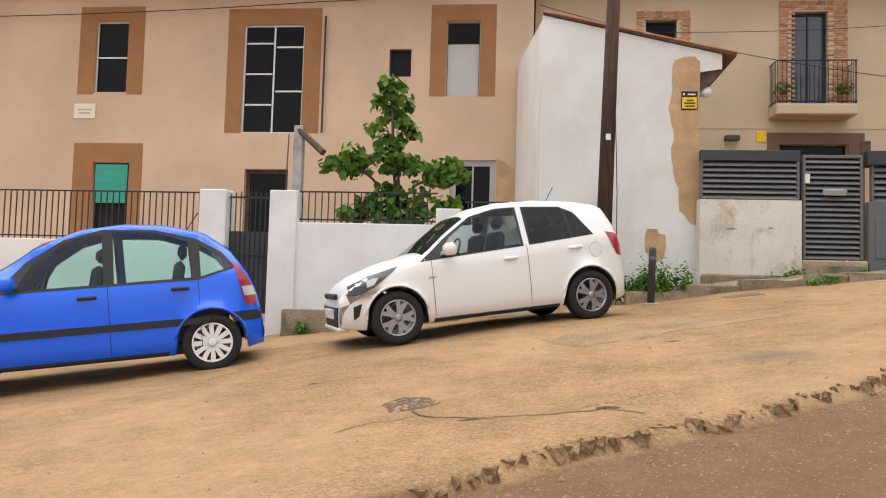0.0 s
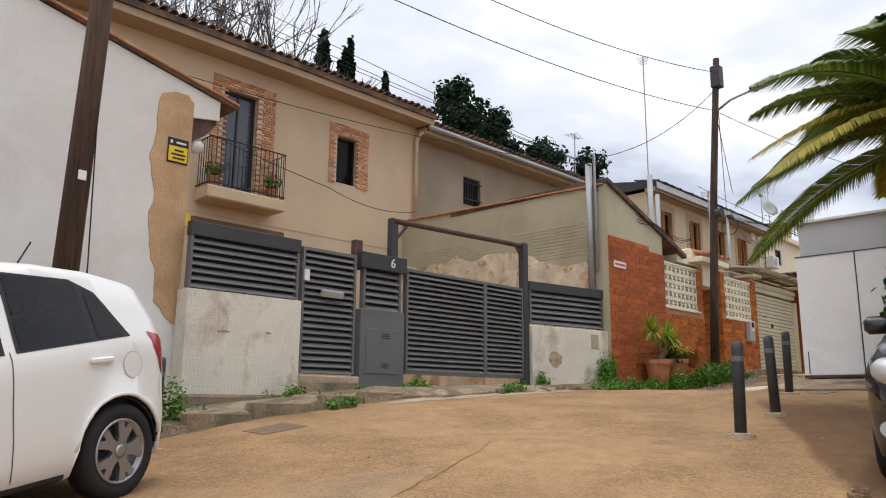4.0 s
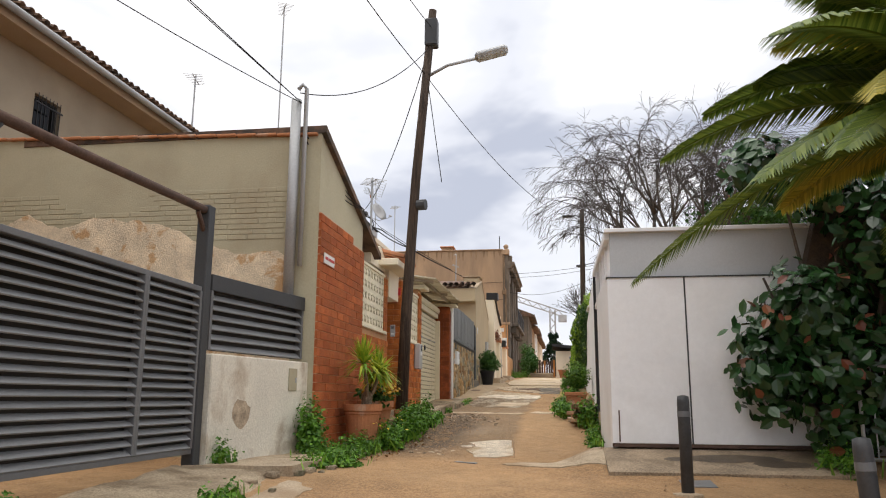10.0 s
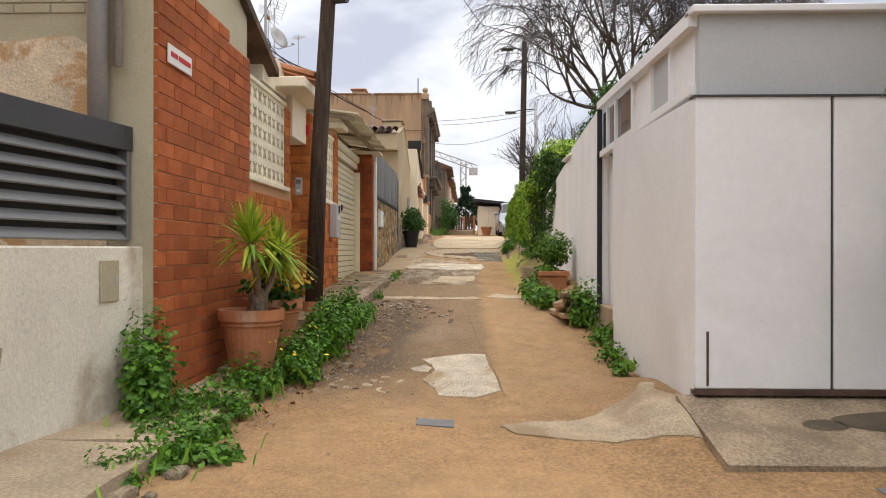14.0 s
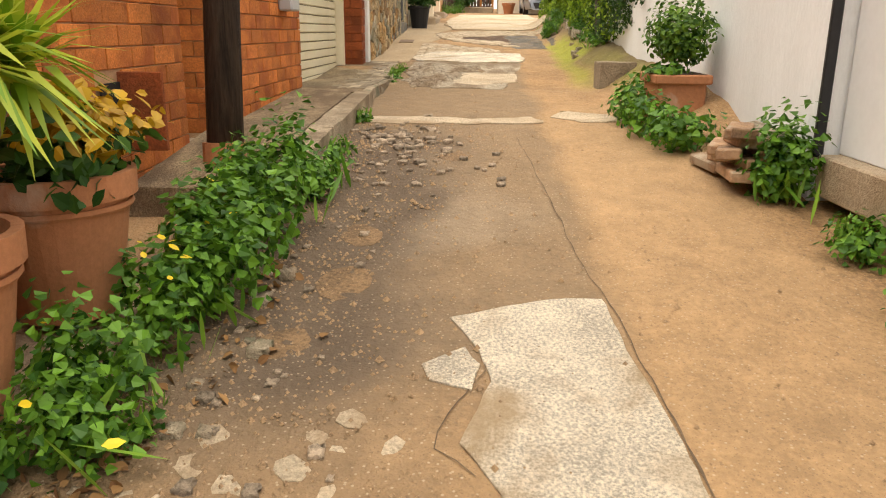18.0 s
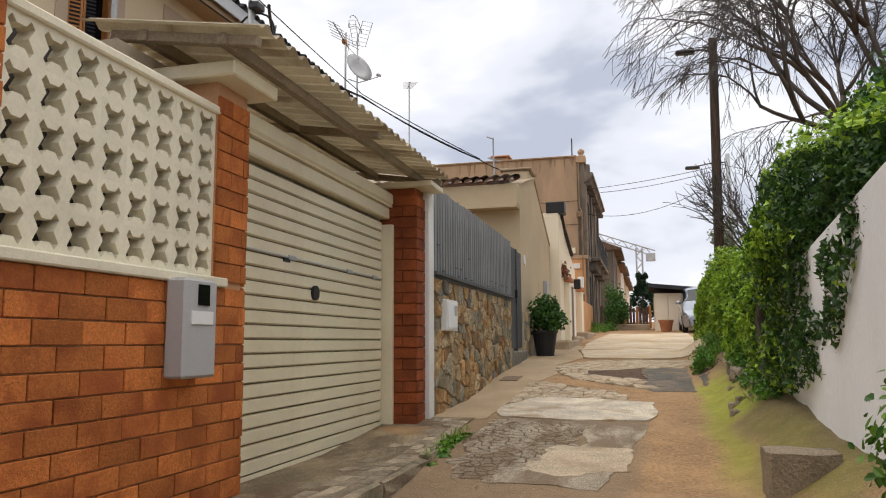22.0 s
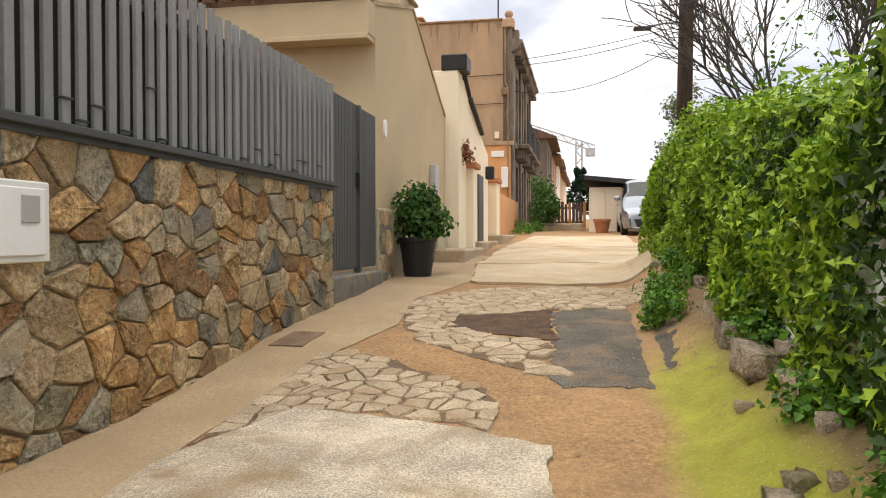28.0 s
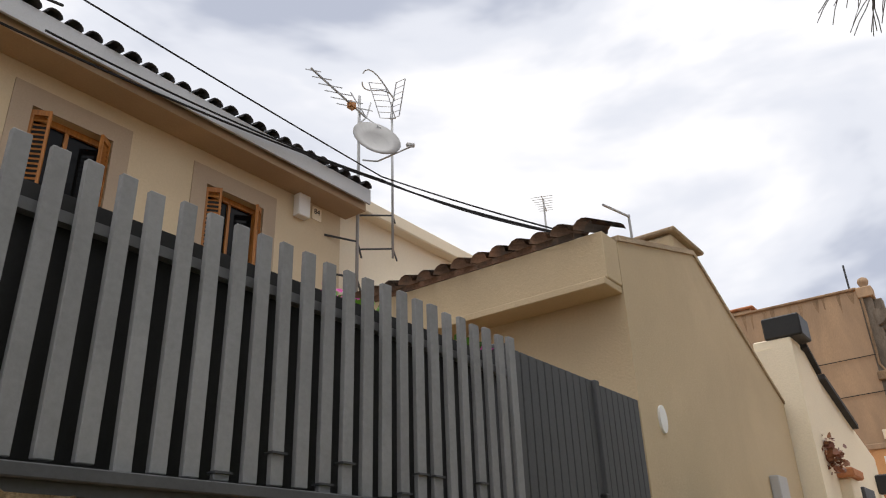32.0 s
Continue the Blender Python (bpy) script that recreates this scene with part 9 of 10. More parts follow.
for i, (x, y, h, w) in enumerate(((19.9, 35, 14.0, 1.6), (21.4, 35, 14.2, 1.6), (24.1, 35, 12.5, 1.5), (28, 34, 12.3, 2.4), (32, 34.5, 12.9, 2.8), (35.8, 34, 12.4, 2.6), (39.6, 34, 12.2, 2.4), (33.8, 36, 15.2, 2.2))):
    blobs = [((RS.normal(0, w * 0.5), RS.normal(0, w * 0.4), h * q), (w * (1.15 - q * 0.5), w * (1.15 - q * 0.5), h * 0.13)) for q in (0.55, 0.65, 0.75, 0.84, 0.93)]
    if w < 2:
        blobs = [((0, 0, h * q), (w * (1.1 - q * 0.95), w * (1.1 - q * 0.95), h * 0.12)) for q in (0.4, 0.55, 0.7, 0.83, 0.95)]
    leafy_tree((x, y, 5.5), h, blobs, 2000, 0.3, PINE, "dark green pine on the hill behind the houses")
leafy_tree((12.9, 35.2, 5.5), 12.0, [((0, 0, 10.9), (3.0, 2.0, 0.95)), ((-2.0, 0, 10.5), (1.9, 1.6, 0.75)), ((2.2, 0, 10.5), (1.9, 1.6, 0.75))], 2600, 0.28, PINE, "broad-crowned dark pine behind the roofs")
leafy_tree((33, 3.6, 2.8), 8.2, [((0, 0, 6.6), (2.6, 2.2, 1.2)), ((2.0, 0.6, 5.6), (1.8, 1.6, 1.0)), ((-1.8, -1.2, 6.0), (2.0, 1.6, 1.1))], 2200, 0.16, DARKLEAF, "evergreen tree behind the workshop")
OLIVELEAF = leafmat("olive_leaf", (0.09, 0.12, 0.07), (0.24, 0.28, 0.17))
leafy_tree((36, 8.7, 3.2), 3.8, [((0, 0.3, 2.0), (0.9, 0.5, 0.7)), ((0.3, -0.1, 2.9), (0.8, 0.5, 0.6)), ((-0.3, 0.0, 1.4), (0.7, 0.5, 0.5))], 1300, 0.07, OLIVELEAF, "thin grey-green olive tree behind the ivy", 0.08)
leafy_tree((23.6, 7.9, 2.8), 3.4, [((-0.8, 0.6, 2.6), (0.8, 0.5, 0.35)), ((-1.6, 0.5, 2.5), (0.8, 0.5, 0.35)), ((0.3, 0.2, 3.1), (0.7, 0.5, 0.35)), ((1.3, 0.0, 3.2), (0.7, 0.5, 0.3)), ((2.4, 0.0, 2.9), (0.7, 0.5, 0.3))], 700, 0.1, DARKLEAF, "dark evergreen shrub behind the ivy wall", 0.06)
leafy_tree((26.0, 7.0, 2.8), 4.6, [((-3.2, 0.4, 3.2), (0.9, 0.6, 0.6)), ((-1.8, 0.3, 3.7), (1.0, 0.7, 0.6)), ((-0.4, 0.2, 4.3), (1.0, 0.7, 0.6)), ((1.2, 0.2, 4.1), (1.1, 0.7, 0.6)), ((-1.0, 0.4, 2.7), (1.4, 0.7, 0.6)), ((2.6, 0.0, 3.6), (1.0, 0.7, 0.6))], 950, 0.1, DARKLEAF, "dark evergreen thicket behind the white wall", 0.07)
leafy_tree((110, 11.2, 5.0), 6.4, [((0, 0, 3.2), (1.7, 1.7, 1.6)), ((0, 0, 4.6), (1.2, 1.2, 1.3)), ((0, 0, 5.7), (0.6, 0.6, 0.8))], 1500, 0.3, PINE, "dark conifer far beyond the end of the lane")
leafy_tree((47.3, 12.4, 3.8), 2.2, [((0, 0, 1.0), (0.9, 0.6, 0.9)), ((1.2, -0.2, 0.9), (0.9, 0.6, 0.8))], 1400, 0.1, DARKLEAF, "green hedge bush at the end of the lane", 0.06)
# small garden tree behind the railings
leafy_tree((-2.3, 13.5, 1.0), 3.9, [((-0.1, 0, 3.65), (0.42, 0.4, 0.35)), ((-0.1, 0, 3.0), (0.4, 0.4, 0.3)), ((-0.85, 0, 2.55), (0.42, 0.4, 0.3)), ((0.75, 0, 2.3), (0.5, 0.4, 0.3)), ((0.1, 0, 2.45), (0.5, 0.4, 0.3)), ((-0.6, 0, 1.75), (0.6, 0.45, 0.35)), ((0.6, -0.1, 1.75), (0.65, 0.45, 0.35)), ((0, 0, 1.7), (0.5, 0.45, 0.4))], 230, 0.17, TREELEAF, "young broad-leaved tree behind the garden railings", 0.05)


# palm with arching fronds
def palm(loc, crown, n, seed):
    r = random.Random(seed)
    t = thing("palm", loc, "palm tree with long arching feathery fronds, some drying", "palm tree")
    part("trunk", tube(B(), [Vector(loc) - Vector((0, 0, 0.3)), (Vector(loc) + Vector(crown)) / 2, crown], 0.28, 12, 0.24), BARK, t, smooth=True)
    c = Vector(crown)
    for i in range(n):
        az = 2 * math.pi * i / n * 2.618 + r.uniform(-0.15, 0.15)
        rise = r.uniform(0.22, 1.3)
        L = r.uniform(2.7, 3.3) * (0.75 if math.cos(az) > 0.5 else 1.0)
        dirn = Vector((math.cos(az), math.sin(az), 0))
        pts = []
        for k in range(15):
            f = k / 14
            pts.append(c + dirn * L * (f * math.cos(rise) ** 0.5 if rise > 0 else f) * 0.98 + Vector((0, 0, L * (math.sin(rise) * f - 0.55 * f * f))))
        fr = part("frond", tube(B(), pts, 0.022, 5, 0.005), PALMDRY if i % 5 == 2 else PALMLEAF, t)
        dry = i % 5 == 2
        ps, ds, ss = [], [], []
        vs, fs = [], []
        for k in range(8, 14 * 9):
            f = k / (14 * 9)
            j = min(13, int(f * 14))
            p = pts[j].lerp(pts[j + 1], f * 14 - j)
            tang = (pts[j + 1] - pts[j]).normalized()
            side = tang.cross(Vector((0, 0, 1))).normalized()
            upv = side.cross(tang)
            ll = 0.55 * math.sin(math.pi * min(1, 0.12 + f * 0.86)) ** 0.7 * r.uniform(0.85, 1.1)
            for sg in (1, -1):
                d = (side * sg * 0.85 + tang * 0.65 + upv * (0.25 - 0.2 * f)).normalized()
                tip = p + d * ll + Vector((0, 0, -0.3 * ll))
                mid = p + d * ll * 0.5 + Vector((0, 0, 0.01))
                wv = tang.cross(d).cross(d).normalized() * 0.017
                b0 = len(vs)
                vs += [p - wv * 0.5, p + wv * 0.5, mid + wv, mid - wv, tip]
                fs += [(b0, b0 + 1, b0 + 2, b0 + 3), (b0 + 3, b0 + 2, b0 + 4)]
        me = bpy.data.meshes.new("leaflets")
        me.from_pydata([tuple(Vector(v) - ORG[t.name]) for v in vs], [], fs)
        me.materials.append(PALMDRY if dry else PALMLEAF)
        ob = new("leaflet", me)
        ob.parent = fr
        ORG[ob.name] = ORG[t.name]
        tagged(ob, kind="stuff")
    return t


palm((8.75, 6.5, ground_z(8.75, 6.5)), (8.75, 6.6, 4.7), 46, 8)

# rubber plant against the workshop
rub = thing("rubber_plant", (11.2, 7.2, 2.0), "large rubber plant with glossy dark leaves against the workshop", "shrub")
for a in ((11.2, 7.9, 3.0), (11.1, 7.3, 4.2), (11.3, 7.8, 5.3), (11.2, 6.5, 3.4), (11.0, 6.6, 5.0), (11.4, 8.0, 4.0)):
    part("stem", tube(B(), [(11.2, 7.2, 1.9), ((11.2 + a[0]) / 2 + 0.1, (7.2 + a[1]) / 2, (1.9 + a[2]) / 2), a], 0.04, 6, 0.015), BARK, rub)
sets, red = [], []
for c, r, n in (((11.25, 8.0, 3.0), (0.35, 0.5, 0.7), 260), ((11.2, 7.5, 3.6), (0.4, 0.7, 0.6), 330), ((11.1, 7.2, 2.9), (0.4, 0.7, 0.7), 300), ((11.3, 8.0, 5.3), (0.4, 0.45, 0.45), 170), ((11.2, 7.3, 5.1), (0.5, 0.7, 0.6), 260), ((11.1, 6.6, 4.3), (0.5, 0.8, 0.9), 380), ((11.2, 6.2, 3.0), (0.5, 0.8, 0.8), 320), ((11.3, 7.2, 2.4), (0.4, 0.7, 0.4), 180), ((11.2, 5.4, 4.0), (0.6, 0.9, 1.4), 420)):
    n = int(n * 1.7)
    p, d = clump_points(c, r, n, shell=0.4)
    d = d + np.array([-0.5, 0.1, 0.3])
    sets.append(leaves(p, d, 0.155, "oval", 0.15, 0.5, RS, 0.6))
    q = RS.rand(n) < 0.022
    red.append(leaves(p[q] + d[q] * 0.05, d[q], 0.15, "oval", 0.2, 0.5, RS, -0.5))
leaf_part("glossy_leaves", joined(*sets), RUBBER, rub, kind="stuff")
leaf_part("young_leaves", joined(*red), RUBBERRED, rub, "reddish young leaves", kind="stuff")
# Dark slab added as the shade among the leaves, no soil
part("inner_shade", prism(B(), [(5.0, 2.0), (7.4, 2.2), (7.8, 3.2), (7.3, 5.0), (5.2, 5.0)], "x", 11.35, 11.55), SOILSHADE, rub)
# crowd barrier by the rubber plant
bar = thing("crowd_barrier", (11.0, 6.9, 2.05), "galvanised steel crowd barrier", "barrier")
zb = ground_z(11, 6.9) + 0.12
part("barrier_frame", tube(B(), [(10.95, 7.2, zb), (10.95, 7.25, zb + 0.1), (10.95, 7.25, zb + 0.85), (10.95, 7.15, zb + 0.95), (10.95, 5.2, zb + 0.95), (10.95, 5.2, zb), (10.95, 7.2, zb)], 0.019, 8), GALV, bar, smooth=True)
for i in range(15):
    part("barrier_bar", tube(B(), [(10.95, 7.12 - i * 0.13, zb), (10.95, 7.12 - i * 0.13, zb + 0.95)], 0.008, 6), GALV, bar)
part("barrier_foot", tube(B(), [(10.7, 7.0, zb - 0.16), (10.95, 7.0, zb), (11.2, 7.0, zb - 0.16)], 0.016, 6), GALV, bar)


# potted plants at the brick wall
def flowerpot(name, label, x, y, z, r, h, group=""):
    t = thing(name, (x, y, z), label, "plant pot", group)
    part("pot", lathe(B(), [(r * 0.68, 0), (r * 0.94, h * 0.82), (r * 1.04, h * 0.83), (r * 1.05, h), (r * 0.92, h), (r * 0.88, h * 0.86), (0.02, h * 0.86)], (x, y, z), 28), TERRACOTTA, t, smooth=False)
    part("rim_band", lathe(B(), [(r * 0.955, h * 0.74), (r * 0.985, h * 0.76), (r * 0.97, h * 0.79)], (x, y, z), 28), TERRACOTTA, t)
    part("soil", lathe(B(), [(r * 0.88, h * 0.87), (r * 0.4, h * 0.9), (0.01, h * 0.9)], (x, y, z), 20), SOILSHADE, t)
    return t


g1 = ground_z(12.95, 13.05) + 0.1
flowerpot("plant_pot", "large round terracotta pot holding a yucca", 12.92, 13.1, g1, 0.265, 0.53, "terracotta pots")
g2 = ground_z(13.65, 13.1) + 0.1
flowerpot("plant_pot", "terracotta pot with yellow-green succulents", 13.65, 13.1, g2, 0.265, 0.52, "terracotta pots")
g1, g2 = g1 + 0.07, g2 + 0.06
yu = thing("yucca", (12.95, 13.05, g1 + 0.4), "yucca with three bare stems and spiky yellow-green heads", "plant")
base = Vector((12.95, 13.05, g1 + 0.5))
GREYBARK = mat("grey_yucca_bark", (0.26, 0.2, 0.14), var=0.4, scale=14, bump=0.8, dist=0.02, stretch=(1, 1, 0.5))
part("root_crown", lathe(B(), [(0.12, 0), (0.085, 0.05), (0.075, 0.12), (0.085, 0.2), (0.05, 0.25), (0.005, 0.26)], (12.95, 13.05, g1 + 0.38), 10), GREYBARK, yu, smooth=True)
for hx, hy, hz in ((12.6, 13.02, 0.66), (12.98, 12.9, 0.56), (13.3, 12.98, 0.52)):
    head = Vector((hx, hy, g1 + 0.35 + hz))
    part("stem", tube(B(), [base, base.lerp(head, 0.5) + Vector((0.02, -0.02, -0.03)), head], 0.032, 8, 0.024), GREYBARK, yu, smooth=True)
    vs, fs = [], []
    q = random.Random(hx)
    for i in range(95):
        az, el = q.uniform(0, 6.283), q.uniform(-0.6, 1.5)
        d = Vector((math.cos(az) * math.cos(el), math.sin(az) * math.cos(el), math.sin(el)))
        L = q.uniform(0.28, 0.44)
        s = d.cross(Vector((0, 0, 1))).normalized() * 0.018
        p1, p2, p3 = head + d * 0.02, head + d * L * 0.5, head + d * L + Vector((0, 0, -0.14 * (1 - abs(math.sin(el)))))
        b0 = len(vs)
        vs += [p1 - s * 0.6, p1 + s * 0.6, p2 + s, p2 - s, p3]
        fs += [(b0, b0 + 1, b0 + 2, b0 + 3), (b0 + 3, b0 + 2, b0 + 4)]
    leaf_part("leaf_head", (np.array([tuple(v) for v in vs]), np.array([list(f) + ([f[-1]] if len(f) == 3 else []) for f in fs if len(f) == 4])), YUCCA, yu, kind="stuff")
    me = bpy.data.meshes.new("leaf_tips")
    me.from_pydata([tuple(v - ORG[yu.name]) for v in vs], [], [f for f in fs if len(f) == 3])
    me.materials.append(YUCCA)
    ob = new("leaf_tip", me)
    ob.parent = yu
    tagged(ob, kind="stuff")
sc = thing("succulent", (13.65, 13.1, g2 + 0.4), "yellow-green succulent filling a terracotta pot", "plant")
p, d = clump_points((13.65, 13.08, g2 + 0.52), (0.36, 0.3, 0.2), 700, shell=0.2)
leaf_part("dark_leaves", leaves(p, d + np.array([0, 0, 0.6]), 0.07), DARKLEAF, sc, kind="stuff")
p, d = clump_points((13.7, 13.02, g2 + 0.62), (0.36, 0.28, 0.13), 380, shell=0.4)
leaf_part("yellow_leaves", leaves(p, d + np.array([0, 0, 0.8]), 0.06), YELLOWLEAF, sc, kind="stuff")
# little brick hatch in the wall behind the pots
hatch = thing("wall_hatch", (14.9, 13.4, 2.55), "small open hatch with a brick-red door in the brick wall", "hatch")
# Thin black plate on the wall; its colour gives the hole's shade
part("hole_shade", bx(14.72, 14.92, 13.415, 13.428, 2.5, 2.8), INNERSHADE, hatch)
part("hatch_door", bx(14.92, 14.95, 13.2, 13.43, 2.45, 2.85, 0.004), PIERRED, hatch)

px, py = 30.25, 12.98
bp = thing("plant_pot", (px, py, 3.2), "black plastic pot holding a dark bush", "plant pot")
part("pot", lathe(B(), [(0.18, 0), (0.25, 0.46), (0.27, 0.47), (0.27, 0.52), (0.23, 0.52), (0.02, 0.46)], (px, py, ground_z(px, py)), 20), PLASTICBLACK, bp)
zz = ground_z(px, py) + 0.48
shrub("potted_bush", "dark green leafy bush in a black pot", (px, py, zz - 0.05), [((px, py, zz + 0.36), (0.46, 0.44, 0.38)), ((px - 0.12, py - 0.05, zz + 0.54), (0.32, 0.3, 0.28)), ((px + 0.16, py - 0.1, zz + 0.26), (0.42, 0.4, 0.26))], 6000, 0.065, DARKLEAF)
flowerpot("plant_pot", "small terracotta pot before the shed", 45.5, 10.2, ground_z(45.5, 10.2), 0.28, 0.45)
for x, y, z in ((6.02, 19.3, 5.99), (7.42, 19.3, 5.99)):
    flowerpot("plant_pot", "small terracotta balcony pot with red flowers", x, y, z, 0.13, 0.22, "balcony pots")
    f = thing("geranium", (x, y, z + 0.2), "red-flowered geranium on the balcony", "plant", "balcony plants")
    p, d = clump_points((x, y, z + 0.38), (0.22, 0.2, 0.2), 160, shell=0.3)
    leaf_part("foliage", leaves(p, d, 0.07), TREELEAF, f, kind="stuff")
    p, d = clump_points((x, y - 0.03, z + 0.42), (0.2, 0.18, 0.18), 26, shell=0.7)
    leaf_part("flowers", leaves(p, d, 0.07), FLOWER, f, kind="stuff")
fl = thing("flower_boxes", (27, 13.6, 5.0), "pink flowers and leaves behind the slat fence", "plants")
for x, n, m_, s in ((23.5, 90, WEED, 0.07), (26.2, 70, WEED, 0.06), (27.1, 60, DARKLEAF, 0.07), (27.4, 24, PINK, 0.07), (26.0, 16, PINK, 0.08)):
    p, d = clump_points((x, 13.4, 5.05), (0.3, 0.12, 0.12), n, shell=0.3)
    leaf_part("sprig", leaves(p, d, s), m_, fl, kind="stuff")
wp = thing("wall_plant", (34.6, 13.05, 5.1), "small red-leaved plant on a wall bracket", "plant")
p, d = clump_points((34.6, 13.0, 5.25), (0.25, 0.2, 0.25), 120, shell=0.3)
leaf_part("foliage", leaves(p, d, 0.1), RUBBERRED, wp, kind="stuff")
p = np.array([(x, 12.75 + RS.normal(0, 0.12), ground_z(x, 12.75) + 0.3 + 0.1 * RS.rand()) for x in RS.uniform(12.3, 14.8, 22)])
yf = thing("wild_flowers", (13.5, 12.8, 2.0), "small yellow wild flowers among the weeds", "flowers")
leaf_part("petals", leaves(p, np.tile([0, -0.4, 1.0], (22, 1)), 0.04, "oval", 0.1, 0.3), YELFLOWER, yf, kind="stuff")


# ---- bricks, stones and broken paving: the many small pieces ----
rb = random.Random(11)


def brick_field(parent, x0, x1, z0, z1, y, skip=(), length=0.29, course=0.111, material=BRICK):
    """Courses of bricks on the face of a wall, half-lapped; cut bricks at the ends."""
    me = mesh_of("brick", bx(-length / 2 + 0.004, length / 2 - 0.004, -0.005, 0.05, -course / 2 + 0.004, course / 2 - 0.004, 0.003), material)
    k = 0
    rows = int((z1 - z0) / course)
    for r in range(rows):
        z = z0 + (r + 0.5) * course
        x = x0 - (length / 2 if r % 2 else 0)
        while x < x1 - 0.02:
            a, b = max(x, x0), min(x + length, x1)
            x += length
            if b - a < 0.05 or any(s[0] < (a + b) / 2 < s[1] and s[2] < z < s[3] for s in skip):
                continue
            if z < ground_z((a + b) / 2, y) - 0.15:
                continue
            piece("brick", me, parent, Matrix.Translation(((a + b) / 2, y + rb.uniform(-0.003, 0.003), z)) @ Matrix.Diagonal(((b - a) / length, 1, 1, 1)))
            k += 1


brick_field(bh, 11.73, 13.97, 1.7, 5.05, 13.42, skip=((13.2, 14.0, 4.93, 5.1),), material=BRICKRED)
brick_field(front, 13.98, 15.85, 1.75, 3.74, 13.438, skip=((14.7, 14.94, 2.48, 2.82),))
brick_field(front, 15.57, 15.85, 3.76, 4.83, 13.452)
brick_field(second, 16.65, 18.77, 1.95, 3.74, 13.352)
brick_field(second, 16.65, 16.87, 3.76, 4.9, 13.352, length=0.22)
brick_field(second, 18.42, 18.77, 3.76, 4.95, 13.352)
brick_field(pier, 21.86, 22.15, 2.35, 5.0, 13.18, material=PIERRED)


def side_bricks(parent, x, y0, y1, z0, z1, face=-1, length=0.29, course=0.111, material=BRICK):
    me = mesh_of("brick", bx(-0.005, 0.04, -length / 2 + 0.004, length / 2 - 0.004, -course / 2 + 0.004, course / 2 - 0.004, 0.003), material)
    for r in range(int((z1 - z0) / course)):
        z = z0 + (r + 0.5) * course
        y = y0 - (length / 2 if r % 2 else 0)
        while y < y1 - 0.02:
            a, b = max(y, y0), min(y + length, y1)
            y += length
            if b - a > 0.05:
                piece("brick", me, parent, Matrix.Translation((x, (a + b) / 2, z)) @ Matrix.Diagonal((-face, (b - a) / length, 1, 1)))


side_bricks(second, 16.648, 13.36, 14.08, 2.2, 4.9)
side_bricks(pier, 21.858, 13.18, 13.6, 2.35, 5.0, material=PIERRED)
side_bricks(second, 18.772, 13.36, 13.58, 2.3, 4.95, 1)


# rubble stones: cells round scattered seeds, each clipped by its neighbours
def cells(x0, x1, z0, z1, seeds, gap):
    """Convex cells of the seeds inside a rectangle, shrunk by the joint."""
    out = []
    for i, s in enumerate(seeds):
        poly = [(x0, z0), (x1, z0), (x1, z1), (x0, z1)]
        for j, q in enumerate(seeds):
            if i == j:
                continue
            dx, dz = q[0] - s[0], q[1] - s[1]
            d = math.hypot(dx, dz)
            if d > 1.6:
                continue
            nx, nz = dx / d, dz / d
            lim = nx * (s[0] + q[0]) / 2 + nz * (s[1] + q[1]) / 2 - gap
            new_poly = []
            for k in range(len(poly)):
                a, b = poly[k], poly[(k + 1) % len(poly)]
                da, db = nx * a[0] + nz * a[1] - lim, nx * b[0] + nz * b[1] - lim
                if da <= 0:
                    new_poly.append(a)
                if da * db < 0:
                    f = da / (da - db)
                    new_poly.append((a[0] + (b[0] - a[0]) * f, a[1] + (b[1] - a[1]) * f))
            poly = new_poly
            if len(poly) < 3:
                break
        if len(poly) >= 3:
            out.append((s, poly))
    return out


def scatter(x0, x1, z0, z1, step, jit, r):
    pts = []
    nx, nz = max(1, round((x1 - x0) / step[0])), max(1, round((z1 - z0) / step[1]))
    for j in range(nz):
        for i in range(nx):
            pts.append((x0 + (i + 0.5 + 0.25 * (j % 2)) * (x1 - x0) / nx + r.uniform(-jit, jit) * step[0], z0 + (j + 0.5) * (z1 - z0) / nz + r.uniform(-jit, jit) * step[1]))
    return pts


def stone_of(poly, s, depth, r, flat=False, chip=0.25, face=0.82):
    """A faced stone: the cell's outline with cut corners, bulging to an uneven face. Depth along the first axis returned."""
    pts = []
    n = len(poly)
    for k in range(n):
        a, b, c = poly[k - 1], poly[k], poly[(k + 1) % n]
        pts.append((b[0] + (a[0] - b[0]) * chip * r.uniform(0.5, 1), b[1] + (a[1] - b[1]) * chip * r.uniform(0.5, 1)))
        pts.append((b[0] + (c[0] - b[0]) * chip * r.uniform(0.5, 1), b[1] + (c[1] - b[1]) * chip * r.uniform(0.5, 1)))
    bm = B()
    cx, cz = sum(p[0] for p in pts) / len(pts), sum(p[1] for p in pts) / len(pts)
    rings = []
    for sc, d in ((1.0, 0.0), (0.97, depth * 0.62), (face, depth)):
        tilt = (r.uniform(-0.02, 0.02), r.uniform(-0.02, 0.02))
        rings.append([bm.verts.new((cx + (p[0] - cx) * sc, cz + (p[1] - cz) * sc, d + (r.uniform(-0.008, 0.008) if d else 0))) for p in pts])
    top = bm.verts.new((cx, cz, depth * (1.0 if flat else 1.12)))
    for a, b in zip(rings, rings[1:]):
        for k in range(len(a)):
            bm.faces.new((a[k], a[(k + 1) % len(a)], b[(k + 1) % len(a)], b[k]))
    for k in range(len(rings[-1])):
        bm.faces.new((rings[-1][k], rings[-1][(k + 1) % len(pts)], top))
    return bm


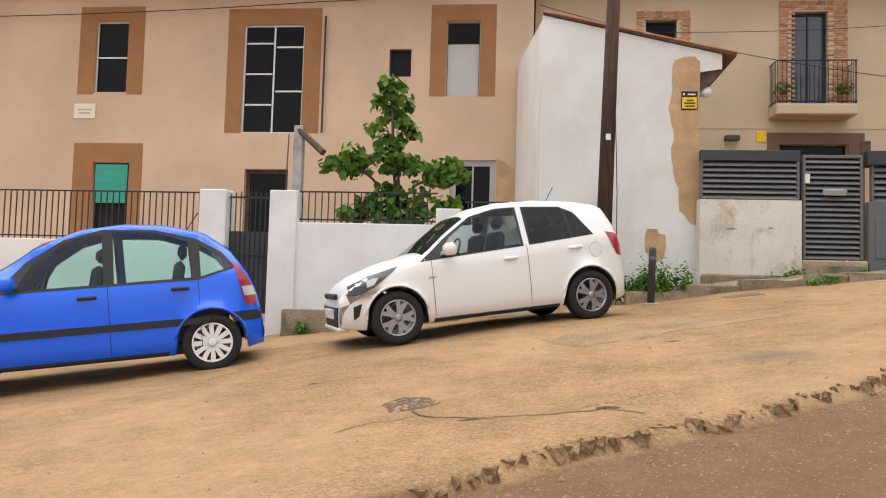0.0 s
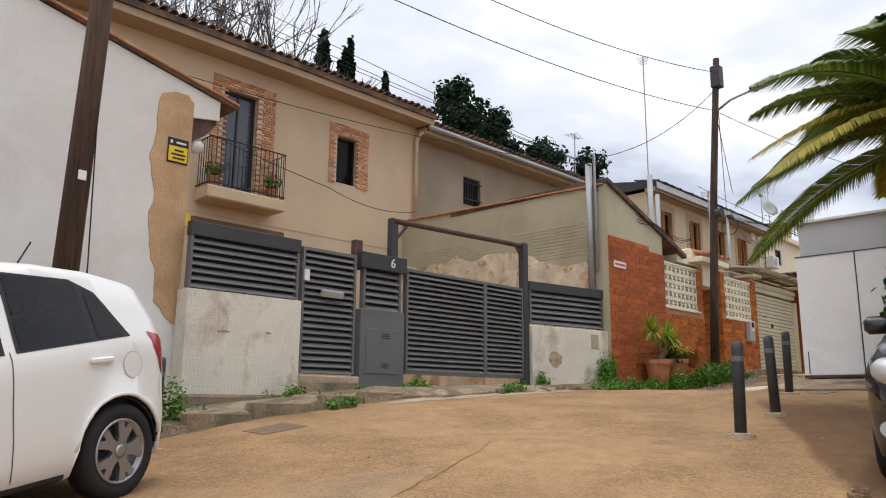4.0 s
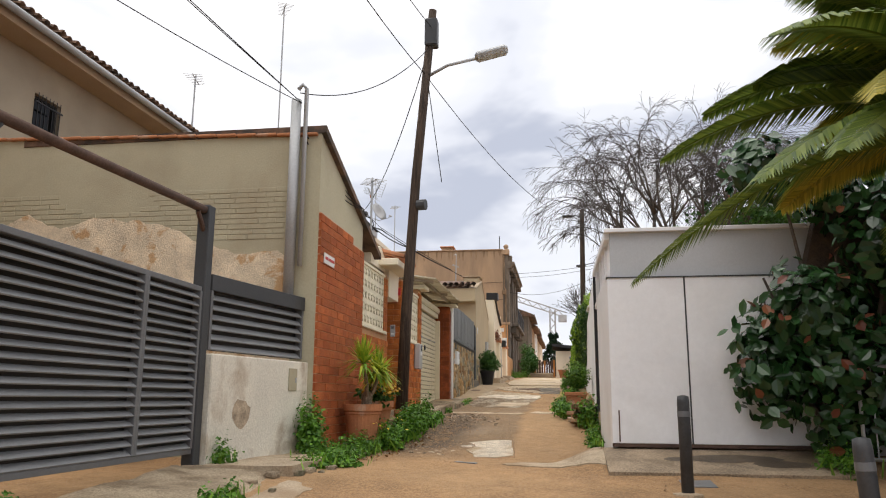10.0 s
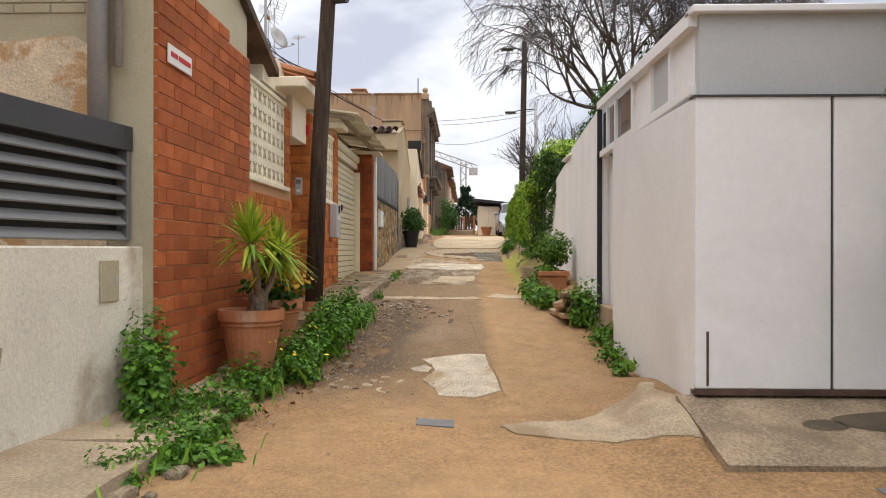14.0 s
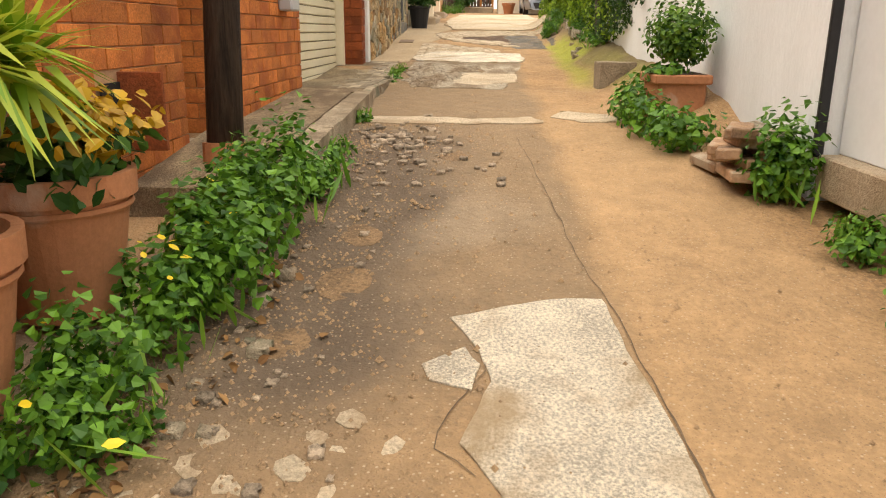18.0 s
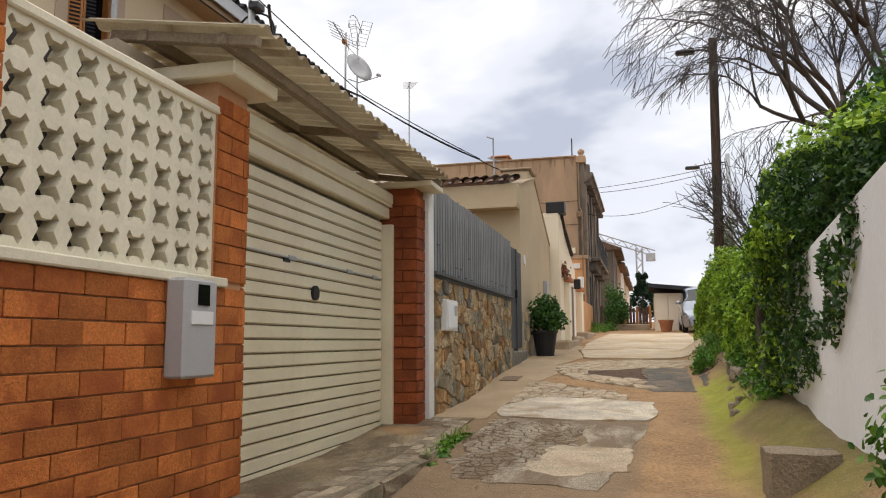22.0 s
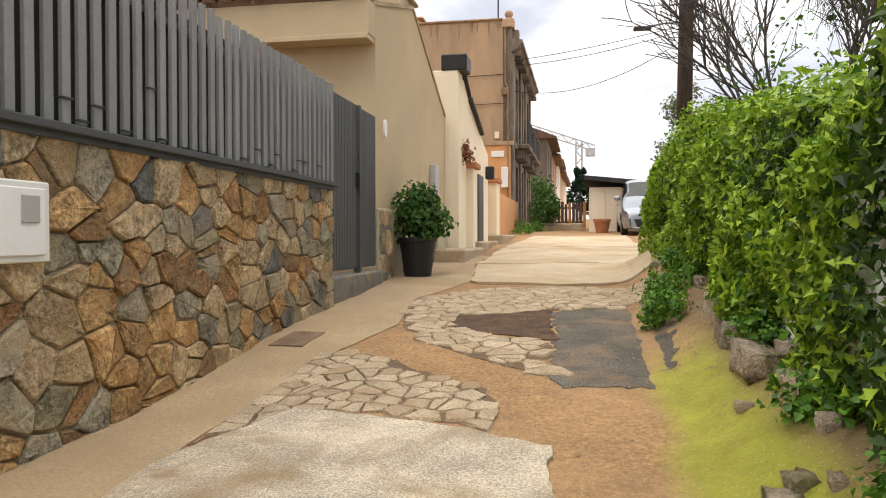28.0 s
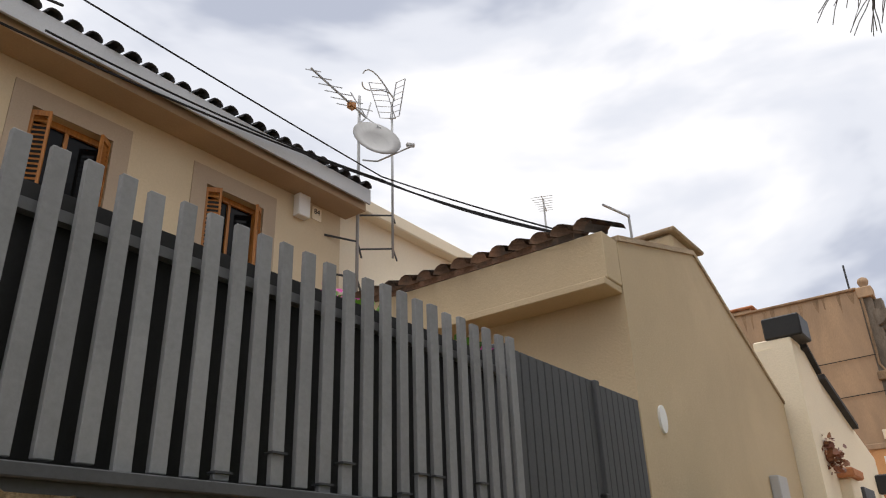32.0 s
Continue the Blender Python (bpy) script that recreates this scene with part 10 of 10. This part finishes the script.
STONES = [mat("rubble_" + n, c, gk=1.2, var=0.45, scale=7, grain=38, bump=0.9, dist=0.03, stain=st, amount=0.5, stain_scale=3.5, rand=0.2, edge=0.2) for n, c, st in (("ochre", (0.58, 0.38, 0.18), (0.36, 0.18, 0.065)), ("tan", (0.6, 0.46, 0.29), (0.38, 0.26, 0.13)), ("grey", (0.36, 0.33, 0.25), (0.4, 0.31, 0.2)), ("rust", (0.42, 0.23, 0.1), (0.24, 0.17, 0.1)), ("slate", (0.2, 0.2, 0.19), (0.28, 0.23, 0.16)), ("olive", (0.3, 0.27, 0.17), (0.4, 0.32, 0.2)))]
JOINT = mat("grey_joint", (0.42, 0.34, 0.24), var=0.2, scale=6, bump=0.8, dist=0.02, stain=(0.2, 0.15, 0.1), amount=0.5, stain_scale=2.5)
stonewall = thing("stone_wall", (25, 13.15, 2.9), "rubble stone garden wall of ochre and grey stones", "wall")
part("wall_core", prism(B(), [(22.33, 2.3), (27.25, 2.5), (27.25, 4.13), (22.33, 4.09)], "y", 13.17, 13.42), JOINT, stonewall)
rs2 = random.Random(21)
toward = Matrix(((1, 0, 0, 0), (0, 0, -1, 13.17), (0, 1, 0, 0), (0, 0, 0, 1)))
# seeds laid in a squeezed plane, some left out, so that stones come out long and of many sizes
WIDE = 1.3
seeds = [q for q in scatter(22.34 / WIDE, 27.24 / WIDE, 2.55, 4.11, (0.175, 0.16), 0.5, rs2) if rs2.random() > 0.16]
for s, poly in cells(22.34 / WIDE, 27.24 / WIDE, 2.55, 4.11, seeds, 0.0045):
    poly = [(q[0] * WIDE, q[1]) for q in poly]
    bm = stone_of(poly, s, rs2.uniform(0.014, 0.042), rs2, True, chip=0.13, face=0.88)
    bm.transform(toward)
    part("stone", bm, rs2.choices(STONES, (7, 9, 3, 4, 1, 2))[0], stonewall)
for s, poly in cells(29.3, 33.0, 2.9, 3.98, scatter(29.3, 33.0, 2.9, 3.98, (0.32, 0.26), 0.34, rs2), 0.011):
    bm = stone_of(poly, s, 0.025, rs2)
    bm.transform(Matrix(((1, 0, 0, 0), (0, 0, -1, 13.262), (0, 1, 0, 0), (0, 0, 0, 1))))
    if not (29.95 < s[0] < 30.75):
        part("plinth_stone", bm, rs2.choices(STONES, (2, 5, 5, 1, 2, 3))[0], cot)
hatch2 = thing("meter_hatch", (23.0, 13.1, 3.7), "white metal meter hatch set in the stone wall", "hatch")
part("hatch_frame", bx(22.72, 23.22, 13.09, 13.16, 3.53, 3.88, 0.006), PLASTICWHITE, hatch2)
part("hatch_door", bx(22.76, 23.18, 13.08, 13.09, 3.56, 3.85, 0.004), WHITEPAINT, hatch2)
part("hatch_window", bx(23.03, 23.14, 13.072, 13.08, 3.7, 3.82, 0.004), PLASTICGREY, hatch2)


# worn concrete: whole slabs with broken edges, and crazed areas in pieces over a dark bed
def inside(outline, x, y):
    c = False
    for k in range(len(outline)):
        a, b = outline[k], outline[k - 1]
        if (a[1] > y) != (b[1] > y) and x < (b[0] - a[0]) * (y - a[1]) / (b[1] - a[1]) + a[0]:
            c = not c
    return c


def ragged(outline, seed, amp=0.05, step=0.06):
    """The outline with a broken, wandering edge."""
    out = []
    for k in range(len(outline)):
        a, b = outline[k - 1], outline[k]
        n = max(1, int(math.hypot(b[0] - a[0], b[1] - a[1]) / step))
        for i in range(n):
            x, y = a[0] + (b[0] - a[0]) * i / n, a[1] + (b[1] - a[1]) * i / n
            out.append((x + amp * (noise.noise((x * 2.2, y * 2.2, seed)) + 0.6 * noise.noise((x * 9, y * 9, seed))), y + amp * (noise.noise((x * 2.2, y * 2.2, seed + 9)) + 0.6 * noise.noise((x * 9, y * 9, seed + 9)))))
    return out


def sheet(outline, lift, step=0.05, deep=0.03):
    """A thin slab that lies on the lane inside an outline, with its edge drawn down into the dirt."""
    pts = np.array(outline)
    x0, x1, y0, y1 = pts[:, 0].min() - step, pts[:, 0].max() + step, pts[:, 1].min() - step, pts[:, 1].max() + step
    nx, ny = max(2, int((x1 - x0) / step)), max(2, int((y1 - y0) / step))
    bm = B()
    grid = {}

    def vert(i, j):
        if (i, j) not in grid:
            grid[i, j] = bm.verts.new((x0 + i * (x1 - x0) / nx, y0 + j * (y1 - y0) / ny, 0))
        return grid[i, j]
    for i in range(nx):
        for j in range(ny):
            if inside(outline, x0 + (i + 0.5) * (x1 - x0) / nx, y0 + (j + 0.5) * (y1 - y0) / ny):
                bm.faces.new((vert(i, j), vert(i + 1, j), vert(i + 1, j + 1), vert(i, j + 1)))
    rim = [e for e in bm.edges if e.is_boundary]
    for v in {v for e in rim for v in e.verts}:
        d = (pts[:, 0] - v.co.x) ** 2 + (pts[:, 1] - v.co.y) ** 2
        k = int(d.argmin())
        v.co.x, v.co.y = pts[k]
    for v in bm.verts:
        v.co.z = surface_z(v.co.x, v.co.y) + lift
    r = bmesh.ops.extrude_edge_only(bm, edges=rim)
    for g in r["geom"]:
        if isinstance(g, bmesh.types.BMVert):
            g.co.z -= deep
    bmesh.ops.remove_doubles(bm, verts=bm.verts[:], dist=0.0005)
    bmesh.ops.recalc_face_normals(bm, faces=bm.faces)
    return bm


def worn_slab(label, outline, lift, material, seed, amp=0.05, step=0.06):
    c = (sum(p[0] for p in outline) / len(outline), sum(p[1] for p in outline) / len(outline))
    t = thing("concrete_patch", (c[0], c[1], ground_z(*c)), label, "paving", kind="structure")
    part("slab_piece", sheet(ragged(outline, seed, amp), lift, step), material, t, smooth=False)
    return t


def crazed(label, outline, lift, material, size, seed, gap=0.006, bed=None, jit=0.4):
    """Concrete broken into many flat pieces that still lie together."""
    r = random.Random(seed)
    xs_, ys_ = [p[0] for p in outline], [p[1] for p in outline]
    x0, x1, y0, y1 = min(xs_), max(xs_), min(ys_), max(ys_)
    rag = ragged(outline, seed, 0.06)
    c = (sum(xs_) / len(xs_), sum(ys_) / len(ys_))
    t = thing("crazed_paving", (c[0], c[1], ground_z(*c)), label, "paving", kind="structure")
    part("joint_bed", sheet(rag, 0.002, 0.1, 0.02), bed or CRACKBED, t)
    for s, poly in cells(x0, x1, y0, y1, scatter(x0, x1, y0, y1, (size, size * 0.85), jit, r), gap):
        if not inside(rag, *s):
            continue
        bm = stone_of(poly, s, 0.02, r, True, 0.1)
        bmesh.ops.subdivide_edges(bm, edges=[e for e in bm.edges if e.calc_length() > 0.2], cuts=2)
        up = r.uniform(-0.002, 0.002)
        for v in bm.verts:
            wob = 0.012 * noise.noise((v.co.x * 7, v.co.y * 7, seed))
            v.co.x, v.co.y = v.co.x + wob, v.co.y - wob
            v.co.z = surface_z(v.co.x, v.co.y) + lift + up + (v.co.z - 0.02) * (0.3 if v.co.z > 0.012 else 1.5)
        part("slab_piece", bm, material, t)
    return t


OLDROAD = mat("old_road_surface", gk=2.0, col=(0.36, 0.235, 0.135), var=0.25, scale=2, grain=50, bump=0.5, dist=0.012, stain=(0.42, 0.27, 0.14), amount=0.5, stain_scale=1.5, edge=0.25)
CRACKBED = mat("dirt_in_cracks", (0.13, 0.085, 0.05), var=0.25, scale=8, bump=0.4)
CRAZED = mat("crazed_concrete", gk=2.0, col=(0.55, 0.44, 0.31), var=0.2, scale=4, grain=60, bump=0.6, dist=0.012, stain=(0.36, 0.25, 0.15), amount=0.45, stain_scale=1.8, rand=0.07, edge=0.2)
GREYCRAZED = mat("old_grey_concrete", gk=2.0, col=(0.46, 0.38, 0.28), var=0.25, scale=3, grain=60, bump=0.7, dist=0.012, stain=(0.22, 0.15, 0.09), amount=0.6, stain_scale=1.7, stretch=(0.8, 1.7, 1), edge=0.12)
ASPHALT = mat("old_asphalt", gk=2.2, col=(0.17, 0.15, 0.125), var=0.35, scale=3, grain=70, bump=0.9, dist=0.012, stain=(0.3, 0.21, 0.13), amount=0.35, stain_scale=2.2, edge=0.15)
LANECONC = mat("worn_lane_concrete", gk=1.6, col=(0.62, 0.51, 0.37), var=0.18, scale=1.4, grain=70, bump=0.6, stain=(0.42, 0.3, 0.17), amount=0.5, stain_scale=0.8, edge=0.25)
DIRTPIT = mat("dirt_hollow", gk=1.8, col=(0.22, 0.135, 0.07), var=0.3, scale=5, grain=50, bump=0.5)
ASPHALTDARK = mat("dark_dirt_pit", gk=2.0, col=(0.15, 0.09, 0.055), var=0.35, scale=6, grain=60, bump=0.9, dist=0.02)
worn_slab("smooth tan concrete walkway beside the stone wall", [(22.28, 13.3), (22.28, 12.55), (23.9, 12.58), (25.1, 12.5), (26.3, 12.3), (27.9, 12.48), (29.9, 12.1), (31.5, 12.4), (34.2, 12.5), (34.2, 13.3)], 0.009, WALK, 40, 0.03, 0.08)
worn_slab("pale worn concrete patch across the lane", [(22.86, 12.6), (23.5, 12.5), (24.05, 12.3), (23.98, 11.9), (23.83, 11.3), (23.6, 10.9), (22.75, 10.88), (22.42, 10.95), (22.38, 11.9), (22.4, 12.45)], 0.02, PALECONC, 1, 0.04)
crazed("crazed cobble-like concrete", [(23.5, 12.56), (24.3, 12.58), (25.35, 12.55), (25.3, 12.15), (24.95, 11.85), (24.58, 11.33), (24.2, 11.2), (23.9, 11.2), (24.05, 11.75), (24.12, 12.1)], 0.016, CRAZED, 0.16, 2, 0.005, jit=0.45)
crazed("crazed broken concrete", [(21.2, 12.5), (22.35, 12.5), (22.34, 11.9), (22.2, 11.45), (21.8, 11.55), (21.15, 11.62), (20.5, 11.75), (19.9, 12.0), (20.0, 12.35), (20.6, 12.42)], 0.008, GREYCRAZED, 0.105, 3, 0.005, jit=0.65)
worn_slab("grey worn concrete beside the crazed area", [(22.3, 11.85), (22.32, 10.98), (21.3, 11.05), (20.6, 11.1), (19.8, 11.3), (19.9, 12.1), (20.4, 12.0), (20.6, 11.7), (21.2, 11.5), (22.0, 11.55)], 0.006, GREYCRAZED, 14, 0.05)
worn_slab("pale worn concrete beside the crazed area", [(21.05, 11.72), (21.1, 11.5), (21.1, 11.1), (20.4, 11.12), (20.1, 11.6), (20.3, 11.85)], 0.009, CRAZED, 15, 0.12)
crazed("crazed pale concrete band", [(26.28, 12.22), (27.2, 12.45), (27.95, 12.45), (28.95, 11.8), (29.15, 10.9), (29.15, 10.0), (27.55, 10.15), (27.3, 11.05), (26.88, 11.9), (26.3, 11.85), (26.05, 11.5), (25.95, 11.0), (24.9, 10.95), (24.9, 11.1), (25.25, 11.42), (25.7, 11.9)], 0.016, CRAZED, 0.17, 4, 0.0035, jit=0.5)
worn_slab("dark dirt pit in the broken concrete", [(26.86, 11.9), (27.28, 11.03), (25.98, 11.0), (26.1, 11.5), (26.35, 11.83)], 0.012, ASPHALTDARK, 16, 0.08)
worn_slab("dark patched asphalt", [(27.42, 11.02), (27.5, 10.15), (25.7, 10.15), (24.72, 10.33), (24.66, 10.95), (25.95, 10.98)], 0.006, ASPHALT, 5, 0.14)
for lab, o, sd in (("large worn concrete slab up the lane", [(29.35, 12.1), (31.9, 12.4), (32.2, 11.0), (31.8, 9.75), (29.7, 9.72), (29.3, 10.9)], 6), ("large worn concrete slab up the lane", [(31.98, 12.4), (36.2, 12.5), (36.4, 9.6), (31.88, 9.75), (32.28, 11.0)], 17), ("large worn concrete slab up the lane", [(36.28, 12.5), (42.0, 12.2), (42.4, 9.6), (36.48, 9.6)], 18)):
    worn_slab(lab, o, 0.034, LANECONC, sd, 0.07, 0.12)
worn_slab("pale worn concrete patch in the wheel track", [(13.83, 11.7), (13.93, 11.42), (14.0, 11.08), (13.4, 11.03), (12.74, 10.98), (12.5, 11.2), (12.6, 11.5), (12.8, 11.54), (13.0, 11.65), (13.18, 11.6), (13.34, 11.55), (13.56, 11.59)], 0.006, PALECONC, 7, 0.02, 0.03)
worn_slab("small broken piece of pale concrete", [(13.45, 11.8), (13.58, 11.64), (13.44, 11.59), (13.28, 11.62), (13.3, 11.68), (13.34, 11.76)], 0.006, PALECONC, 19, 0.025, 0.03)
for k, (x, y, u) in enumerate(((13.0, 12.34, 0.07), (12.87, 12.39, 0.06), (13.12, 11.97, 0.055), (12.89, 12.1, 0.06), (12.96, 11.82, 0.06), (13.04, 12.08, 0.035), (12.95, 11.98, 0.04), (12.78, 12.25, 0.05), (12.74, 11.95, 0.07), (12.7, 12.5, 0.05))):
    worn_slab("pale stone showing through the worn track", [(x + u * (1 + 0.3 * math.sin(k * 2.1 + 2 * a)) * math.cos(a + k), y + u * 0.8 * math.sin(a + k)) for a in (0, 0.9, 1.7, 2.6, 3.4, 4.4, 5.3)], 0.002, CRAZED, 130 + k, 0.035, 0.02)
worn_slab("pale concrete apron before the workshop", [(11.55, 11.05), (11.75, 10.5), (12.05, 10.05), (12.5, 9.85), (11.05, 9.78), (11.1, 10.2), (11.2, 10.65), (11.35, 10.95)], 0.01, CRAZED, 8, 0.08)
worn_slab("worn concrete strip across the lane", [(17.2, 12.45), (17.5, 12.45), (17.5, 11.6), (17.55, 11.1), (17.35, 11.05), (17.3, 11.4)], 0.01, CRAZED, 9, 0.1)
worn_slab("worn concrete scraps by the planted bank", [(17.6, 10.95), (17.9, 10.9), (17.8, 10.45), (17.4, 10.4), (17.35, 10.7)], 0.008, CRAZED, 22, 0.12)
worn_slab("worn pale concrete before the gates", [(5.0, 12.75), (7.4, 12.9), (9.4, 12.85), (9.0, 12.5), (7.0, 12.45), (5.4, 12.4)], 0.006, CONCRETE, 20, 0.08)
worn_slab("grey patched road surface", [(0.9, 9.6), (1.9, 10.05), (3.0, 9.6), (1.7, 9.0), (0.6, 8.5), (0.1, 8.9)], 0.003, OLDROAD, 21, 0.12)
RUBBLE = mat("track_rubble", gk=1.6, col=(0.34, 0.26, 0.185), var=0.3, scale=9, grain=60, bump=0.7, dist=0.01, rand=0.4)
qs = random.Random(31)
rub = thing("rubble", (16.4, 12.0, 2.25), "loose broken stones in the worn wheel track", "stones")
for k in range(170):
    if k < 75:
        x, y, u = qs.gauss(16.6, 0.3), qs.gauss(12.1, 0.2), qs.uniform(0.015, 0.045)
    elif k < 100:
        x, y, u = qs.uniform(15.4, 16.4), qs.uniform(11.35, 12.4), qs.uniform(0.012, 0.035)
    else:
        x, y, u = qs.uniform(12.6, 17.4), 12.5 - abs(qs.gauss(0, 0.28)), qs.uniform(0.01, 0.028)
    z = surface_z(x, y)
    part("stone", stone_block(x - u, x + u * 1.1, y - u * 0.8, y + u * 0.8, z - u * 0.5, z + u * 0.55, u * 0.25, k + 1500), RUBBLE, rub, smooth=True)
for x, y, u in ((14.68, 12.17, 0.13), (14.15, 12.17, 0.15), (13.6, 12.3, 0.12), (16.1, 11.75, 0.14)):
    worn_slab("bare dirt hollow in the worn track", [(x + u * (1 + 0.2 * math.sin(x * 9 + 2 * a)) * math.cos(a), y + u * 0.8 * math.sin(a)) for a in (0, 0.6, 1.2, 1.9, 2.5, 3.1, 3.8, 4.4, 5.0, 5.7)], 0.002, DIRTPIT, int(x * 10), 0.02, 0.03)


def crack(points, width, seed, sway=0.05):
    """A crack in the road: a thin wandering line of dark dirt."""
    bm = B()
    line = []
    for a, b in zip(points, points[1:]):
        n = max(2, int(math.hypot(b[0] - a[0], b[1] - a[1]) / 0.06))
        for i in range(n):
            x, y = a[0] + (b[0] - a[0]) * i / n, a[1] + (b[1] - a[1]) * i / n
            line.append((x + sway * noise.noise((x * 5, y * 5, seed)), y + sway * noise.noise((x * 5, y * 5, seed + 4))))
    rows = []
    for i, (x, y) in enumerate(line):
        w = width * (0.35 + 0.9 * abs(noise.noise((i * 0.31, seed, 0))))
        dx, dy = line[min(i + 1, len(line) - 1)][0] - line[max(0, i - 1)][0], line[min(i + 1, len(line) - 1)][1] - line[max(0, i - 1)][1]
        d = math.hypot(dx, dy) + 1e-6
        rows.append([bm.verts.new((x + s * w * dy / d, y - s * w * dx / d, surface_z(x, y) + 0.004)) for s in (-1, 1)])
    for a, b in zip(rows, rows[1:]):
        bm.faces.new((a[0], a[1], b[1], b[0]))
    bmesh.ops.recalc_face_normals(bm, faces=bm.faces)
    t = solo("road_crack", bm, CRACKBED, "thin dark crack wandering through the road surface", "crack", kind="structure")
    return t


edge = thing("road_edge", (1.5, 5.4, 0.9), "broken crumbling edge of the road surface above the dirt", "road edge", kind="structure")
for i in range(70):
    q = random.Random(i + 77)
    x = -1.4 + i * 0.083
    y = layby_edge(x) + q.uniform(-0.07, 0.03)
    s = q.uniform(0.015, 0.05)
    part("edge_chunk", stone_block(x - s, x + s, y - s * 0.5, y + s * 0.5, surface_z(x, y + 0.15) - 0.12, surface_z(x, y + 0.15) + 0.004 - q.uniform(0, 0.03), 0.018, i + 600), OLDROAD, edge)
crazed("crumbled broken hollow in the road", [(-1.1, 6.3), (-0.95, 6.62), (-0.75, 6.55), (-0.62, 6.3), (-0.72, 6.1), (-0.95, 6.05)], 0.003, OLDROAD, 0.085, 41, 0.013, jit=0.65)
crack([(-0.8, 6.1), (-0.72, 5.85), (-0.3, 5.62), (0.2, 5.58), (0.55, 5.68), (0.8, 5.45)], 0.016, 1)
crack([(-0.72, 5.85), (-1.07, 5.75), (-1.3, 5.5)], 0.008, 2)
crack([(0.2, 5.58), (0.7, 5.95), (1.4, 6.3)], 0.005, 3)
for k, (x, y, u) in enumerate(((0.55, 5.7, 0.06), (1.47, 8.41, 0.05), (-1.91, 7.47, 0.04), (-0.35, 5.6, 0.05), (-1.2, 10.1, 0.13))):
    worn_slab("small dark hollow in the road", [(x + u * 1.5 * math.cos(a), y + u * 0.7 * math.sin(a)) for a in (0, 0.9, 1.7, 2.6, 3.4, 4.4, 5.3)], 0.002, ASPHALTDARK, 160 + k, 0.03, 0.025)
crack([(0.1, 9.3), (0.57, 8.5), (1.2, 8.75), (1.61, 9.02), (3.05, 9.5), (4.0, 9.9)], 0.008, 4)
crack([(14.02, 11.07), (14.47, 11.13), (15.15, 11.18), (16.0, 11.24), (16.85, 11.3)], 0.004, 6, 0.015)
crack([(14.02, 11.06), (13.4, 11.01), (12.5, 10.95)], 0.006, 7, 0.015)
crack([(13.6, 11.62), (13.4, 11.57), (13.2, 11.66), (13.0, 11.7), (12.8, 11.58)], 0.005, 10, 0.06)
crack([(22.3, 12.45), (22.36, 11.9), (22.33, 11.0)], 0.014, 8)
crack([(29.35, 10.9), (29.9, 10.6), (30.5, 10.8), (31.4, 10.4)], 0.012, 9)
for label, x0, x1, y0, y1, m_ in (("small square manhole cover in the dirt", 11.5, 11.75, 11.35, 11.6, GREYMETAL), ("square drain cover beside a bollard", 10.0, 10.4, 8.9, 9.2, GREYMETAL), ("rusty manhole cover in the road", 2.92, 3.45, 12.0, 12.42, MANHOLE)):
    solo("manhole_cover", sheet(ragged([(x0, y0), (x1, y0), (x1, y1), (x0, y1)], 1, 0.0, 0.03), 0.006, 0.04, 0.02), m_, label, "manhole cover")
# loose gravel and stones on the lane, too many to count
n = 3200
v, f = [], []
for i in range(n + 5200):
    x = rb.uniform(-3, 31)
    y = rb.uniform(3, 12.6) if x < 11 else rb.uniform(10.0, 12.6)
    if i > n:
        # thicker in the stony wheel track, along the broken road edge and at the asphalt patch
        if i % 8 < 5:
            x, y = rb.uniform(12.2, 17.3), 12.75 - abs(rb.gauss(0, 0.6))
        elif i % 8 < 7:
            x = rb.uniform(-1.0, 4.4)
            y = layby_edge(x) - abs(rb.gauss(0, 0.35))
        else:
            x, y = rb.uniform(24.6, 27.4), rb.gauss(10.25, 0.2)
    s = rb.uniform(0.004, 0.013) * (1.9 if rb.random() < 0.12 else 1)
    z = surface_z(x, y)
    k = len(v)
    v += [(x + s, y, z), (x, y + s * 0.8, z), (x - s, y, z), (x, y - s * 0.8, z), (x + s * 0.2, y, z + s * 0.8)]
    f += [(k, k + 1, k + 4), (k + 1, k + 2, k + 4), (k + 2, k + 3, k + 4), (k + 3, k, k + 4)]
me = bpy.data.meshes.new("gravel")
me.from_pydata(v, [], f)
me.materials.append(OLDROAD)
tagged(new("gravel", me), "loose gravel scattered over the dirt lane", "gravel", kind="stuff")
